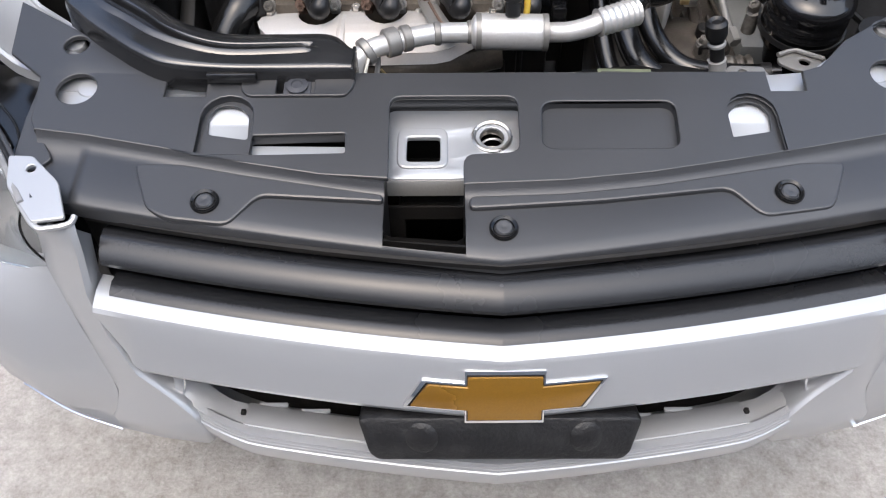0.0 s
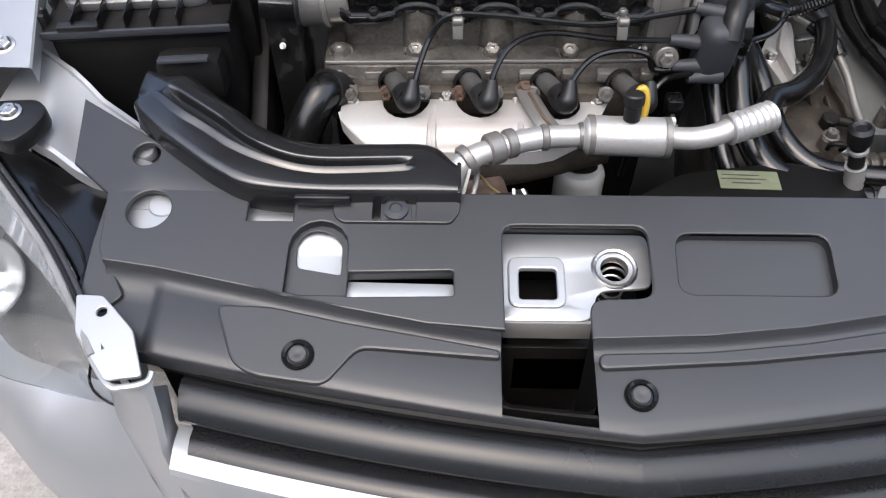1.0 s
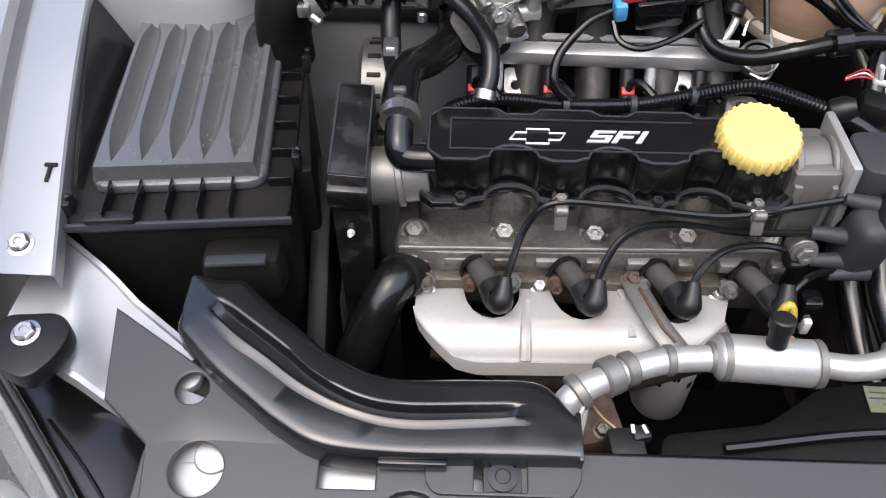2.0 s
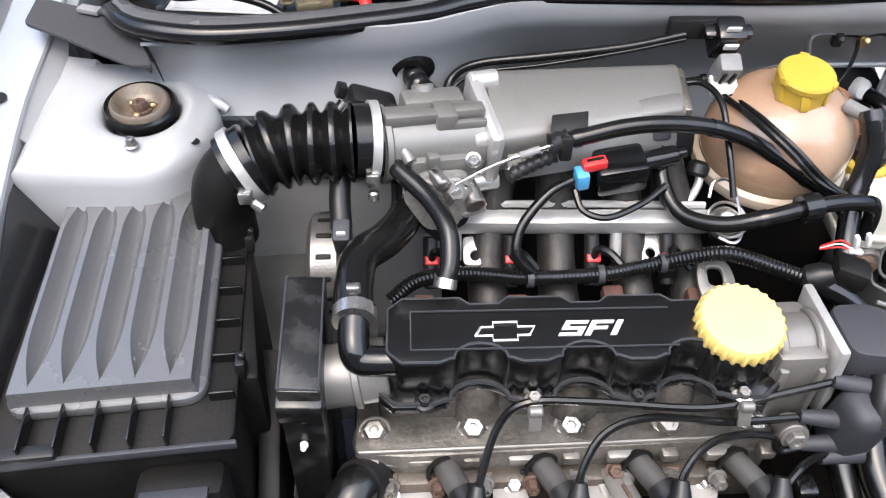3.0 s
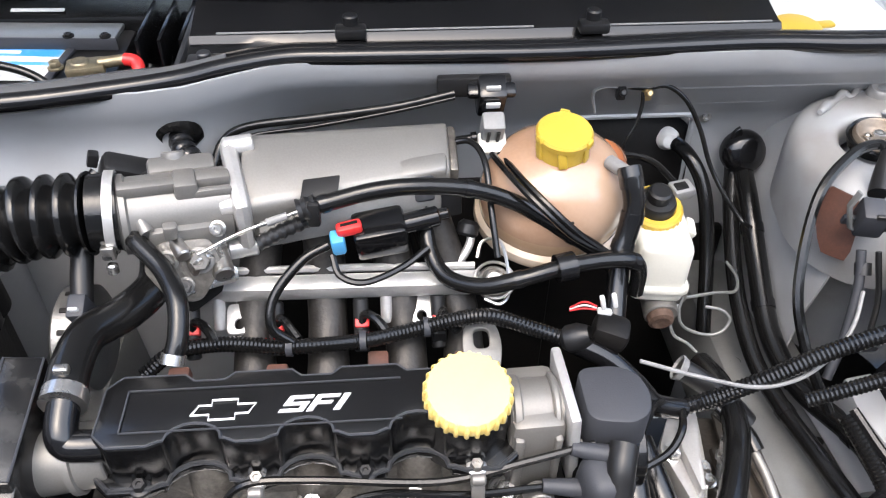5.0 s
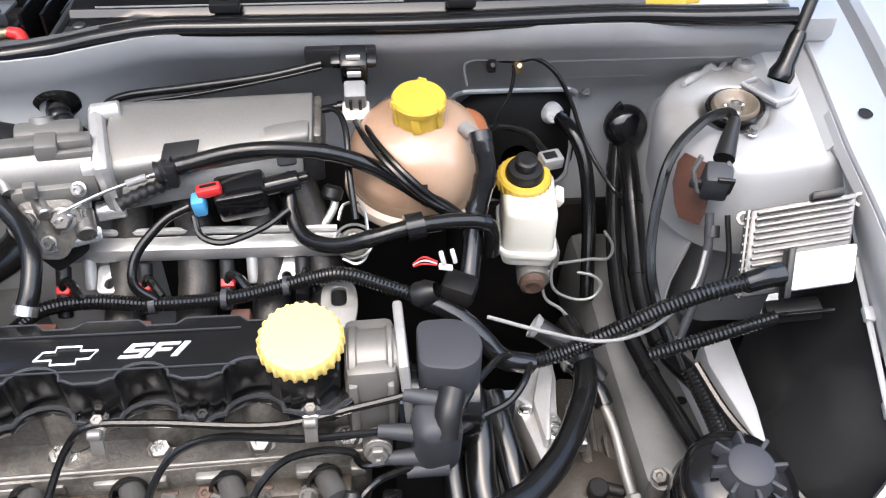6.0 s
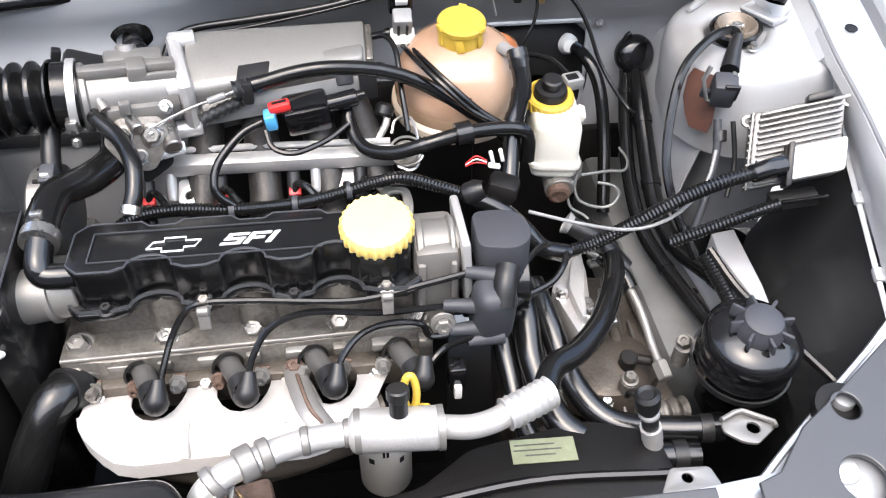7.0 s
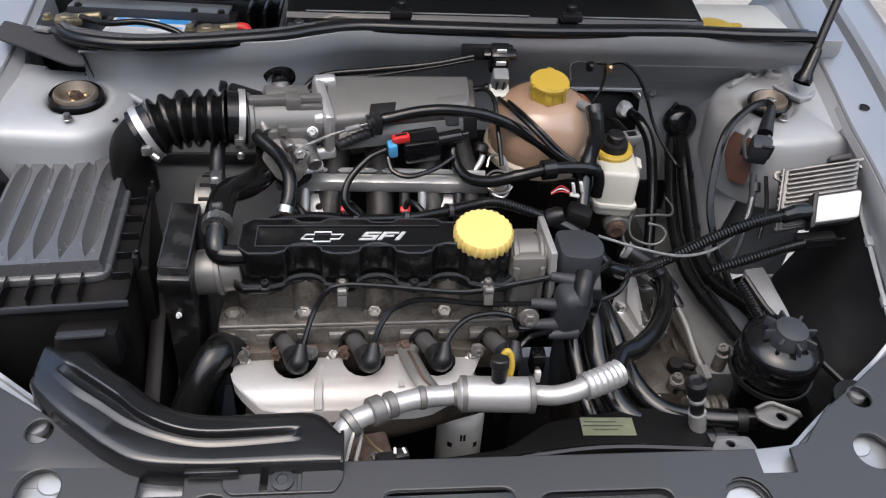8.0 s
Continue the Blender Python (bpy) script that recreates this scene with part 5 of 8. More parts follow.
for i, cx in enumerate(cyl_x):
    part("port_boss", lathe([(0.023, 0.0), (0.022, 0.035), (0.020, 0.05), (0.0, 0.055)], along((cx + 0.002, 0.918, 0.735), (cx, 0.924, 0.80)), 20), DIRTY, head)
part("exhaust_manifold", join(box((-0.11, 0.868, 0.692), (0.34, 0.022, 0.034), 0.005), tube([(-0.25, 0.83, 0.665), (-0.12, 0.80, 0.655), (0.02, 0.83, 0.665)], 0.028, 12, 8)), GBOX, engine, "rusty cast iron exhaust manifold")
for i in range(8):
    x = -0.262 + 0.0405 * i
    part("manifold_stud", join(box((x, 0.862, 0.703), (0.014, 0.014, 0.016), 0.003), hex_bolt((x, 0.857, 0.709), (0, -1, 0.3), 0.0062, 0.012)), CAST if i in (2, 4, 5, 7) else RUST if i % 2 else DIRTY, engine)

# heat shield with round bites for the plugs
shield_o = [(-0.272, 0.862), (-0.272, 0.83), (-0.268, 0.817), (-0.259, 0.803), (-0.248, 0.793), (-0.234, 0.785), (-0.215, 0.781), (-0.06, 0.783), (-0.042, 0.786), (-0.015, 0.795), (0.012, 0.820), (0.030, 0.868)]
bite = []
for cx in (-0.032, -0.118, -0.200):
    bite += [(cx + 0.026, 0.862)] + [(cx + 0.026 * math.cos(a), 0.850 + 0.034 * -math.sin(a)) for a in [math.pi * k / 8 for k in range(9)]] + [(cx - 0.026, 0.862)]


def shield_z(x, y):
    return 0.692 + 0.010 * smoothstep(0.865, 0.83, y) - 0.018 * smoothstep(0.800, 0.780, y) + 0.006 * math.cos((x + 0.12) * 9)


shield = thing("heat_shield", (-0.12, 0.82, 0.69), "bright pressed-steel heat shield over the exhaust manifold", "heat shield")
part("shield_plate", sheet([shield_o + bite], 0.0025, shield_z, 0.0006), SHIELD, shield, sharp=60)
front = [q for q in shield_o if q[1] < 0.85]
fr = [[(x, y, shield_z(x, y)) for x, y in front], [(x + 0.002, y - 0.004, shield_z(x, y) - 0.012) for x, y in front], [(x * 0.985, y + 0.004, shield_z(x, y) - 0.016) for x, y in front]]
part("shield_skirt", loft(fr, thick=0.002), SHIELD, shield)
part("shield_rib", tube([(-0.169, 0.838, 0.703), (-0.170, 0.800, 0.703), (-0.170, 0.782, 0.690)], 0.0055, 8, 6, flat=0.95), SHIELD, shield)
for a, b in (((-0.078, 0.862, 0.700), (-0.074, 0.80, 0.704)), ((-0.055, 0.850, 0.700), (-0.038, 0.805, 0.702))):
    part("shield_rib", tube([a, b], 0.004, 8, 4, flat=0.7), SHIELD, shield)
for x, y in ((-0.262, 0.855), (-0.069, 0.868), (0.015, 0.858), (-0.155, 0.858)):
    part("shield_bolt", hex_bolt((x, y, shield_z(x, y) + 0.001), (0, -0.3, 1), 0.0062, 0.008), STEEL if x != -0.069 else RUST, shield)
part("stay", tube([(-0.068, 0.868, 0.708), (-0.064, 0.845, 0.7125), (-0.052, 0.806, 0.716), (-0.036, 0.782, 0.710)], 0.0115, 8, 6, flat=0.35), CAST, engine, "stained steel stay strip")
part("stay_groove", tube([(-0.064, 0.848, 0.7160), (-0.052, 0.806, 0.7195), (-0.040, 0.788, 0.715)], 0.0022, 6, 6), RUST, engine)
part("stay_bolt", hex_bolt((-0.067, 0.862, 0.712), (0, -0.4, 1), 0.0070, 0.007), RUST, engine, "rust-stained bolt")

# spark plug boots and leads
plug_x = [-0.214, -0.130, -0.046, 0.038]
lead_paths = [
    [(-0.193, 0.822, 0.722), (-0.186, 0.845, 0.745), (-0.172, 0.872, 0.772), (-0.150, 0.880, 0.792), (-0.10, 0.880, 0.792), (0.0, 0.876, 0.785), (0.07, 0.886, 0.790), (0.128, 0.896, 0.795)],
    [(-0.110, 0.822, 0.722), (-0.103, 0.845, 0.748), (-0.083, 0.866, 0.768), (-0.045, 0.874, 0.776), (0.02, 0.872, 0.770), (0.08, 0.878, 0.764), (0.12, 0.882, 0.760)],
    [(-0.026, 0.822, 0.722), (-0.018, 0.842, 0.742), (0.004, 0.860, 0.756), (0.035, 0.866, 0.760), (0.062, 0.868, 0.752), (0.072, 0.866, 0.735), (0.11, 0.872, 0.735)],
    [(0.058, 0.826, 0.722), (0.075, 0.84, 0.738), (0.095, 0.855, 0.735), (0.125, 0.868, 0.728)]]
for i, x in enumerate(plug_x):
    pb = thing("spark_plug_lead", (x, 0.87, 0.71), "black spark plug lead with a grey sleeve and elbow boot", "lead", "spark plug leads")
    part("sleeve", rod((x - 0.006, 0.880, 0.716), (x + 0.014, 0.836, 0.722), 0.0108, 18), SLEEVE, pb, "grey plug sleeve")
    part("boot", tube([(x + 0.012, 0.842, 0.722), (x + 0.018, 0.826, 0.722), (x + 0.021, 0.822, 0.728), (x + 0.024, 0.836, 0.742)], [0.0130, 0.0135, 0.0115, 0.006], 14, 6), MATTE, pb)
    part("cable", tube(lead_paths[i], 0.0034, 8, 8), RUBBER, pb)

# cam belt cover and cam housing
tb = part("belt_cover", frame_box((-0.345, 0.866, 0.834), (0.033, 0.0, -0.003), (-0.002, 0.112, 0.012), (0, 0, -0.30), 0.0022), WORN, engine, "scuffed black plastic cam belt cover")
part("belt_cover_lip", frame_box((-0.347, 0.860, 0.820), (0.036, 0, -0.002), (0, 0.012, 0.004), (0, 0, -0.02), 0.002), WORN, tb)
part("cover_rim", tube([(-0.344, 0.868, 0.8345), (-0.313, 0.868, 0.8315), (-0.315, 0.976, 0.8430), (-0.346, 0.976, 0.8460), (-0.344, 0.868, 0.8345)], 0.0011, 6, 1, smooth=False), GREY, tb, "worn pale edge")
part("belt_guard", frame_box((-0.392, 0.905, 0.80), (0.026, 0.0, 0.0), (-0.03, 0.17, 0.0), (0, 0, -0.30), 0.006), DEEP, engine)
part("belt_guard", frame_box((-0.376, 0.80, 0.66), (0.02, 0.0, 0.0), (-0.004, 0.17, 0.10), (0, 0, -0.30), 0.004), DEEP, engine)
part("cam_housing", join(rod((-0.318, 0.915, 0.786), (-0.262, 0.920, 0.79), 0.027, 24), lathe([(0.027, 0), (0.030, 0.001), (0.030, 0.006), (0.027, 0.007)], along((-0.292, 0.917, 0.787), (-0.262, 0.92, 0.79)), 24)), CAST, engine)
part("cover_screw", hex_bolt((-0.330, 0.864, 0.765), (0, -1, 0.4), 0.0026), WHITE, engine)
part("cam_end", join(box((0.081, 0.932, 0.775), (0.046, 0.068, 0.085), 0.008, (0, 0, 2)), rod((0.058, 0.93, 0.797), (0.104, 0.932, 0.795), 0.029, 28)), CAST, engine, "cast aluminium cam housing end")
for x, w in ((0.066, 0.008), (0.098, 0.006)):
    part("housing_rib", join(rod((x - w / 2, 0.9305, 0.796), (x + w / 2, 0.9305, 0.796), 0.0325, 28), box((x, 0.931, 0.77), (w, 0.074, 0.07), 0.002)), CAST, engine)
part("cam_plate", box((0.1105, 0.934, 0.785), (0.009, 0.080, 0.088), 0.003, (0, -4, 2)), BRIGHT, engine)
part("housing_boss", join(rod((0.084, 0.890, 0.742), (0.084, 0.872, 0.745), 0.013, 20), hex_bolt((0.084, 0.872, 0.745), (0, -1, 0.2), 0.009, 0.008)), CAST, engine)
part("engine_eyelet", sheet([rounded([(0.035, 1.043), (0.066, 1.043), (0.070, 1.02), (0.064, 0.99), (0.037, 0.99), (0.032, 1.02)], 0.010), rounded([(0.043, 1.037), (0.058, 1.037), (0.058, 1.018), (0.043, 1.018)], 0.006)], 0.005, lambda x, y: 0.782 + 0.35 * (y - 1.02), 0.0012), CAST, engine, "steel lifting eyelet")

# distributor
for i, pts in enumerate(([(0.142, 0.866, 0.772), (0.158, 0.890, 0.778), (0.180, 0.925, 0.775), (0.205, 0.958, 0.762), (0.222, 0.968, 0.745)], [(0.150, 0.880, 0.755), (0.178, 0.900, 0.748), (0.205, 0.915, 0.748), (0.222, 0.935, 0.752), (0.232, 0.962, 0.745)])):
    wire = thing("ignition_wire", pts[0], "thin black ignition wire between distributor and harness", "wire")
    part("wire_core", tube(pts, 0.0036, 8, 8), RUBBER, wire)
    part("wire_ferrule", tube(pts[:2], 0.0048, 10, 4), MATTE, wire)
dist = thing("distributor", (0.14, 0.91, 0.76), "black distributor with moulded lead towers at the head's end", "distributor")
part("cap_block", prism(rounded([(0.122, 0.903), (0.157, 0.897), (0.174, 0.906), (0.180, 0.927), (0.174, 0.949), (0.157, 0.959), (0.122, 0.958)], 0.012), 0.765, 0.818, 0.003), GREY, dist)
part("cap_skirt", prism(rounded([(0.121, 0.901), (0.157, 0.895), (0.176, 0.904), (0.182, 0.927), (0.176, 0.951), (0.157, 0.961), (0.121, 0.960)], 0.012), 0.70, 0.764, 0.003), GLOSS, dist)
part("cap_base", rod((0.115, 0.925, 0.75), (0.178, 0.922, 0.75), 0.034, 28), GLOSS, dist)
part("lead_block", box((0.135, 0.878, 0.755), (0.042, 0.042, 0.075), 0.014, (8, 0, 8), seg=4), GREY, dist)
for p0, p1 in (((0.150, 0.885, 0.79), (0.108, 0.893, 0.795)), ((0.13, 0.875, 0.762), (0.085, 0.880, 0.764)), ((0.13, 0.870, 0.738), (0.09, 0.870, 0.737)), ((0.145, 0.866, 0.728), (0.108, 0.862, 0.727))):
    part("lead_tower", tube([p0, tuple((a + b) / 2 for a, b in zip(p0, p1)), p1], [0.0095, 0.0078, 0.0058], 14, 4), GREY, dist)
part("lead_tower", tube([(0.15, 0.89, 0.80), (0.145, 0.875, 0.792), (0.142, 0.862, 0.775)], 0.012, 12, 4), MATTE, dist)
part("plug_connector", box((0.095, 0.845, 0.70), (0.018, 0.02, 0.03), 0.003), GLOSS, dist)
part("plug_lock", box((0.095, 0.834, 0.685), (0.008, 0.01, 0.018), 0.002), WHITE, dist)

# ---- breather hoses at the belt end ----
h = thing("breather_hose", (-0.28, 0.98, 0.84), "thick black rubber breather hose with steel clamps", "hose")
part("hose_body", tube([(-0.243, 1.098, 0.860), (-0.244, 1.066, 0.838), (-0.262, 1.030, 0.838), (-0.284, 0.998, 0.846), (-0.289, 0.965, 0.846), (-0.288, 0.930, 0.842)], 0.0165, 18, 8), RUBBER, h)
part("hose_clamp", tube([(-0.2875, 0.939, 0.843), (-0.2875, 0.927, 0.842)], 0.0182, 20, 2), STEEL, h)
part("clamp_screw", box((-0.288, 0.946, 0.861), (0.012, 0.008, 0.008), 0.002), STEEL, h)
part("elbow", tube([(-0.288, 0.936, 0.842), (-0.288, 0.912, 0.830), (-0.284, 0.905, 0.822), (-0.270, 0.904, 0.820), (-0.255, 0.904, 0.820)], 0.0128, 16, 6), GLOSS, h)
h = thing("vacuum_hose", (-0.22, 1.03, 0.87), "black rubber hose from throttle body to valve cover", "hose")
part("hose_body", tube([(-0.262, 1.096, 0.888), (-0.252, 1.070, 0.886), (-0.225, 1.040, 0.876), (-0.210, 1.010, 0.868), (-0.208, 0.985, 0.852), (-0.213, 0.970, 0.838)], 0.0088, 14, 8), RUBBER, h)
part("hose_clip", tube([(-0.2115, 0.974, 0.842), (-0.2132, 0.968, 0.836)], 0.0102, 14, 2), STEEL, h)

# ---- air filter box ----
ab = thing("air_filter_box", (-0.48, 0.97, 0.6), "black ribbed plastic air filter housing", "air filter")
rz = 5
abm = pose(-0.482, 0.965, 0.0, 0, 0, rz)
# Box and flange take DEEP: the bay's shade is put into their colour.
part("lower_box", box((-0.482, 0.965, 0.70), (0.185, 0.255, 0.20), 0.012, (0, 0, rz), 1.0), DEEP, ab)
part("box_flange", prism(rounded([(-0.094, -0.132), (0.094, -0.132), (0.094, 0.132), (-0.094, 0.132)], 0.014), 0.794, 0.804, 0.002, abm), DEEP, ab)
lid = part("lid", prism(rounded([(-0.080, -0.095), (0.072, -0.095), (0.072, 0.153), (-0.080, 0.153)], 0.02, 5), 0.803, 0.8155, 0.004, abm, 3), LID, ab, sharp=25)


def channelled(m):
    """The lid's raised top with five round-ended channels pressed into it."""
    x0, x1, y0, y1, z = -0.0745, 0.0665, -0.0895, 0.148, 0.832
    mids = [-0.0575 + 0.0262 * k for k in range(5)]
    rows = []
    for i in range(61):
        y = y0 + (y1 - y0) * (0.5 - 0.5 * math.cos(math.pi * i / 60))
        e = min(1.0, max(0.0, min((y - y0 - 0.007) / 0.060, (y1 - 0.012 - y) / 0.045)))
        e = 1 - (1 - e) ** 2
        w = max(0.0004, 0.0104 * e)
        xs = [(x0, 0.0), (x0 + 0.003, 0.0)]
        for c in mids:
            xs += [(c + w * u, 0.0125 * e ** 0.6 * (1 - abs(u) ** 1.6)) for u in (-1, -0.93, -0.75, -0.5, -0.25, 0, 0.25, 0.5, 0.75, 0.93, 1)]
        xs += [(x1 - 0.003, 0.0), (x1, 0.0)]
        drop = 0.017 if i in (0, 60) else 0.0
        rows.append([m @ Vector((x, y, z - d - drop - (0.017 if k in (0, len(xs) - 1) else 0))) for k, (x, d) in enumerate(xs)])
    return loft(rows)


# The lid tops' sky sheen is part of the LID colour.
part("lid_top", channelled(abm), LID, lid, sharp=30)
for k in range(5):
    x = -0.060 + 0.0262 * k
    part("lid_web", box(tuple(abm @ Vector((x, -0.111, 0.809))), (0.002, 0.038, 0.020), 0.0006, (0, 0, rz)), COVER, ab)
part("flange_lip", frame_box(tuple(abm @ Vector((-0.094, -0.134, 0.7985))), tuple((abm.to_3x3() @ Vector((0.19, 0, 0)))), tuple((abm.to_3x3() @ Vector((0, 0.004, 0)))), (0, 0, 0.008), 0.001), GREY, ab)
part("latch_tab", box(tuple(abm @ Vector((-0.055, -0.128, 0.809))), (0.042, 0.012, 0.007), 0.002, (0, 0, rz)), MATTE, ab)
for k in range(6):
    part("flange_web", box(tuple(abm @ Vector((0.083, -0.09 + 0.038 * k, 0.807))), (0.02, 0.003, 0.014), 0.001, (0, 0, rz)), COVER, ab)
for x, y in ((0.096, -0.06), (0.096, 0.09), (-0.094, -0.11)):
    part("lid_clip", join(box(tuple(abm @ Vector((x, y, 0.806))), (0.008, 0.016, 0.02), 0.002, (0, 0, rz)), rod(abm @ Vector((x, y, 0.812)), abm @ Vector((x + 0.003, y, 0.822)), 0.003)), MATTE, ab, "black spring clip")
# The snorkel's near-black also holds the shade around it.
part("snorkel", box((-0.418, 0.822, 0.760), (0.07, 0.04, 0.05), 0.012, (-10, 0, 5)), DEEP, ab)
part("snorkel_lip", box((-0.418, 0.806, 0.790), (0.05, 0.012, 0.004), 0.001, (-10, 0, 5)), GREY, ab)

# intake elbow and bellows to the throttle body
hose = thing("intake_hose", (-0.33, 1.08, 0.88), "black corrugated rubber intake hose with steel clamps", "hose")
part("box_outlet", tube([(-0.416, 1.078, 0.800), (-0.416, 1.078, 0.835), (-0.408, 1.076, 0.866), (-0.388, 1.080, 0.886)], [0.028, 0.028, 0.030, 0.032], 24, 8), DEEP, hose)
bell_line = [(-0.400, 1.075, 0.880), (-0.378, 1.083, 0.890), (-0.350, 1.090, 0.897), (-0.320, 1.092, 0.898), (-0.292, 1.094, 0.898), (-0.268, 1.098, 0.896)]
part("hose_end", tube(bell_line[:2], 0.0345, 24, 3), RUBBER, hose)
part("bellows", tube(bell_line[1:5], 0.0375, 28, 6, ribs=0.010, pitch=0.0155), RUBBER, hose, sharp=28)
part("hose_end", tube(bell_line[4:], 0.0345, 24, 3), RUBBER, hose)
c1, c2 = Vector((-0.395, 1.0772, 0.883)), Vector((-0.387, 1.0803, 0.8866))
part("hose_clamp", tube([c1, c2], 0.0368, 28, 2, smooth=False), BRIGHT, hose, "steel worm-drive clamp")
part("clamp_screw", join(box((-0.384, 1.040, 0.880), (0.012, 0.010, 0.012), 0.002), rod((-0.378, 1.038, 0.876), (-0.368, 1.034, 0.870), 0.005)), STEEL, hose)
part("hose_clamp", tube([(-0.279, 1.0963, 0.897), (-0.271, 1.0976, 0.896)], 0.0372, 28, 2, smooth=False), BRIGHT, hose)
part("clamp_screw", join(box((-0.274, 1.062, 0.880), (0.012, 0.010, 0.014), 0.002), rod((-0.274, 1.060, 0.868), (-0.274, 1.058, 0.858), 0.005)), STEEL, hose)
part("temperature_plug", tube([(-0.305, 1.085, 0.868), (-0.306, 1.066, 0.850), (-0.304, 1.045, 0.836)], 0.010, 12, 5), MATTE, hose)
part("sensor_plug", box((-0.303, 1.037, 0.834), (0.016, 0.022, 0.034), 0.003, (25, 0, 0)), GREY, hose, "grey sensor connector")
part("plug_mark", box((-0.303, 1.0275, 0.842), (0.008, 0.003, 0.022), 0.001, (25, 0, 0)), WHITE, hose)

# ---- throttle body and intake plenum ----
tbody = thing("throttle_valve", (-0.22, 1.12, 0.85), "cast aluminium throttle body with linkage and cable", "throttle body")
tm1 = pose(-0.220, 1.112, 0.886, 4, 5, 15)
part("body", join(rod((-0.272, 1.100, 0.890), (-0.178, 1.125, 0.882), 0.0335, 32), lathe([(0.0335, 0), (0.0365, 0.001), (0.0365, 0.006), (0.0335, 0.008)], along((-0.270, 1.1005, 0.890), (-0.178, 1.125, 0.882)), 32)), CAST, tbody)


def lug(c, size, bev=0.003):
    b = box((0, 0, 0), size, bev)
    b.transform(tm1 @ Matrix.Translation(c))
    return b


part("body_ridge", lug((-0.026, -0.008, 0.0345), (0.050, 0.012, 0.012)), CAST, tbody)
part("body_block", lug((0.006, -0.006, 0.030), (0.020, 0.026, 0.022), 0.003), CAST, tbody)
part("body_ridge", lug((0.030, -0.004, 0.034), (0.030, 0.014, 0.012)), CAST, tbody)
part("body_ridge", lug((0.028, -0.016, 0.028), (0.034, 0.007, 0.010)), CAST, tbody)
part("body_pad", lug((0.002, -0.030, -0.010), (0.066, 0.016, 0.034), 0.005), CAST, tbody)
part("body_pad", lug((0.006, 0.030, 0.014), (0.060, 0.024, 0.034), 0.005), CAST, tbody)
part("idle_screw", hex_bolt(tuple(tm1 @ Vector((0.028, -0.038, 0.004))), (0, -1, 0.6), 0.0055, 0.008), STEEL, tbody)
part("stop_lug", lug((-0.012, -0.040, 0.010), (0.012, 0.010, 0.014), 0.002), CAST, tbody)
part("flange", box((-0.172, 1.136, 0.878), (0.016, 0.092, 0.080), 0.008, (14, 0, 14)), BRIGHT, tbody)
for y, z in ((1.165, 0.917), (1.104, 0.894), (1.170, 0.850), (1.106, 0.842)):
    part("flange_boss", rod((-0.183, y - 0.003, z), (-0.156, y + 0.003, z), 0.010, 16), BRIGHT, tbody)
part("pipe_stub", tube([(-0.262, 1.100, 0.908), (-0.250, 1.085, 0.902), (-0.240, 1.070, 0.892)], 0.006, 10, 5), CAST, tbody)
for a, b, r in (((-0.212, 1.085, 0.862), (-0.196, 1.062, 0.858), 0.013), ((-0.190, 1.088, 0.855), (-0.180, 1.060, 0.848), 0.010), ((-0.222, 1.078, 0.878), (-0.210, 1.058, 0.874), 0.007)):
    part("linkage", rod(a, b, r, 18), STEEL, tbody)
part("linkage_plate", prism(rounded([(-0.038, -0.004), (-0.020, -0.036), (0.006, -0.042), (0.030, -0.012), (0.024, 0.014), (-0.02, 0.018)], 0.008), -0.0015, 0.0015, 0.0006, pose(-0.212, 1.066, 0.866, 62, 0, 12)), DIRTY, tbody, "grimy stamped linkage plate")
for dx, dy, r in ((-0.016, 0.0, 0.0075), (0.012, -0.004, 0.009), (-0.004, -0.024, 0.0055)):
    q = pose(-0.212, 1.066, 0.866, 62, 0, 12) @ Vector((dx, dy, 0.001))
    part("linkage_nut", hex_bolt(tuple(q), (0.1, -0.85, 0.5), r, 0.009), CAST, tbody)
# Dark plate also stands in for the shade below the linkage.
part("linkage_shadow_plate", prism(rounded([(-0.034, 0.020), (0.030, 0.024), (0.026, -0.030), (-0.006, -0.046), (-0.026, -0.020)], 0.006), -0.001, 0.001, 0.0004, pose(-0.214, 1.074, 0.850, 66, 0, 14)), DEEP, tbody, "black back plate that also holds the linkage's shade")
part("linkage_lever", prism(rounded([(-0.03, -0.006), (0.022, -0.008), (0.024, 0.006), (-0.03, 0.006)], 0.004), -0.002, 0.002, 0.0006, pose(-0.192, 1.062, 0.842, 60, 0, 25)), STEEL, tbody)
part("spring", tube([(-0.150 + 0.05 * t, 1.090 + 0.006 * math.cos(t * 60) + 0.012 * t, 0.862 + 0.006 * math.sin(t * 60) + 0.02 * t) for t in [k / 70 for k in range(71)]], 0.0016, 6, 1, smooth=False), STEEL, tbody)
part("idle_valve", join(box((-0.280, 1.170, 0.886), (0.050, 0.028, 0.030), 0.006, (10, 25, 15)), box((-0.306, 1.166, 0.907), (0.010, 0.012, 0.014), 0.002, (0, 20, 15)), rod((-0.262, 1.160, 0.882), (-0.244, 1.148, 0.884), 0.012, 16)), MATTE, tbody)
part("idle_wire", tube([(-0.303, 1.160, 0.896), (-0.312, 1.150, 0.885), (-0.312, 1.145, 0.86), (-0.308, 1.14, 0.83)], 0.007, 10, 6), RUBBER, tbody)
part("idle_stem", rod((-0.226, 1.140, 0.895), (-0.228, 1.155, 0.920), 0.011, 20), CAST, tbody)

plen = thing("intake_plenum", (-0.07, 1.15, 0.85), "grey cast aluminium intake plenum with runners", "intake manifold")


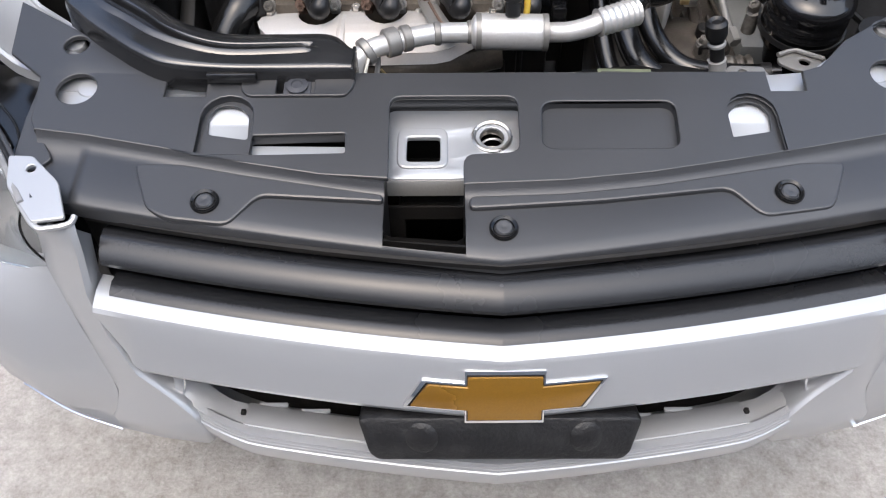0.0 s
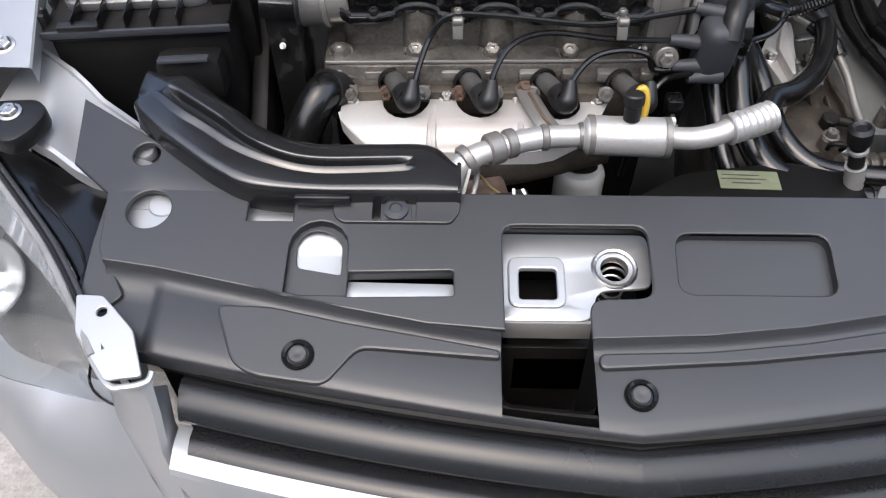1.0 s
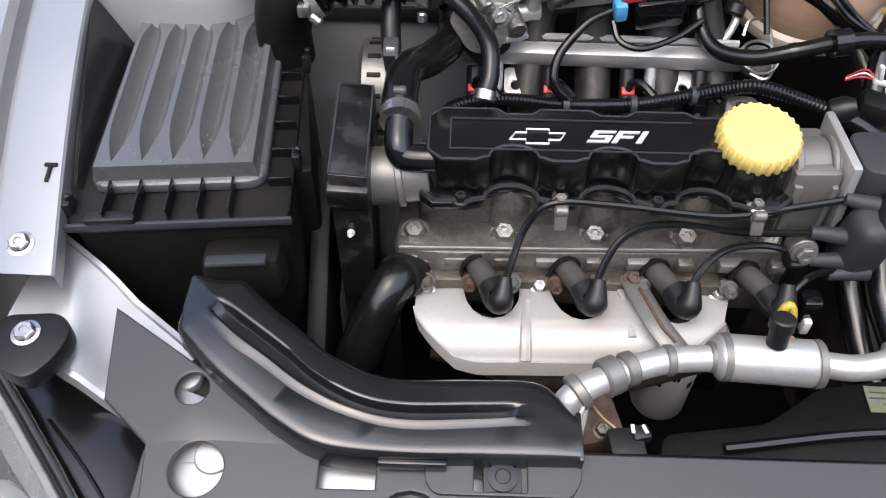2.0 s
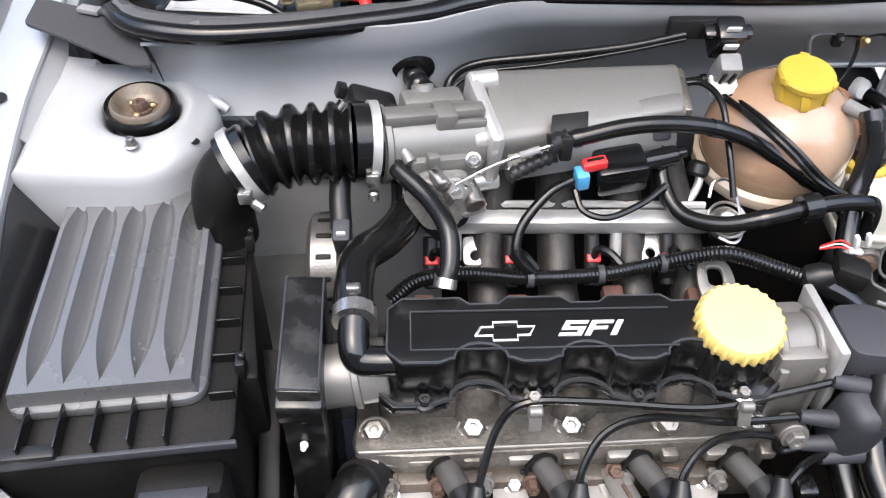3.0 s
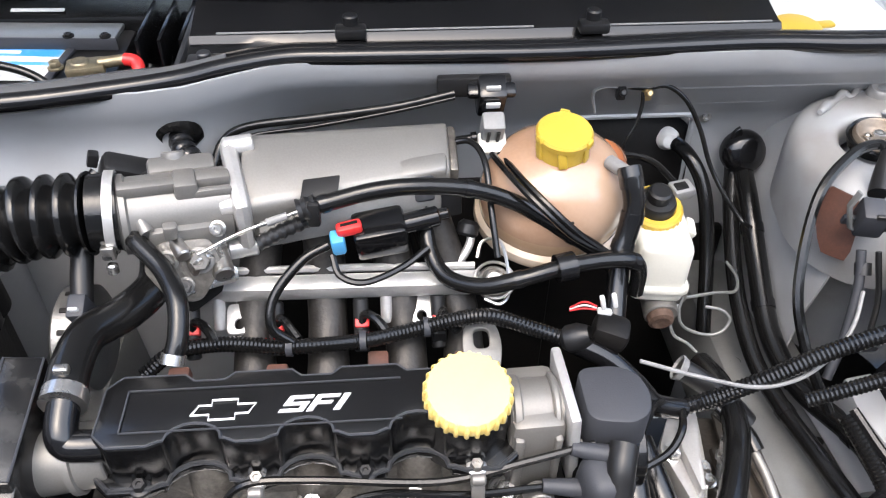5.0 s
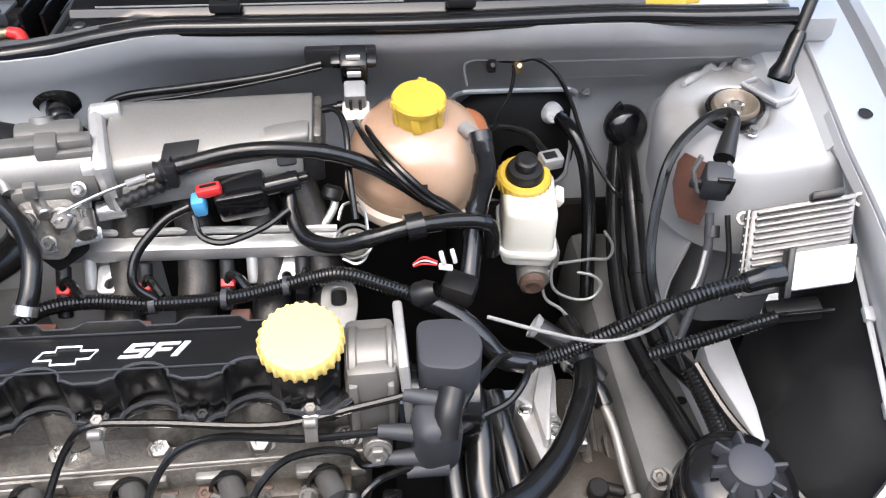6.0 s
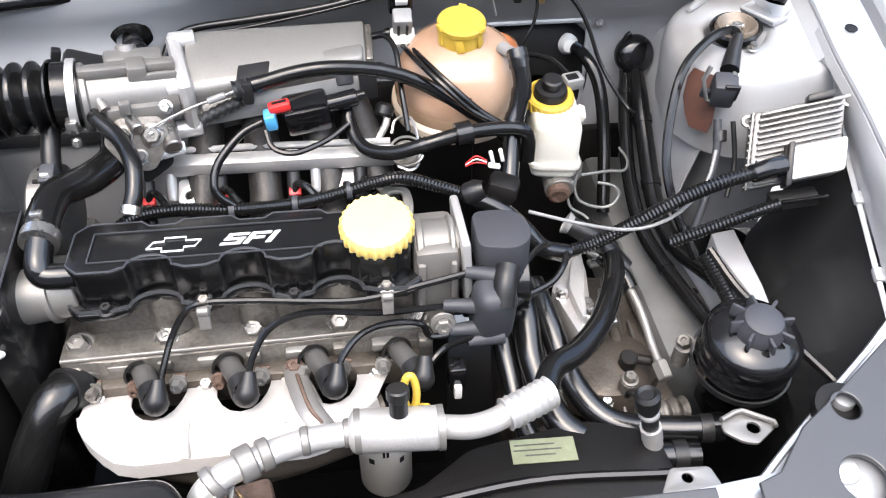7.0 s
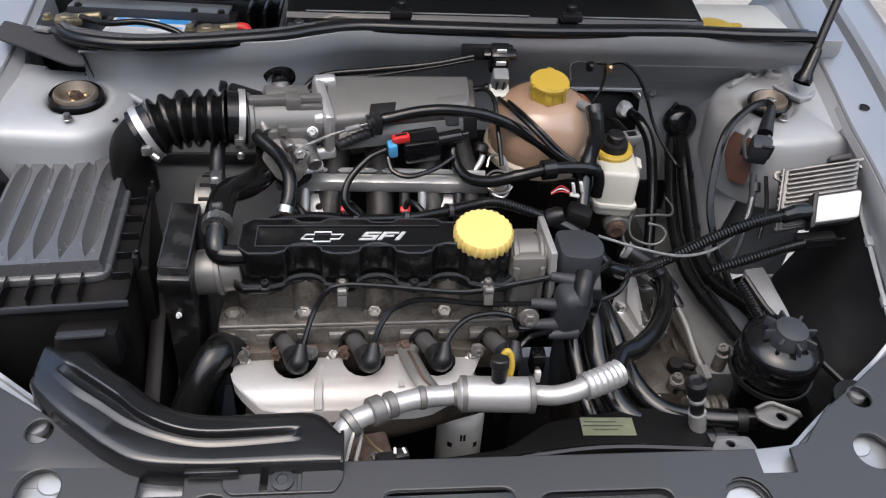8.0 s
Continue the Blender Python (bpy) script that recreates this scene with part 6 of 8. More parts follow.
def plenum():
    rows = []
    for t in [k / 12 for k in range(13)]:
        x = -0.166 + 0.196 * t
        yc, zc = 1.148 + 0.034 * t, 0.872 + 0.004 * t
        hy, hz = 0.046 - 0.013 * t, 0.038 - 0.010 * t
        row = []
        for a in [2 * math.pi * k / 20 for k in range(20)]:
            c, s = math.cos(a), math.sin(a)
            u = math.copysign(abs(c) ** 0.32, c) * hy
            v = math.copysign(abs(s) ** 0.32, s) * hz
            row.append((x, yc + u * 0.95 - v * 0.3, zc + v + u * 0.34))
        rows.append(row)
    b = loft(rows, True)
    bmesh.ops.holes_fill(b, edges=[e for e in b.edges if len(e.link_faces) == 1], sides=0)
    return bevelled(b, 0.003, 2, 60)


part("plenum_chamber", plenum(), CAST, plen)
part("plenum_end", box((0.034, 1.184, 0.877), (0.010, 0.058, 0.046), 0.004, (16, 0, 0)), DIRTY, plen)
part("vacuum_stub", join(rod((0.034, 1.192, 0.896), (0.062, 1.194, 0.899), 0.0042, 12), lathe([(0.0042, 0), (0.006, 0.001), (0.006, 0.006), (0.0042, 0.007)], along((0.054, 1.1935, 0.898), (0.07, 1.195, 0.90)), 14)), RUBBER, plen, "black vacuum pipe stub")
part("plenum_ridge", frame_box((-0.045, 1.132, 0.893), (0.072, 0.012, 0.004), (0.0, 0.020, 0.008), (0, 0, -0.012), 0.004), CAST, plen)
part("plenum_ridge", frame_box((-0.150, 1.092, 0.866), (0.17, 0.035, 0.004), (0.0, 0.008, 0.012), (0, -0.004, -0.012), 0.003), CAST, plen)
# Shade below the plenum is put into the runners' near-black colour.
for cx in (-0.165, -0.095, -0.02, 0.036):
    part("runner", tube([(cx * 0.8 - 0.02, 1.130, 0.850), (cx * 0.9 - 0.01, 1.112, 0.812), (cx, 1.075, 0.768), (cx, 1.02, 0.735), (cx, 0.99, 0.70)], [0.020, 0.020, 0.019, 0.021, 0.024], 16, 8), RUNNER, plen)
part("runner_flange", box((-0.07, 1.005, 0.715), (0.36, 0.02, 0.06), 0.006, (25, 0, 0)), DIRTY, plen)
part("cable_bracket", join(frame_box((-0.112, 1.092, 0.894), (0.034, 0.0, 0.004), (0.004, 0.028, 0.014), (0, 0, -0.003), 0.001), box((-0.098, 1.088, 0.893), (0.012, 0.010, 0.026), 0.003)), MATTE, plen)

# ---- fuel rail and injectors ----
rail = thing("fuel_rail", (-0.09, 1.085, 0.80), "shiny metal fuel rail with four injectors", "fuel rail")
part("rail_tube", frame_box((-0.236, 1.080, 0.794), (0.292, -0.006, 0.0), (0, 0.019, 0.004), (0, -0.004, 0.020), 0.005), BRIGHT, rail)
part("rail_edge", tube([(-0.225, 1.099, 0.818), (-0.08, 1.097, 0.818), (0.05, 1.092, 0.818)], 0.0040, 8, 6), BRIGHT, rail)
for i, x in enumerate((-0.222, -0.143, -0.062, 0.013)):
    part("injector", join(rod((x, 1.078, 0.795), (x, 1.045, 0.755), 0.0075, 14), box((x, 1.052, 0.768), (0.014, 0.016, 0.014), 0.003)), MATTE, rail)
    part("injector_clip", box((x + 0.001, 1.060, 0.779), (0.014, 0.010, 0.008), 0.002, (30, 0, 0)), RED, rail, "red retaining clip")
for x, y in ((-0.2296, 1.017), (-0.1401, 1.015), (-0.0466, 1.025), (0.035, 1.02)):
    part("injector_seat", box((x, y, 0.762), (0.020, 0.016, 0.016), 0.003, (12, 0, 0)), REDPAD, rail, "dull red injector seat")
for x in (-0.178, -0.003):
    part("rail_tab", sheet([rounded([(x - 0.012, 1.083), (x + 0.012, 1.083), (x + 0.012, 1.056), (x - 0.012, 1.056)], 0.006), circle(x, 1.065, 0.005, 12)], 0.003, lambda a, b: 0.790 + 0.5 * (b - 1.083), 0.0008), BRIGHT, rail)
for x in (-0.222, -0.062):
    part("rail_post", rod((x + 0.025, 1.083, 0.80), (x + 0.025, 1.066, 0.772), 0.006, 12), BRIGHT, rail)
reg = pose(0.067, 1.072, 0.816, 24, 0, 0)
part("pressure_regulator", lathe([(0.009, -0.03), (0.013, -0.014), (0.0165, -0.012), (0.0170, -0.004), (0.0150, -0.001), (0.0125, -0.003), (0.0118, 0.004), (0.0085, 0.007), (0.0070, 0.004), (0.0, 0.004)], reg, 28), STEEL, rail)
part("regulator_ring", tube([tuple(reg @ Vector((0.0188 * math.cos(a), 0.0188 * math.sin(a), 0.001))) for a in [0.3 + 0.28 * k for k in range(21)]], 0.0016, 6, 2), STEEL, rail, "bright wire retaining ring")
part("regulator_clip", tube([(0.052, 1.092, 0.828), (0.058, 1.104, 0.838), (0.074, 1.106, 0.838), (0.080, 1.092, 0.828), (0.080, 1.062, 0.810), (0.070, 1.050, 0.806), (0.056, 1.056, 0.808)], 0.0018, 6, 5), STEEL, rail)
part("return_pipe", tube([(0.012, 1.088, 0.808), (0.035, 1.10, 0.816), (0.048, 1.115, 0.83), (0.046, 1.126, 0.842)], 0.0042, 10, 6), BRIGHT, rail)
part("pipe_nut", lathe([(0.008, 0), (0.011, 0.003), (0.011, 0.012), (0.007, 0.016)], along((0.044, 1.118, 0.834), (0.05, 1.13, 0.85)), 16), MATTE, rail)

# solenoid with red and blue plug
sol = thing("purge_valve", (-0.04, 1.10, 0.85), "black purge solenoid with a red and blue connector", "valve")
part("valve_body", join(box((-0.040, 1.102, 0.856), (0.050, 0.036, 0.034), 0.005, (10, -6, 6)), rod((-0.02, 1.105, 0.862), (0.016, 1.112, 0.866), 0.010, 16), rod((0.012, 1.112, 0.866), (0.026, 1.114, 0.868), 0.006, 12)), GLOSS, sol)
part("valve_plug", box((-0.079, 1.088, 0.858), (0.013, 0.017, 0.020), 0.003, (10, -6, 6)), BLUE, sol, "light blue connector body")
part("plug_lock", box((-0.068, 1.091, 0.872), (0.024, 0.012, 0.011), 0.003, (10, -8, 8)), RED, sol, "red connector lock")
part("lock_slot", box((-0.068, 1.0905, 0.8777), (0.016, 0.003, 0.002), 0.0005, (10, -8, 8)), DEEP, sol)
part("valve_bracket", frame_box((-0.05, 1.118, 0.842), (0.09, 0.012, 0.01), (0, 0.004, 0), (0, 0.01, 0.03), 0.001), MATTE, sol)
part("valve_wire", tube([(-0.088, 1.085, 0.858), (-0.112, 1.074, 0.850), (-0.138, 1.052, 0.828), (-0.142, 1.034, 0.806), (-0.125, 1.030, 0.788)], 0.0048, 10, 8), RUBBER, sol)
part("valve_wire", tube([(-0.085, 1.082, 0.848), (-0.078, 1.066, 0.836), (-0.055, 1.060, 0.832), (-0.02, 1.075, 0.836), (0.005, 1.09, 0.846)], 0.0034, 8, 8), RUBBER, sol)

# ---- coolant expansion tank ----
tank = thing("coolant_tank", (0.137, 1.165, 0.78), "brown-stained translucent round coolant tank with a yellow cap", "coolant tank")
tm = pose(0.137, 1.163, 0.848, 10, 0, 0)
part("upper_shell", lathe([(0.0755, 0.0), (0.0757, 0.008), (0.073, 0.022), (0.067, 0.036), (0.057, 0.049), (0.042, 0.058), (0.026, 0.062), (0.022, 0.064)], tm, 56, 0.94), TAN, tank, sharp=60)
part("lower_shell", lathe([(0.0755, 0.0), (0.075, -0.012), (0.070, -0.026), (0.060, -0.040), (0.046, -0.050), (0.025, -0.056), (0, -0.057)], tm, 56, 0.94), PALETAN, tank, sharp=60)
part("seam_band", lathe([(0.0735, -0.034), (0.0785, -0.033), (0.0800, -0.028), (0.0790, -0.021), (0.0740, -0.017)], tm, 56, 0.94), PALEFLANGE, tank, "pale moulded flange")
part("neck", lathe([(0.024, 0.05), (0.024, 0.072), (0.02, 0.074)], tm, 28), TAN, tank)
tc = part("tank_cap", lathe([(0.022, 0.060), (0.0250, 0.062), (0.0250, 0.079), (0.0270, 0.080), (0.0273, 0.085), (0.0255, 0.0875), (0.015, 0.0885), (0, 0.089)], tm, 48), YELLOW, tank, "yellow plastic screw cap")
for k in range(6):
    a = 2 * math.pi * k / 6 + 0.35
    q = tm @ Vector((0.0255 * math.cos(a), 0.0255 * math.sin(a), 0.071))
    part("cap_grip", box(tuple(q), (0.0030, 0.009, 0.018), 0.0014, (10, 0, math.degrees(a))), YELLOW, tc)
    if k % 2:
        q = tm @ Vector((0.0272 * math.cos(a), 0.0272 * math.sin(a), 0.0845))
        part("cap_notch", box(tuple(q), (0.0045, 0.010, 0.0075), 0.002, (10, 0, math.degrees(a))), YELLOW, tc)
part("side_bulge", box((0.1835, 1.164, 0.861), (0.054, 0.084, 0.070), 0.030, (10, 8, -6), seg=5), ORANGE, tank, "orange-stained raised side", sharp=80)
part("side_outlet", rod((0.180, 1.138, 0.904), (0.194, 1.116, 0.904), 0.0070, 16), TAPE, tank, "pale hose stub")
part("level_mark", box((0.139, 1.0895, 0.862), (0.006, 0.002, 0.014), 0.0005, (-12, 0, 0)), DEEP, tank)

# ---- brake master cylinder ----
brake = thing("brake_master_cylinder", (0.26, 1.15, 0.68), "milky brake fluid reservoir with a yellow collar on its master cylinder", "brake reservoir")
res_line = [(0.228, 1.128), (0.286, 1.119), (0.296, 1.205), (0.236, 1.214)]
grown = [(0.2245, 1.1235), (0.2895, 1.1145), (0.2995, 1.2085), (0.2325, 1.2185)]
part("reservoir", join(prism(rounded(res_line, 0.012), 0.722, 0.799, 0.007, seg=3), box((0.296, 1.172, 0.786), (0.010, 0.024, 0.012), 0.002, (8, 25, -6))), MILK, brake)
part("reservoir_seam", prism(rounded(grown, 0.013), 0.737, 0.746, 0.0025), MILK, brake, "moulded joint flange")
collar = part("collar", lathe([(0.022, 0), (0.0285, 0.000), (0.0300, 0.002), (0.0300, 0.015), (0.0270, 0.018), (0.0225, 0.018), (0.020, 0.014)], pose(0.257, 1.186, 0.795, 12, 0, 0), 40), YELLOW, brake, "yellow plastic collar")
for k in range(24):
    a = 2 * math.pi * k / 24
    q = pose(0.257, 1.186, 0.795, 12, 0, 0) @ Vector((0.0300 * math.cos(a), 0.0300 * math.sin(a), 0.008))
    part("collar_rib", box(tuple(q), (0.0022, 0.0032, 0.012), 0.0006, (12, 0, math.degrees(a))), YELLOW, collar)
part("cap", lathe([(0.021, 0.008), (0.021, 0.024), (0.019, 0.028), (0.0125, 0.029), (0.0125, 0.040), (0.010, 0.042), (0, 0.042)], pose(0.257, 1.186, 0.795, 12, 0, 0), 28), MATTE, brake)
part("level_plug", box((0.290, 1.203, 0.815), (0.026, 0.020, 0.016), 0.003, (10, 0, 15)), TAPE, brake, "clear sensor plug")
part("plug_slot", box((0.2885, 1.2005, 0.8232), (0.015, 0.010, 0.002), 0.0006, (10, 0, 15)), DEEP, brake)
part("cylinder", join(rod((0.266, 1.120, 0.705), (0.275, 1.30, 0.735), 0.019, 20), box((0.272, 1.165, 0.725), (0.05, 0.07, 0.03), 0.006)), CAST, brake)
part("end_plug", lathe([(0.015, 0.004), (0.014, -0.006), (0.010, -0.008), (0, -0.006)], along((0.264, 1.118, 0.7045), (0.266, 1.16, 0.712)), 20), RUST, brake)
for line in ([(0.285, 1.135, 0.715), (0.335, 1.145, 0.712), (0.360, 1.150, 0.708), (0.372, 1.175, 0.706), (0.368, 1.200, 0.708)],
             [(0.293, 1.135, 0.730), (0.287, 1.125, 0.708), (0.293, 1.118, 0.689), (0.316, 1.112, 0.680), (0.336, 1.112, 0.682), (0.346, 1.118, 0.695), (0.337, 1.125, 0.704), (0.319, 1.130, 0.706)],
             [(0.285, 1.128, 0.714), (0.277, 1.118, 0.700), (0.281, 1.110, 0.684), (0.295, 1.100, 0.679), (0.303, 1.090, 0.675)]):
    part("brake_pipe", tube(line, 0.0019, 8, 6), RAIL, brake, "bare metal brake pipe")
part("booster", lathe([(0.02, -0.01), (0.075, 0.0), (0.10, 0.02), (0.105, 0.05), (0.105, 0.10), (0, 0.11)], along((0.275, 1.335, 0.735), (0.275, 1.5, 0.735)), 40), DEEP, brake)
part("vacuum_elbow", lathe([(0.006, -0.006), (0.0140, 0.0), (0.0145, 0.008), (0.009, 0.016), (0, 0.018)], along((0.318, 1.340, 0.795), (0.320, 1.25, 0.812)), 24), WHITE, brake, "white check valve")
part("vacuum_pipe", tube([(0.323, 1.334, 0.795), (0.338, 1.300, 0.79), (0.352, 1.27, 0.76), (0.356, 1.23, 0.70), (0.350, 1.17, 0.62)], 0.009, 12, 8), RUBBER, brake)
part("sensor_cable", tube([(0.29, 1.21, 0.815), (0.27, 1.25, 0.822), (0.235, 1.26, 0.825), (0.20, 1.24, 0.82)], 0.004, 8, 6), RUBBER, brake)

# ---- power steering reservoir ----
ps = thing("power_steering_reservoir", (0.382, 0.80, 0.62), "glossy black round power steering reservoir with a winged cap", "reservoir")
pm = pose(0.391, 0.830, 0.690, 8, 0, 0) @ Matrix.Scale(0.93, 4)
part("reservoir_body", lathe([(0, -0.06), (0.030, -0.058), (0.036, -0.03), (0.048, -0.012), (0.051, 0.0), (0.051, 0.013), (0.0525, 0.015), (0.0525, 0.019), (0.051, 0.021), (0.051, 0.025), (0.0525, 0.027), (0.0525, 0.031), (0.051, 0.033), (0.0515, 0.040), (0.0525, 0.044), (0.0525, 0.054), (0.047, 0.062), (0.034, 0.068), (0.026, 0.070)], pm, 48), GLOSS, ps, sharp=50)
psc = part("reservoir_cap", lathe([(0.026, 0.066), (0.026, 0.078), (0.0215, 0.084), (0.0205, 0.089), (0.018, 0.0905), (0, 0.0915)], pm, 36), GREY, ps)
for k in range(8):
    a = 2 * math.pi * k / 8
    part("cap_wing", box(tuple(pm @ Vector((0.0265 * math.cos(a), 0.0265 * math.sin(a), 0.079))), (0.015, 0.0036, 0.013), 0.001, (8, 0, math.degrees(a))), GREY, psc)
part("holder_ring", lathe([(0.0535, 0.002), (0.056, 0.002), (0.056, 0.010), (0.0535, 0.010)], pm, 40), MATTE, ps)
part("holder_foot", box((0.405, 0.865, 0.625), (0.04, 0.03, 0.10), 0.004), MATTE, ps)

# ---- engine control unit ----
ecu = thing("engine_control_unit", (0.49, 1.03, 0.82), "finned aluminium control unit with a white plug on the wing", "control unit")
eo, eu, ev = Vector((0.440, 0.990, 0.792)), Vector((0.094, -0.012, 0.026)), Vector((0.016, 0.058, 0.064))
en = eu.cross(ev).normalized()
part("ecu_case", frame_box(eo - en * 0.030, eu, ev, en * 0.026, 0.004), ECUMET, ecu)
for k in range(13):
    t = 0.04 + 0.0735 * k
    part("fin", frame_box(eo + ev * t + eu * (0.05 if k % 2 else 0.06) - en * 0.005, eu * (0.31 if k < 6 else 0.90), ev * 0.034, en * 0.010, 0.001), ECUMET, ecu)
for k in range(10):
    part("edge_fin", frame_box(eo + ev * (0.03 + 0.095 * k) - eu * 0.05 - en * 0.012, eu * 0.06, ev * 0.03, en * 0.010, 0.0006), ECUMET, ecu)
part("side_fin", frame_box(eo - en * 0.02 - eu * 0.035, eu * 0.03, ev, en * 0.02, 0.001), ECUMET, ecu)
for q in (eo + ev * 0.92 - eu * 0.05, eo + ev * 0.92 + eu * 1.05):
    part("mount_ear", lathe([(0.004, -0.003), (0.007, -0.003), (0.007, 0.003), (0.004, 0.003)], along(q - en * 0.014, q), 18), ECUMET, ecu)
part("ecu_plug", frame_box(eo + eu * 0.40 + ev * 0.0 + en * 0.001, eu * 0.58, ev * 0.42, en * 0.026, 0.004), WHITE, ecu, "white harness plug")
part("plug_lever", frame_box(eo + eu * 0.35 - ev * 0.07 + en * 0.002, eu * 0.07, ev * 0.55, en * 0.028, 0.002), MATTE, ecu)
part("ecu_top", frame_box(eo + eu * 0.56 + ev * 0.98 - en * 0.012, eu * 0.3, ev * 0.10, en * 0.016, 0.002), MATTE, ecu)
part("second_plug", box((0.486, 0.974, 0.789), (0.052, 0.020, 0.016), 0.004, (0, -10, -6)), MATTE, ecu)
part("plug_clip", box((0.494, 0.963, 0.796), (0.05, 0.004, 0.004), 0.001, (0, -10, -6)), GLOSS, ecu)

# pressure sensor on the tower with its rust-red pad
sen = thing("pressure_sensor", (0.43, 1.10, 0.85), "grey pressure sensor on a rust-red pad with cables", "sensor")
pad_rows = []
for z, r, a0, a1 in ((0.862, 0.0975, 38, 55), (0.850, 0.1020, 34, 57), (0.828, 0.1115, 31, 54), (0.810, 0.1180, 30, 48), (0.797, 0.1200, 31, 43)):
    yc = 1.194 + 0.10 * (0.881 - z)
    pad_rows.append([(0.486 - 0.84 * r * math.sin(radians(a0 + (a1 - a0) * k / 5)), yc - r * math.cos(radians(a0 + (a1 - a0) * k / 5)), z) for k in range(6)])
part("pad", loft(pad_rows, thick=0.003), REDPAD, sen)
part("sensor_body", join(box((0.4323, 1.0872, 0.8621), (0.027, 0.026, 0.036), 0.004, (20, 0, -14)), box((0.4147, 1.0935, 0.8559), (0.012, 0.006, 0.012), 0.002, (20, 0, -14))), GREY, sen)
part("sensor_face", box((0.4349, 1.0733, 0.8662), (0.017, 0.004, 0.024), 0.001, (20, 0, -14)), MATTE, sen)
part("sensor_neck", tube([(0.4416, 1.1017, 0.8787), (0.4519, 1.1224, 0.8890), (0.4623, 1.1411, 0.9004)], [0.011, 0.009, 0.006], 12, 5), MATTE, sen)
part("sensor_cable", tube([(0.4623, 1.1411, 0.8994), (0.4581, 1.1535, 0.9014), (0.4312, 1.1483, 0.8932), (0.3919, 1.1173, 0.8642), (0.3712, 1.0655, 0.7969), (0.3753, 1.0241, 0.7503), (0.3981, 0.9827, 0.6986)], 0.0055, 8, 8), RUBBER, sen)
part("sensor_cable", tube([(0.4312, 1.0790, 0.8280), (0.4292, 1.0583, 0.7969), (0.4157, 1.0293, 0.7503), (0.4002, 1.0086, 0.7193)], 0.0048, 10, 6), GREY, sen)
part("sensor_cable", tube([(0.4519, 1.0810, 0.8228), (0.4540, 1.0552, 0.7814), (0.4416, 1.0293, 0.7503)], 0.003, 8, 6), MATTE, sen)
part("sensor_ring", tube([(0.4349, 1.0738, 0.8155), (0.4338, 1.0655, 0.8062)], 0.008, 12, 2), MATTE, sen)
part("sensor_bracket", tube([(0.411, 1.088, 0.893), (0.406, 1.088, 0.877), (0.415, 1.088, 0.851), (0.426, 1.088, 0.846), (0.449, 1.088, 0.848), (0.446, 1.088, 0.876), (0.441, 1.088, 0.883)], 0.0038, 8, 1, smooth=False, flat=0.6), RAIL, sen, "dull metal bracket round the sensor")


# ---- air duct in front ----
duct = thing("air_intake_duct", (-0.30, 0.70, 0.76), "glossy black plastic air duct lying on the radiator cover", "air duct")


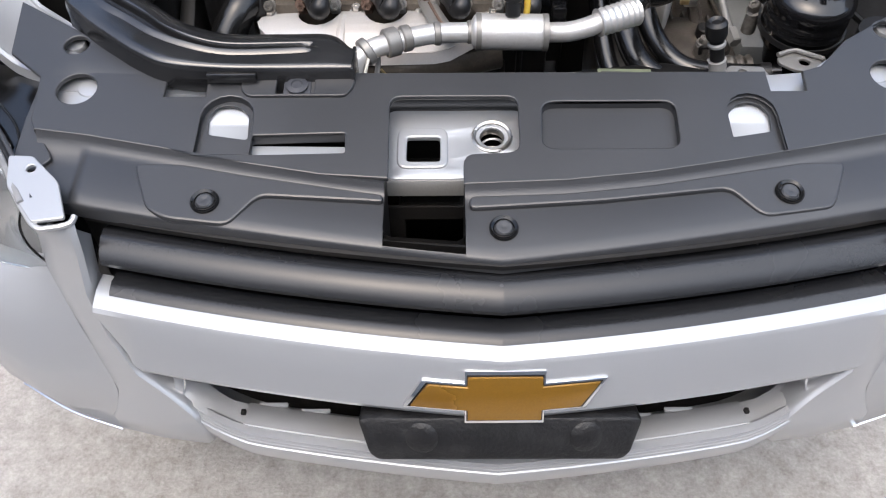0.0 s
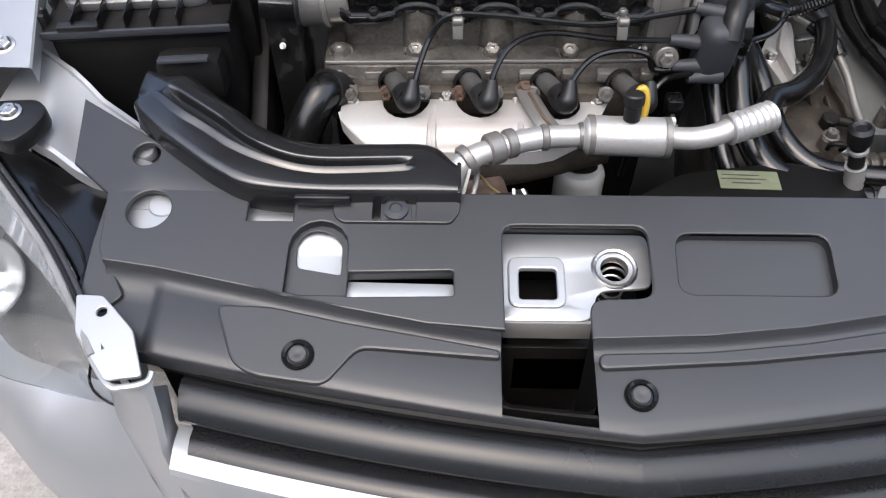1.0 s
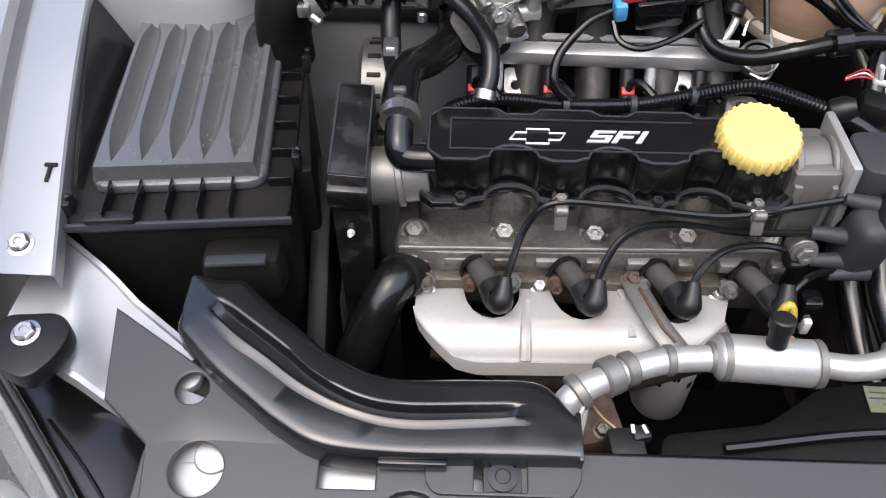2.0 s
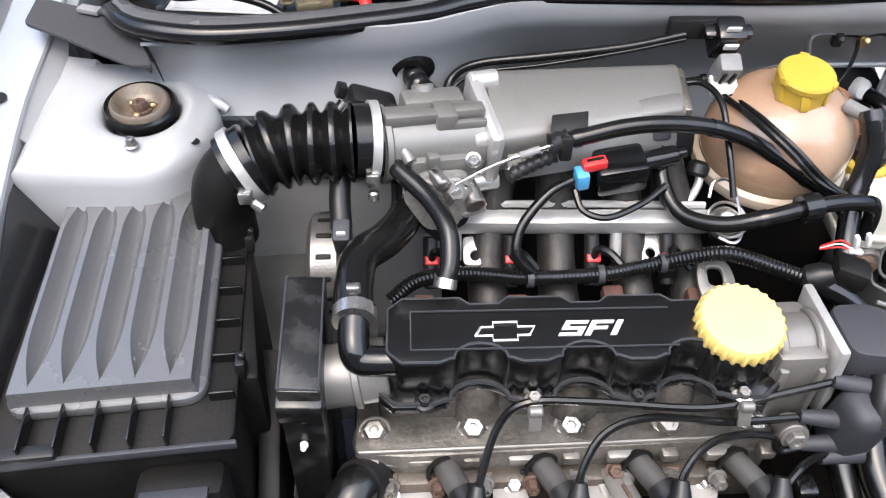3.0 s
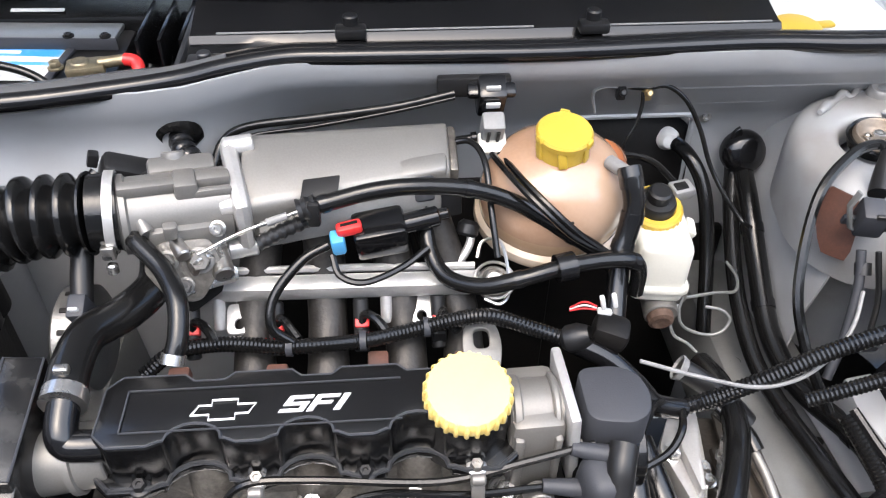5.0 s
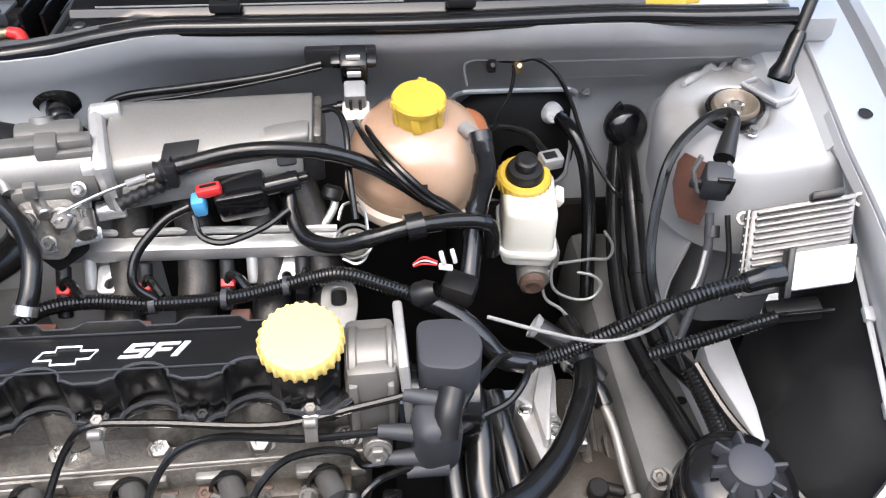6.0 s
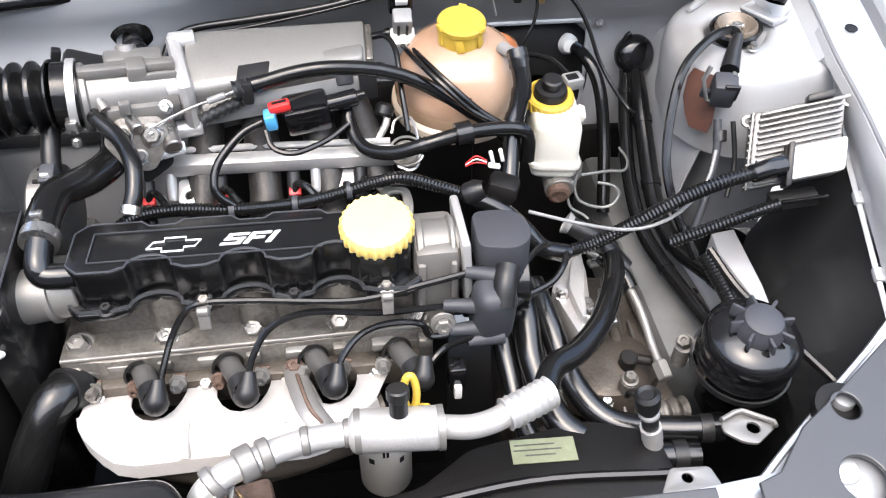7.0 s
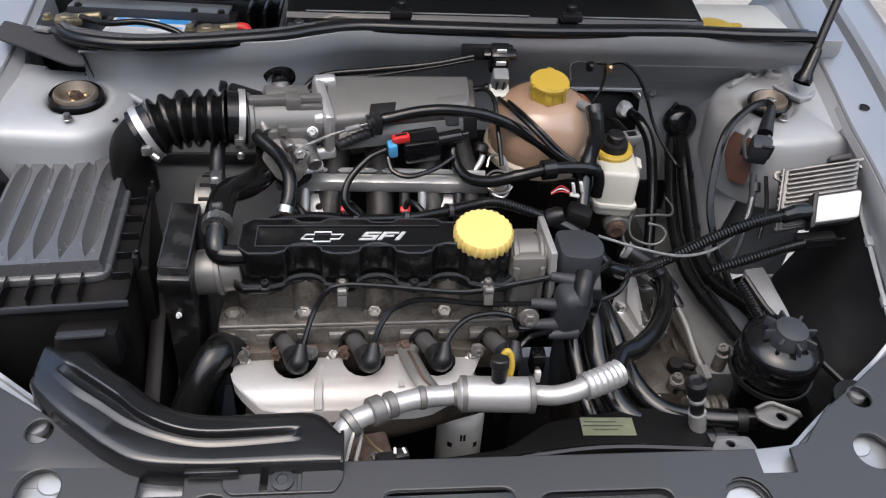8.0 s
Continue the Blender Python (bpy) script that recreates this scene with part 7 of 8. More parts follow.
def duct_shell():
    """Front edge, bead, groove and falling rear edge, station by station along the duct."""
    f = [(-0.451, 0.738), (-0.4195, 0.707), (-0.3906, 0.6846), (-0.363, 0.665), (-0.328, 0.6486), (-0.272, 0.6463), (-0.213, 0.648), (-0.167, 0.6485), (-0.1405, 0.6490)]
    s = [(-0.4336, 0.757), (-0.404, 0.7323), (-0.376, 0.7137), (-0.346, 0.6934), (-0.3105, 0.678), (-0.270, 0.6722), (-0.210, 0.6760), (-0.172, 0.6780), (-0.1393, 0.6660)]
    g = [(-0.427, 0.770), (-0.395, 0.748), (-0.364, 0.7262), (-0.339, 0.7065), (-0.3054, 0.6904), (-0.270, 0.6868), (-0.211, 0.690), (-0.171, 0.690), (-0.1392, 0.6744)]
    b = [(-0.408, 0.795), (-0.380, 0.7685), (-0.3535, 0.7485), (-0.331, 0.7318), (-0.3025, 0.7192), (-0.271, 0.7164), (-0.213, 0.7190), (-0.165, 0.7165), (-0.1425, 0.6892)]
    z = [0.790, 0.787, 0.783, 0.779, 0.775, 0.770, 0.768, 0.768, 0.767]
    fp, sp, gp, bp = [smooth_path([(x, y, h) for (x, y), h in zip(q, z)], 6) for q in (f, s, g, b)]
    rows = []
    n = len(fp)
    for i in range(n):
        t = i / (n - 1)
        fade = smoothstep(0.02, 0.05, t) * (1 - smoothstep(0.80, 0.83, t))
        rise = smoothstep(0.0, 0.04, t) * (1 - smoothstep(0.82, 0.86, t))
        row = []
        for a, c, k, dz in ((fp, fp, 0, -0.034), (fp, fp, 0, -0.009), (fp, sp, 0.025, -0.0048), (fp, sp, 0.06, -0.0026), (fp, sp, 0.14, -0.0010), (fp, sp, 0.30, -0.0003), (fp, sp, 0.80, 0.0)):
            v = a[i].lerp(c[i], k)
            row.append((v.x, v.y, v.z + dz))
        for k, dz in ((-0.42, -0.0002), (-0.22, 0.0022), (0.0, 0.0030), (0.14, 0.0015), (0.26, -0.0075), (0.82, -0.0085), (0.97, -0.001)):
            v = sp[i].lerp(gp[i], k)
            row.append((v.x, v.y, v.z + (dz * fade if dz < 0 else dz * rise)))
        for k, dz in ((0.03, 0.0), (0.10, 0.0), (0.25, -0.0005), (0.45, -0.0016), (0.65, -0.0034), (0.82, -0.0060), (0.93, -0.0095), (0.985, -0.0150), (1.0, -0.022), (1.0, -0.050)):
            v = gp[i].lerp(bp[i], k)
            row.append((v.x, v.y, v.z + dz))
        rows.append(row)
    corner = Vector((-0.4515, 0.793, 0.790))
    first, last = Vector(rows[0][0]), Vector(rows[0][-1])
    end = []
    m = len(rows[0])
    for k, q in enumerate(rows[0]):
        u = k / (m - 1)
        v = first.lerp(corner, u / 0.55) if u < 0.55 else corner.lerp(last, (u - 0.55) / 0.45)
        end.append((v.x, v.y, 0.790 - 0.004 - 0.018 * max(0, u - 0.55) / 0.45 if 0 < k < m - 1 else q[2]))
    wall = [(x - 0.002, y + 0.001, min(h, 0.766)) for x, y, h in end]
    return loft([wall, end] + rows)


part("duct_body", duct_shell(), DUCT, duct, sharp=40)
part("duct_end", box((-0.1395, 0.668, 0.744), (0.004, 0.040, 0.042), 0.0015), DUCT, duct)
part("duct_tab", box((-0.262, 0.6445, 0.757), (0.05, 0.004, 0.010), 0.001), DUCT, duct)

# ---- air-conditioning line ----
ac = thing("air_conditioning_line", (0.03, 0.76, 0.72), "bright aluminium air-conditioning pipe with a muffler and black hose", "pipe")
part("pipe", tube([(-0.150, 0.705, 0.70), (-0.142, 0.718, 0.724), (-0.125, 0.730, 0.732), (-0.10, 0.742, 0.732)], 0.0115, 16, 6), BRIGHT, ac)
for p0, p1, r in (((-0.136, 0.724, 0.729), (-0.128, 0.729, 0.732), 0.016), ((-0.112, 0.737, 0.733), (-0.098, 0.744, 0.733), 0.0165), ((-0.094, 0.746, 0.733), (-0.084, 0.750, 0.733), 0.015), ((-0.058, 0.758, 0.732), (-0.050, 0.759, 0.732), 0.0135), ((-0.020, 0.764, 0.730), (-0.008, 0.764, 0.730), 0.0135)):
    part("pipe_nut", rod(p0, p1, r, 16), CAST, ac)
part("pipe", tube([(-0.10, 0.742, 0.733), (-0.075, 0.752, 0.733), (-0.05, 0.759, 0.732), (-0.008, 0.764, 0.730)], 0.0115, 16, 6), BRIGHT, ac)
part("muffler", lathe([(0.011, -0.004), (0.018, 0.0), (0.0202, 0.004), (0.0202, 0.076), (0.018, 0.081), (0.011, 0.085)], along((-0.012, 0.765, 0.730), (0.073, 0.758, 0.733)), 32), BRIGHT, ac)
for t in (0.06, 0.94):
    q = Vector((-0.012, 0.765, 0.730)).lerp(Vector((0.073, 0.758, 0.733)), t)
    part("muffler_band", tube([q - Vector((0.003, 0, 0)), q + Vector((0.003, 0, 0))], 0.0208, 28, 2), CAST, ac)
part("service_port", join(rod((0.031, 0.764, 0.75), (0.031, 0.769, 0.768), 0.0085, 16), rod((0.031, 0.769, 0.766), (0.031, 0.772, 0.778), 0.0105, 16)), MATTE, ac, "black service port cap")
part("pipe", tube([(0.073, 0.758, 0.733), (0.095, 0.752, 0.738), (0.115, 0.752, 0.744), (0.130, 0.757, 0.748)], 0.0112, 16, 6), BRIGHT, ac)
part("crimp", tube([(0.126, 0.755, 0.747), (0.148, 0.763, 0.749), (0.170, 0.774, 0.749)], 0.0160, 22, 8, ribs=0.0016, pitch=0.0065), BRIGHT, ac, "ribbed aluminium crimp")
part("hose", tube([(0.165, 0.772, 0.749), (0.182, 0.804, 0.746), (0.212, 0.827, 0.738), (0.244, 0.864, 0.730), (0.271, 0.912, 0.722), (0.291, 0.964, 0.715), (0.296, 1.015, 0.708), (0.295, 1.062, 0.690)], 0.0125, 16, 8), RUBBER, ac)

for k, pts in enumerate(([(-0.132, 0.728, 0.742), (-0.139, 0.716, 0.735), (-0.143, 0.700, 0.715), (-0.147, 0.690, 0.69)], [(-0.122, 0.730, 0.742), (-0.127, 0.717, 0.736), (-0.134, 0.702, 0.715), (-0.140, 0.690, 0.69)])):
    tie = single("cable_tie", tube(pts, 0.0018, 6, 6), MILK, "cream plastic cable tie hanging from the pipe fitting", "cable tie", "cable ties on the pipe")
mount = thing("engine_mount", (-0.105, 0.70, 0.62), "grimy brown compressor bracket below the pipe fitting", "bracket")
part("mount_block", box((-0.112, 0.735, 0.655), (0.05, 0.05, 0.04), 0.006, (0, 0, 12)), RUST, mount)
part("mount_bolt", hex_bolt((-0.105, 0.722, 0.676), (0, -0.3, 1), 0.006, 0.008), DIRTY, mount)
# oil filter, dipstick
filt = thing("oil_filter", (0.0, 0.80, 0.50), "white spin-on oil filter canister with small black print", "oil filter")
part("canister", lathe([(0, -0.125), (0.030, -0.124), (0.033, -0.118), (0.033, -0.012), (0.0305, -0.004), (0.027, -0.001), (0.026, 0.0), (0, 0.0)], pose(0.018, 0.907, 0.548), 40), WHITE, filt)
part("mount_neck", rod((0.018, 0.907, 0.546), (0.018, 0.92, 0.58), 0.022, 24), DEEP, filt)
for a, z, w, h in ((-31, 0.504, 0.007, 0.009), (35, 0.501, 0.006, 0.009), (-4, 0.522, 0.003, 0.012), (4, 0.522, 0.003, 0.012)):
    r = radians(a)
    part("filter_mark", box((0.018 + 0.0331 * math.sin(r), 0.907 - 0.0331 * math.cos(r), z), (w, 0.001, h), 0, (0, 0, a)), DEEP, filt)
fc = thing("fan_connector", (-0.085, 0.70, 0.69), "black fan connector with a bright earth strap beside the duct", "connector")
part("connector_body", join(box((-0.090, 0.698, 0.690), (0.030, 0.030, 0.022), 0.004, (0, 0, 6)), box((-0.078, 0.707, 0.697), (0.016, 0.014, 0.014), 0.003, (0, 0, 12))), MATTE, fc)
for dx in (-0.005, 0.005):
    part("pin", box((-0.080 + dx, 0.7085, 0.7045), (0.003, 0.008, 0.0015), 0.0004, (0, 0, 10 + dx * 2000)), PRINT, fc)
part("earth_strap", tube([(-0.122, 0.748, 0.712), (-0.121, 0.738, 0.708), (-0.123, 0.722, 0.700), (-0.128, 0.705, 0.690)], 0.0030, 8, 6, flat=0.6), CAST, fc, "bright earth strap")
part("tie_wire", tube([(-0.118, 0.735, 0.700), (-0.108, 0.722, 0.697), (-0.098, 0.713, 0.696)], 0.0018, 6, 5), BRASS, fc)
dip = thing("dipstick", (0.06, 0.80, 0.73), "yellow looped plastic dipstick handle", "dipstick")
part("loop", tube([(0.0430 + 0.0060 * math.cos(a), 0.787 + 0.005 * math.sin(a), 0.750 + 0.0185 * math.sin(a)) for a in [2 * math.pi * k / 24 for k in range(25)]], 0.0038, 10, 1), YELLOW, dip)
part("stem", tube([(0.043, 0.782, 0.733), (0.044, 0.790, 0.705), (0.048, 0.82, 0.62)], 0.0042, 8, 6), DEEP, dip)
part("stop", box((0.052, 0.787, 0.722), (0.020, 0.012, 0.011), 0.003, (0, 12, 0)), YELLOW, dip)

# ---- radiator and fan shroud ----
rad = thing("radiator", (0.1, 0.70, 0.4), "black radiator with a fan shroud and a pale sticker", "radiator")
part("core", box((0.0, 0.665, 0.50), (0.72, 0.035, 0.34), 0.004), DEEP, rad)
part("top_tank", tube([(-0.33, 0.672, 0.693), (0.0, 0.672, 0.695), (0.33, 0.672, 0.693)], 0.018, 12, 6, flat=0.7), MATTE, rad)
part("shroud", prism(rounded([(-0.06, 0.69), (0.30, 0.69), (0.29, 0.780), (0.22, 0.800), (0.10, 0.780), (0.045, 0.742), (-0.05, 0.728)], 0.012), 0.50, 0.665, 0.008), DEEP, rad)
part("shroud_rib", tube([(0.0, 0.712, 0.669), (0.15, 0.732, 0.669), (0.29, 0.725, 0.669)], 0.005, 8, 6), GLOSS, rad)
part("sticker", box((0.171, 0.766, 0.6665), (0.064, 0.027, 0.001), 0, (0, 0, -2)), STICKER, rad, "pale green sticker with unreadable print")
for k, l in enumerate((0.040, 0.048, 0.030)):
    part("print_bar", box((0.163 + 0.002 * k, 0.773 - 0.006 * k, 0.6672), (l, 0.0014, 0.0006), 0, (0, 0, -2)), SLEEVE, rad)
tab = [(0.340, 0.756), (0.356, 0.763), (0.364, 0.764), (0.390, 0.748), (0.389, 0.743), (0.367, 0.728), (0.353, 0.732), (0.339, 0.745)]
part("front_tab", sheet([rounded(tab, 0.004), circle(0.369, 0.746, 0.0065, 16)], 0.004, lambda x, y: 0.700, 0.001), CAST, rad, "bright pressed steel bracket")
part("tab_lip", tube([(x, y, 0.703) for x, y in tab[:5]], 0.0028, 8, 1, smooth=False), CAST, rad)
part("front_tab", sheet([rounded([(0.245, 0.668), (0.30, 0.668), (0.295, 0.69), (0.26, 0.692)], 0.004), circle(0.272, 0.681, 0.005, 12)], 0.003, lambda x, y: 0.735, 0.0008), CAST, rad)

# ---- alternator ----
alt = thing("alternator", (-0.32, 1.05, 0.74), "cast aluminium alternator with cooling slots", "alternator")
part("housing", lathe([(0, -0.018), (0.042, -0.017), (0.050, -0.012), (0.050, 0.012), (0.042, 0.018), (0, 0.019)], along((-0.322, 1.062, 0.775), (-0.22, 1.062, 0.775)), 36), ECUMET, alt)
for k in range(10):
    a = radians(-20 + 24 * k)
    part("slot", box((-0.322, 1.062 - 0.049 * math.cos(a), 0.775 + 0.049 * math.sin(a)), (0.014, 0.005, 0.005), 0.001, (-math.degrees(a), 0, 0)), DEEP, alt)


# ---- battery ----
bat = thing("battery", (-0.44, 1.34, 0.75), "black car battery with a blue label behind the bulkhead", "battery")
part("case", box((-0.435, 1.345, 0.845), (0.245, 0.165, 0.15), 0.006), MATTE, bat)
part("label", box((-0.437, 1.336, 0.9215), (0.116, 0.078, 0.0015), 0.0003, (0, 0, -6)), WHITE, bat, "blue and white printed label")
for l, w, dx, dy, m in ((0.108, 0.016, 0.002, 0.020, LABELBLUE), (0.104, 0.006, 0.0, -0.004, LABELBLUE), (0.050, 0.006, -0.014, 0.021, PRINT), (0.100, 0.024, 0.0, -0.024, PALEPRINT), (0.03, 0.004, 0.02, -0.020, PRINT)):
    part("print_bar", box((-0.437 + dx + 0.105 * dy, 1.336 + dy, 0.9226 + (0.0006 if m in (PRINT,) else 0)), (l, w, 0.0006), 0, (0, 0, -6)), m, bat)
for dx in (-0.0625, 0.0625):
    part("label_frame", box((-0.437 + dx, 1.336 - 0.105 * dx, 0.9225), (0.009, 0.080, 0.004), 0.001, (0, 0, -6)), GREY, bat)
part("hold_down_plate", box((-0.440, 1.383, 0.933), (0.240, 0.040, 0.006), 0.002, (0, 0, -4)), RAIL, bat, "grey hold-down plate")
part("hold_down_plate", box((-0.440, 1.364, 0.929), (0.242, 0.003, 0.014), 0.001, (0, 0, -4)), GREY, bat)
for x in (-0.372, -0.332, -0.545):
    part("plate_screw", hex_bolt((x, 1.368 - 0.07 * (x + 0.44), 0.936), (0, 0, 1), 0.0045, 0.004), DEEP, bat)
# Added black sheet holds the shade between battery and inner wing.
part("wall_shade_sheet", box((-0.566, 1.345, 0.83), (0.006, 0.20, 0.19), 0.002), DEEP, bat)
for x, y in ((-0.345, 1.303), (-0.552, 1.333)):
    part("terminal", join(rod((x, y, 0.915), (x, y, 0.938), 0.010, 18), box((x + 0.005, y, 0.930), (0.040, 0.026, 0.012), 0.004, (0, 0, 10)), hex_bolt((x - 0.022, y - 0.008, 0.934), (0, 0, 1), 0.006, 0.008), rod((x + 0.018, y, 0.934), (x + 0.05, y + 0.004, 0.936), 0.006, 12)), TARNISH, bat, "tarnished brass terminal clamp")
part("positive_cable", tube([(-0.300, 1.307, 0.936), (-0.288, 1.304, 0.934), (-0.284, 1.293, 0.925), (-0.286, 1.285, 0.905)], 0.0068, 12, 6), RED, bat, "red cable")
part("black_cable", tube([(-0.528, 1.33, 0.936), (-0.48, 1.285, 0.945), (-0.43, 1.275, 0.952), (-0.385, 1.268, 0.944), (-0.35, 1.255, 0.925)], 0.0045, 10, 8), RUBBER, bat)
part("tray", box((-0.41, 1.34, 0.755), (0.36, 0.22, 0.02), 0.004), TRIM, bat)
part("tray_side", box((-0.232, 1.33, 0.86), (0.006, 0.17, 0.20), 0.002), TRIM, bat)
part("tray_back", box((-0.41, 1.45, 0.86), (0.36, 0.006, 0.22), 0.002), TRIM, bat)

# ---- washer tank at the cowl's far corner ----
wash = thing("washer_tank", (0.47, 1.36, 0.80), "white plastic washer tank with a yellow flip cap", "washer tank")
part("tank_body", box((0.482, 1.362, 0.917), (0.18, 0.16, 0.055), 0.016, (3, 0, 2), 0.95), MILK, wash)
wc = part("flip_cap", lathe([(0.020, 0.0), (0.0265, 0.001), (0.0265, 0.008), (0.022, 0.010), (0, 0.0105)], pose(0.424, 1.308, 0.947, 6, 0, 0), 32), YELLOW, wash, "yellow flip cap")
part("cap_tab", box((0.456, 1.314, 0.953), (0.026, 0.012, 0.005), 0.002, (0, 0, 8)), YELLOW, wc)

# ---- connectors, harness and hoses ----
cn = thing("bulkhead_connector", (0.073, 1.20, 0.93), "black and white plug bracketed to the bulkhead", "connector")
part("bracket", join(box((0.060, 1.232, 0.936), (0.075, 0.012, 0.022), 0.003), box((0.075, 1.225, 0.938), (0.04, 0.03, 0.012), 0.003)), MATTE, cn)
part("plug_body", box((0.074, 1.207, 0.938), (0.028, 0.026, 0.040), 0.004, (30, 0, 0)), GLOSS, cn)
for dz in (0.010, -0.006):
    part("plug_window", box((0.074, 1.1925 + 0.25 * (dz - 0.01), 0.944 + dz), (0.014, 0.003, 0.008), 0.001, (30, 0, 0)), WHITE, cn)
part("plug_wing", box((0.074, 1.205, 0.945), (0.048, 0.014, 0.010), 0.003, (30, 0, 0)), GLOSS, cn)
part("lower_plug", box((0.074, 1.186, 0.914), (0.022, 0.020, 0.034), 0.003, (30, 0, 0)), TAPE, cn, "clear plastic plug body")
for dx in (-0.0048, 0.0048):
    part("plug_groove", box((0.074 + dx, 1.1768, 0.9085), (0.0032, 0.003, 0.022), 0.0006, (30, 0, 0)), DEEP, cn)
part("plug_rim", box((0.074, 1.181, 0.899), (0.028, 0.022, 0.008), 0.002, (30, 0, 0)), MILK, cn, "cream plug rim")
for dx in (-0.004, 0.004):
    part("plug_cable", tube([(0.074 + dx, 1.180, 0.896), (0.078 + dx, 1.168, 0.894), (0.090 + dx, 1.12, 0.900), (0.115 + dx, 1.085, 0.888), (0.145 + dx, 1.075, 0.862), (0.175, 1.070, 0.845)], 0.0033, 8, 8), RUBBER, cn)


def run(name, label, pts, r, material=RUBBER, category="hose", ribs=0.0, pitch=0.0065, sides=12, bands=(), band_material=None, group=""):
    band_material = band_material or GLOSS
    t = thing(name, pts[0], label, category, group)
    part("sleeve" if ribs else "hose_body", tube(pts, r, sides, 8, ribs, pitch), material, t)
    line = smooth_path(pts, 8)
    for f in bands:
        k = int(f * (len(line) - 2))
        a, b = line[k], line[k] + (line[k + 1] - line[k]).normalized() * r * 0.9
        part("tape_band", tube([a, b], r * 1.10, 14, 2, smooth=False), band_material, t)
    return t


run("cable_sleeve", "thick black cable sleeve arching over the plenum", [(-0.105, 1.092, 0.896), (-0.085, 1.094, 0.900), (-0.045, 1.098, 0.908), (-0.005, 1.100, 0.910), (0.045, 1.106, 0.900), (0.090, 1.108, 0.880), (0.130, 1.098, 0.856), (0.165, 1.085, 0.838), (0.185, 1.072, 0.822)], 0.0080, bands=(0.02, 0.1, 0.5, 0.8))
tc2 = thing("throttle_cable", (-0.15, 1.08, 0.88), "thin steel throttle cable with a grey ferrule", "cable")
part("wire", tube([(-0.200, 1.062, 0.872), (-0.16, 1.080, 0.882), (-0.105, 1.092, 0.895)], 0.0018, 8, 6), STEEL, tc2)
part("ferrule", tube([(-0.140, 1.085, 0.887), (-0.122, 1.089, 0.891)], 0.0038, 10, 3), TAPE, tc2)
part("grommet", tube([(-0.112, 1.091, 0.894), (-0.096, 1.094, 0.897)], 0.0115, 16, 4, ribs=0.002, pitch=0.006), MATTE, tc2)
run("throttle_rod", "corrugated rubber boot on the linkage", [(-0.150, 1.078, 0.868), (-0.128, 1.088, 0.874), (-0.106, 1.094, 0.880)], 0.0075, MATTE, "boot", 0.0015, 0.008)
run("heater_hose", "black rubber heater hose looping over the manifold", [(0.002, 1.142, 0.880), (0.004, 1.128, 0.862), (0.006, 1.098, 0.838), (0.020, 1.070, 0.826), (0.050, 1.048, 0.832), (0.085, 1.040, 0.846), (0.125, 1.046, 0.853), (0.165, 1.056, 0.850), (0.195, 1.062, 0.842), (0.204, 1.064, 0.826), (0.205, 1.064, 0.80)], 0.0080, bands=(0.5, 0.62, 0.8))
part("hose_socket", rod((0.001, 1.146, 0.888), (0.003, 1.134, 0.868), 0.0135, 16), GREY, bpy.data.objects["heater_hose"])
part("hose_collar", tube([(0.118, 1.045, 0.852), (0.135, 1.048, 0.853)], 0.0135, 16, 3), GLOSS, bpy.data.objects["heater_hose"])
run("tank_hose", "black taped hose running down beside the coolant tank", [(0.194, 1.118, 0.911), (0.196, 1.110, 0.901), (0.200, 1.100, 0.878), (0.195, 1.090, 0.855), (0.189, 1.080, 0.838), (0.184, 1.060, 0.811), (0.179, 1.035, 0.788)], 0.0105, GLOSS, bands=(0.04, 0.15, 0.4, 0.6))
run("evaporative_pipe", "thin black pipe along the bulkhead", [(-0.205, 1.20, 0.87), (-0.196, 1.222, 0.885), (-0.170, 1.225, 0.900), (-0.10, 1.222, 0.910), (-0.02, 1.222, 0.920), (0.040, 1.226, 0.931)], 0.0045)
run("thin_pipe", "thin black pipe along the bulkhead", [(-0.205, 1.196, 0.864), (-0.193, 1.215, 0.880), (-0.165, 1.218, 0.894), (-0.10, 1.216, 0.904), (-0.02, 1.218, 0.917), (0.040, 1.222, 0.928)], 0.0020, category="pipe")
gm = thing("bulkhead_grommet", (-0.242, 1.235, 0.88), "black rubber grommet with a corrugated pipe through the bulkhead", "grommet")
part("grommet_ring", lathe([(0.012, 0), (0.025, 0.0), (0.026, 0.006), (0.020, 0.012), (0.014, 0.014)], along((-0.240, 1.226, 0.898), (-0.232, 1.15, 0.875)), 28), RUBBER, gm)
part("grommet_pipe", tube([(-0.240, 1.232, 0.898), (-0.230, 1.200, 0.890), (-0.210, 1.178, 0.882), (-0.192, 1.165, 0.875)], 0.0125, 16, 6, ribs=0.0012, pitch=0.01), GLOSS, gm)
gm2 = thing("bulkhead_grommet", (0.42, 1.34, 0.77), "large black rubber grommet with the harness through it", "grommet")
part("grommet_ring", lathe([(0.027, -0.006), (0.0285, 0.003), (0.026, 0.010), (0.018, 0.016), (0.008, 0.018), (0, 0.018)], along((0.413, 1.322, 0.781), (0.409, 1.22, 0.831)), 28), GLOSS, gm2)
part("grommet_lip", tube([(0.391, 1.322, 0.787), (0.399, 1.325, 0.807), (0.405, 1.325, 0.813)], 0.004, 10, 4), RUBBER, gm2)
run("bulkhead_harness", "thick black taped harness running down from the bulkhead grommet", [(0.415, 1.33, 0.77), (0.412, 1.27, 0.742), (0.408, 1.20, 0.70), (0.402, 1.12, 0.665), (0.410, 1.05, 0.655), (0.432, 0.97, 0.67), (0.437, 0.90, 0.68), (0.43, 0.84, 0.68)], 0.0125, RUBBER, "harness", bands=(0.2, 0.38, 0.56, 0.72))
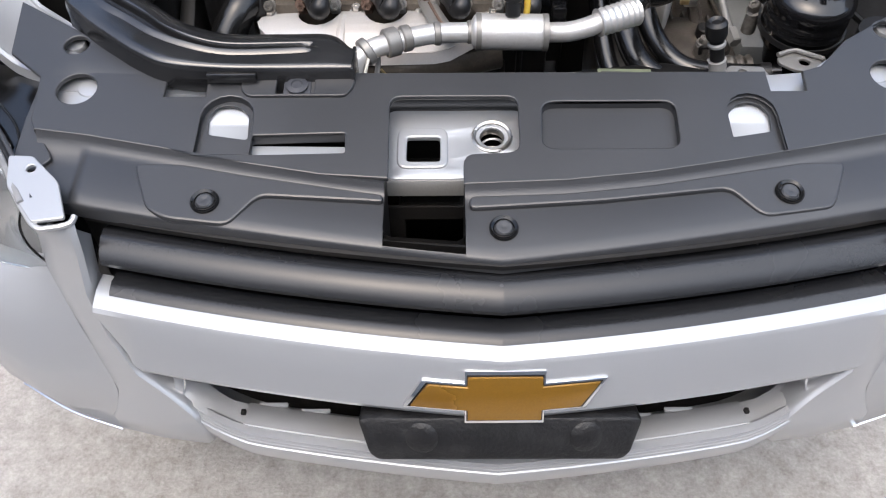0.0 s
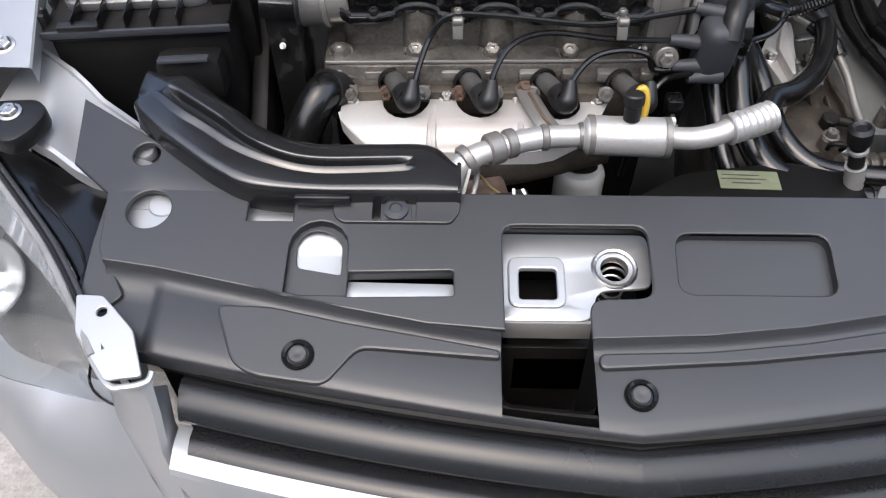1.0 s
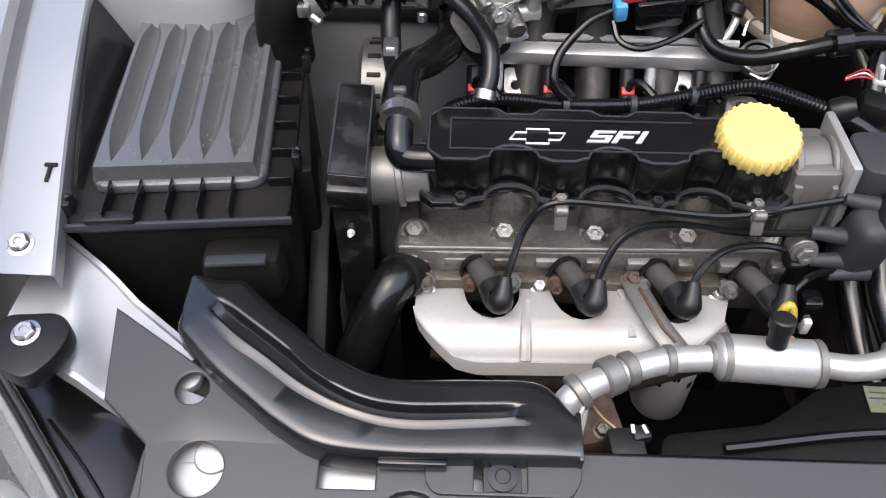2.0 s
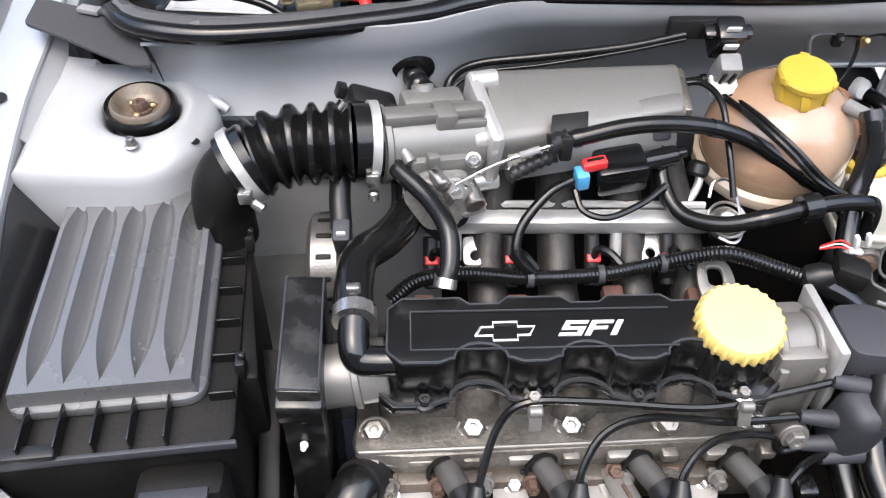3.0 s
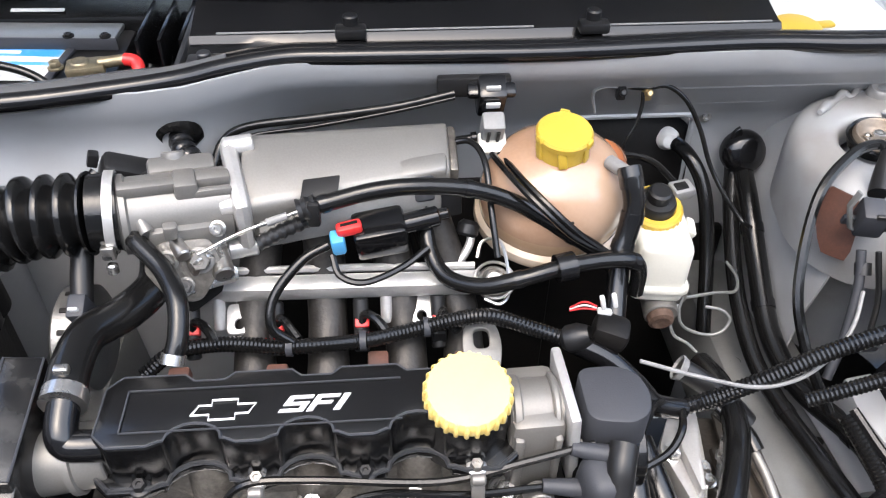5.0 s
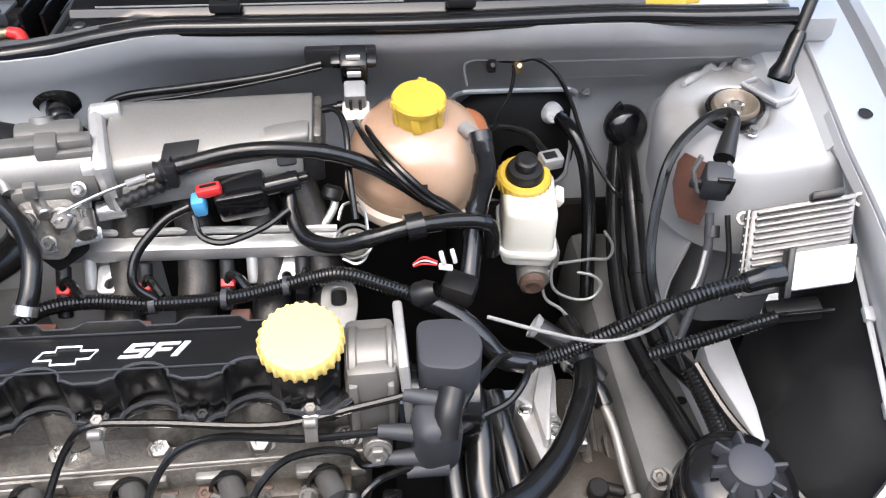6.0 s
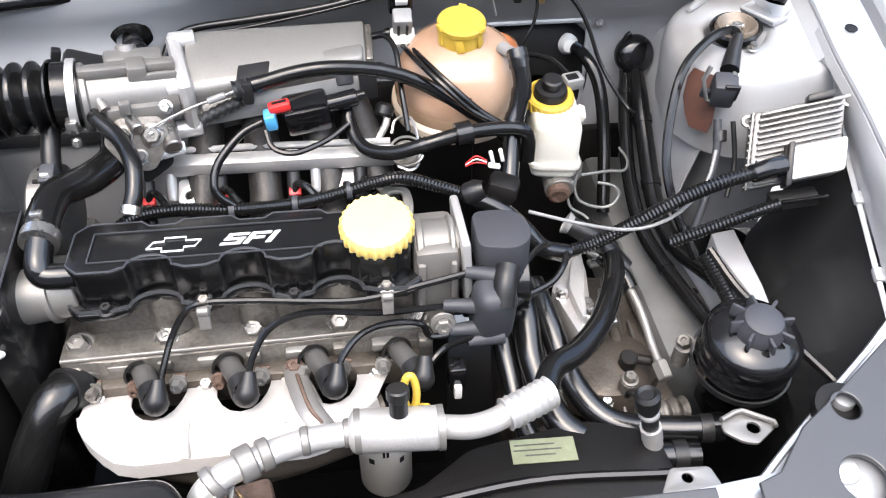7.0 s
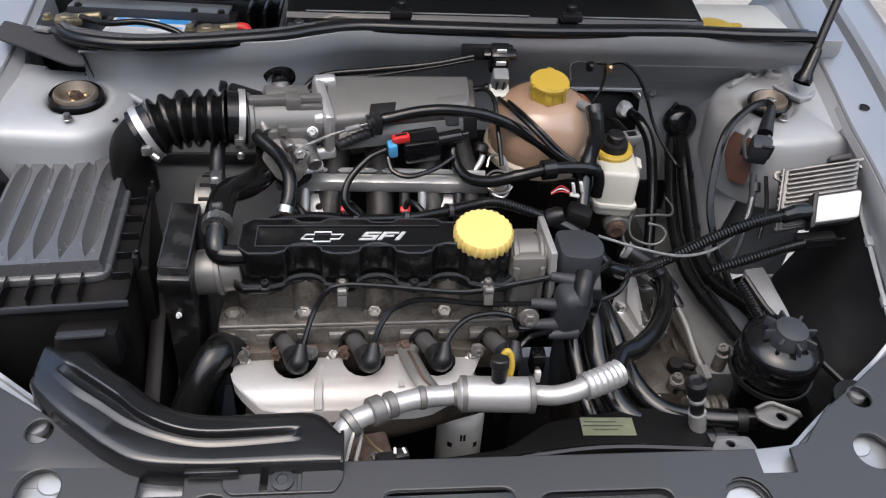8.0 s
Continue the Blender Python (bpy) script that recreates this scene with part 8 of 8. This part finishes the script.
run("bulkhead_hose", "smooth black hose beside the harness", [(0.408, 1.330, 0.765), (0.394, 1.27, 0.725), (0.380, 1.18, 0.68), (0.376, 1.10, 0.655), (0.385, 1.04, 0.645), (0.400, 0.96, 0.645), (0.415, 0.88, 0.64), (0.42, 0.82, 0.60)], 0.010, bands=(0.1, 0.6))
run("small_cable", "thin black cable on the bulkhead", [(0.226, 1.276, 0.905), (0.255, 1.272, 0.904), (0.277, 1.270, 0.907), (0.300, 1.264, 0.891), (0.319, 1.255, 0.860), (0.334, 1.240, 0.822), (0.350, 1.220, 0.795), (0.369, 1.200, 0.772), (0.375, 1.185, 0.772)], 0.0027, category="cable")
run("small_cable", "thin black cable on the bulkhead", [(0.252, 1.272, 0.899), (0.252, 1.268, 0.884), (0.247, 1.262, 0.865), (0.237, 1.256, 0.847), (0.229, 1.250, 0.824)], 0.0022, category="cable")
for x, y, z, m in ((0.226, 1.270, 0.901, MATTE), (0.257, 1.274, 0.897, BRASS)):
    part("cable_clip", join(box((x, y, z), (0.010, 0.010, 0.016), 0.002), rod((x, y - 0.005, z + 0.002), (x, y - 0.011, z + 0.006), 0.004)), m, bpy.data.objects["small_cable"])
part("clip_strap", tube([(0.198, 1.262, 0.881), (0.195, 1.268, 0.901), (0.204, 1.270, 0.907), (0.225, 1.272, 0.906)], 0.0045, 8, 4, flat=0.35), TAPE, bpy.data.objects["small_cable"], "pale metal strap")
run("tank_cable", "thin black vent pipe hanging by the tank", [(0.030, 1.19, 0.895), (0.052, 1.182, 0.902), (0.063, 1.15, 0.900), (0.066, 1.11, 0.872), (0.070, 1.08, 0.838)], 0.0032, category="pipe")
main = thing("injector_harness", (-0.10, 1.03, 0.78), "black corrugated cable sleeve running along the engine", "harness")
part("sleeve", tube([(-0.262, 1.02, 0.765), (-0.235, 1.034, 0.778), (-0.19, 1.038, 0.782), (-0.126, 1.030, 0.783), (-0.06, 1.032, 0.784), (-0.017, 1.037, 0.789), (0.03, 1.036, 0.803), (0.06, 1.028, 0.812), (0.10, 1.012, 0.808), (0.128, 1.003, 0.802)], 0.0078, 12, 8, 0.0009, 0.0038), RUBBER, main, sharp=35)
part("taped_run", tube([(0.128, 1.003, 0.802), (0.16, 0.990, 0.79), (0.185, 0.975, 0.772), (0.205, 0.965, 0.752), (0.235, 0.968, 0.738)], 0.0105, 12, 8), GLOSS, main)
part("junction_boot", lathe([(0.008, 0), (0.013, 0.006), (0.013, 0.018), (0.008, 0.028)], along((0.122, 1.005, 0.800), (0.145, 0.998, 0.815)), 14), MATTE, main)
for t in ((-0.128, 1.030, 0.783), (0.0, 1.038, 0.792), (-0.06, 1.032, 0.784)):
    part("cable_tie", tube([Vector(t) - Vector((0.003, 0, 0)), Vector(t) + Vector((0.003, 0, 0))], 0.0098, 12, 2), GREY, main)
for x0, x1 in ((-0.222, -0.205), (-0.143, -0.13), (-0.062, -0.045), (0.013, 0.02)):
    part("branch", tube([(x0, 1.058, 0.775), (x0 + 0.004, 1.062, 0.788), (x1 - 0.002, 1.052, 0.792), (x1 + 0.01, 1.036, 0.786)], 0.0045, 8, 6), RUBBER, main)
ecuh = thing("ecu_harness", (0.33, 0.97, 0.77), "thick black corrugated cable sleeve leading to the control unit", "harness")
part("sleeve", tube([(0.225, 0.968, 0.738), (0.262, 0.972, 0.745), (0.305, 0.970, 0.772), (0.349, 0.972, 0.798), (0.395, 0.974, 0.818), (0.435, 0.976, 0.828)], 0.0084, 14, 8, 0.0011, 0.0042), RUBBER, ecuh, sharp=35)
part("taped_run", tube([(0.43, 0.976, 0.826), (0.448, 0.979, 0.829), (0.466, 0.983, 0.829)], [0.0100, 0.0110, 0.0115], 14, 6), GLOSS, ecuh)
part("sleeve", tube([(0.350, 0.962, 0.748), (0.395, 0.960, 0.768), (0.430, 0.960, 0.782), (0.465, 0.964, 0.790)], 0.0076, 12, 8, 0.0011, 0.0042), RUBBER, ecuh, sharp=35)
part("bare_wire", tube([(0.192, 0.989, 0.785), (0.246, 0.975, 0.775), (0.296, 0.962, 0.772), (0.340, 0.968, 0.775), (0.377, 0.987, 0.785), (0.400, 1.008, 0.80), (0.412, 1.03, 0.82)], 0.0020, 8, 8), TAPE, ecuh, "grey bare cable")
part("drop_cable", tube([(0.395, 0.955, 0.74), (0.415, 0.91, 0.72), (0.44, 0.86, 0.71), (0.47, 0.80, 0.70), (0.49, 0.765, 0.69)], 0.0045, 8, 8), RUBBER, ecuh)
part("drop_sleeve", tube([(0.392, 0.955, 0.73), (0.405, 0.90, 0.71), (0.402, 0.86, 0.705), (0.40, 0.82, 0.70)], 0.0090, 12, 8, 0.0011, 0.0042), RUBBER, ecuh, sharp=35)
wp = thing("water_pipe_plug", (0.155, 1.01, 0.84), "black plug with loose white and red wiring", "connector")
part("plug_body", box((0.166, 1.008, 0.806), (0.034, 0.030, 0.024), 0.007, (0, 10, -20)), DEEP, wp)
part("plug_tip", join(box((0.149, 0.996, 0.856), (0.0040, 0.006, 0.014), 0.0010, (0, -14, 0)), box((0.159, 0.996, 0.858), (0.0040, 0.006, 0.014), 0.0010, (0, -14, 0)), box((0.152, 0.996, 0.845), (0.013, 0.006, 0.004), 0.0010, (0, 14, 0))), WHITE, wp, "white forked clip")
for k in range(3):
    part("wire", tube([(0.123, 1.002, 0.842 + 0.002 * k), (0.132, 0.994, 0.852 + 0.004 * k), (0.144, 0.996, 0.848 + 0.002 * k)], 0.0009, 6, 4), RED if k != 1 else PRINT, wp)
sm = run("small_hose", "ribbed grey hose end by the master cylinder", [(0.246, 1.014, 0.742), (0.262, 1.006, 0.735), (0.285, 0.994, 0.722), (0.31, 0.975, 0.70)], 0.0115, MATTE, "hose")
part("hose_flare", lathe([(0.0095, 0.006), (0.0115, 0.003), (0.0135, -0.003), (0.0125, -0.004), (0.010, 0.002)], along((0.247, 1.0135, 0.7415), (0.262, 1.006, 0.735)), 20), TAPE, sm)

# gearbox side: pump, pipes and hoses
gb = thing("gearbox", (0.25, 0.93, 0.45), "grimy aluminium gearbox casing with pipes over it", "gearbox")
part("casing", join(box((0.255, 0.93, 0.52), (0.17, 0.20, 0.16), 0.03), rod((0.17, 0.93, 0.54), (0.23, 0.93, 0.54), 0.10, 32), lathe([(0.07, 0), (0.066, 0.03), (0.04, 0.05), (0, 0.055)], pose(0.275, 0.90, 0.59, -15, 0, 0), 28)), GBOX, gb)
for k in range(7):
    a = 2 * math.pi * k / 7
    part("case_bolt", hex_bolt((0.275 + 0.058 * math.cos(a), 0.90 + 0.058 * math.sin(a), 0.612 - 0.015 * math.sin(a)), (0, -0.2, 1), 0.006), STEEL, gb)
cast_o = [(0.2215, 0.961), (0.2348, 0.988), (0.2515, 1.0143), (0.2617, 1.0187), (0.2692, 1.0145), (0.2689, 0.989), (0.2585, 0.927), (0.2452, 0.892), (0.2382, 0.8847), (0.2319, 0.915)]
part("cast_bracket", join(prism(rounded(cast_o, 0.004), 0.648, 0.688, 0.004), prism(rounded([(0.2378, 0.953), (0.2497, 0.992), (0.2600, 1.010), (0.2660, 1.006), (0.2640, 0.985), (0.2546, 0.949), (0.2470, 0.905), (0.2420, 0.905)], 0.003), 0.685, 0.701, 0.003), prism(rounded([(0.2240, 0.958), (0.2290, 0.962), (0.2370, 0.952), (0.2360, 0.945)], 0.002), 0.685, 0.697, 0.002)), BRIGHT, gb, "bright cast aluminium bracket")
for dx, dy in ((0.2555, 0.935), (0.2560, 0.921), (0.2300, 0.950)):
    part("bracket_bolt", hex_bolt((dx, dy, 0.688), (0, -0.1, 1), 0.0058, 0.008), STEEL, gb)
for pts, r in (([(0.3178, 1.040, 0.628), (0.3097, 0.972, 0.630), (0.3038, 0.904, 0.626)], 0.0045), ([(0.3378, 1.038, 0.622), (0.3349, 0.970, 0.628), (0.3379, 0.930, 0.628), (0.3348, 0.893, 0.622)], 0.0030), ([(0.300, 0.99, 0.634), (0.296, 0.94, 0.636), (0.290, 0.89, 0.632)], 0.0070)):
    part("case_ridge", tube(pts, r, 8, 6, flat=0.8), GBOX, gb)
part("case_top", prism(rounded([(0.262, 0.84), (0.345, 0.84), (0.346, 1.04), (0.285, 1.05), (0.272, 0.95)], 0.012), 0.57, 0.620, 0.008), GBOX, gb, "oil-stained gearbox top")
part("case_lever", join(rod((0.292, 0.880, 0.62), (0.292, 0.876, 0.662), 0.010, 16), rod((0.288, 0.882, 0.655), (0.318, 0.872, 0.655), 0.006, 12)), DEEP, gb, "dark shift lever")
part("switch", join(rod((0.280, 0.930, 0.665), (0.282, 0.950, 0.712), 0.009, 14), rod((0.281, 0.940, 0.69), (0.282, 0.944, 0.698), 0.012, 14), box((0.278, 0.916, 0.675), (0.018, 0.012, 0.014), 0.003)), STEEL, gb)
for k in range(4):
    part("case_rib", frame_box((0.262 + 0.018 * k, 0.83, 0.612 - 0.003 * k), (0.004, 0, 0), (0.004, 0.13, 0.012), (0, 0, 0.012), 0.0015), DIRTY, gb)
part("case_boss", join(rod((0.286, 0.855, 0.60), (0.286, 0.850, 0.655), 0.010, 20), hex_bolt((0.286, 0.850, 0.655), (0, -0.1, 1), 0.007, 0.009)), DIRTY, gb)
part("vent_loop", tube([(0.278, 0.832, 0.652), (0.276, 0.826, 0.664), (0.284, 0.822, 0.668), (0.292, 0.824, 0.664), (0.292, 0.830, 0.652)], 0.003, 8, 6), DEEP, gb)
part("drive_boot", tube([(0.285, 0.806, 0.648), (0.31, 0.808, 0.648), (0.335, 0.81, 0.648)], 0.015, 18, 6, ribs=0.003, pitch=0.012), DIRTY, gb, "grimy ribbed joint sleeve")
part("switch_mark", box((0.262, 0.890, 0.690), (0.012, 0.006, 0.008), 0.002), BRASS, gb)
hoses = [([(0.175, 0.95, 0.72), (0.178, 0.91, 0.705), (0.180, 0.86, 0.68), (0.20, 0.80, 0.655), (0.26, 0.765, 0.645), (0.33, 0.755, 0.645)], 0.0155),
         ([(0.195, 0.955, 0.71), (0.205, 0.90, 0.695), (0.22, 0.84, 0.668), (0.25, 0.80, 0.655), (0.30, 0.785, 0.655), (0.36, 0.775, 0.66)], 0.0135),
         ([(0.150, 0.915, 0.70), (0.155, 0.87, 0.67), (0.165, 0.81, 0.640), (0.20, 0.76, 0.62), (0.28, 0.735, 0.62)], 0.012)]
for pts, r in hoses:
    run("coolant_hose", "dull black rubber coolant hose beside the gearbox", pts, r, COVER, "hose", bands=(0.97,), band_material=MATTE, group="hoses beside the gearbox")
pp = thing("pressure_pipe", (0.32, 0.90, 0.68), "bare steel pressure pipe with a black sleeve", "pipe")
part("pipe", tube([(0.265, 1.00, 0.715), (0.295, 0.975, 0.705), (0.313, 0.93, 0.688), (0.318, 0.88, 0.670), (0.322, 0.845, 0.662)], 0.0048, 12, 8), CAST, pp)
part("pipe_sleeve", tube([(0.283, 0.988, 0.711), (0.303, 0.962, 0.702), (0.309, 0.945, 0.695)], 0.0095, 12, 6), RUBBER, pp)
part("pipe_nut", rod((0.320, 0.862, 0.666), (0.323, 0.842, 0.660), 0.0088, 6), CAST, pp)
sv = thing("service_valve", (0.262, 0.77, 0.70), "black-capped service valve on a bright ribbed fitting", "valve")
part("fitting", tube([(0.283, 0.763, 0.655), (0.279, 0.764, 0.675), (0.275, 0.765, 0.69)], 0.0108, 16, 6, ribs=0.0015, pitch=0.008), BRIGHT, sv)
part("valve_stem", rod((0.275, 0.765, 0.69), (0.267, 0.767, 0.722), 0.0085, 16), MATTE, sv)
part("valve_collar", rod((0.2705, 0.766, 0.708), (0.269, 0.7665, 0.714), 0.0105, 16), TAPE, sv)
part("valve_cap", lathe([(0.0115, 0), (0.0125, 0.004), (0.0125, 0.018), (0.009, 0.022), (0.006, 0.019), (0, 0.019)], along((0.267, 0.767, 0.720), (0.262, 0.768, 0.745)), 18), MATTE, sv)
part("valve_foot", tube([(0.284, 0.763, 0.658), (0.292, 0.76, 0.62), (0.30, 0.755, 0.58)], 0.009, 10, 5), MATTE, sv)
sb = thing("side_bracket", (0.345, 0.86, 0.68), "zinc bolt and bracket on the side member", "bracket")
part("bolt", join(hex_bolt((0.341, 0.857, 0.698), (-0.5, -0.3, 1), 0.008, 0.012), rod((0.341, 0.860, 0.665), (0.341, 0.857, 0.698), 0.009, 14)), DIRTY, sb)

part("clip", box((0.300, 1.030, 0.660), (0.030, 0.012, 0.006), 0.002, (0, 0, 12)), STEEL, sb, "zinc pipe clip")
# lower radiator hose at the belt end
run("radiator_hose", "thick black radiator hose below the belt cover", [(-0.275, 0.875, 0.70), (-0.292, 0.850, 0.712), (-0.310, 0.825, 0.690), (-0.328, 0.800, 0.655), (-0.345, 0.785, 0.62), (-0.35, 0.77, 0.56)], 0.021, RUBBER, bands=(0.06, 0.9), band_material=MATTE)
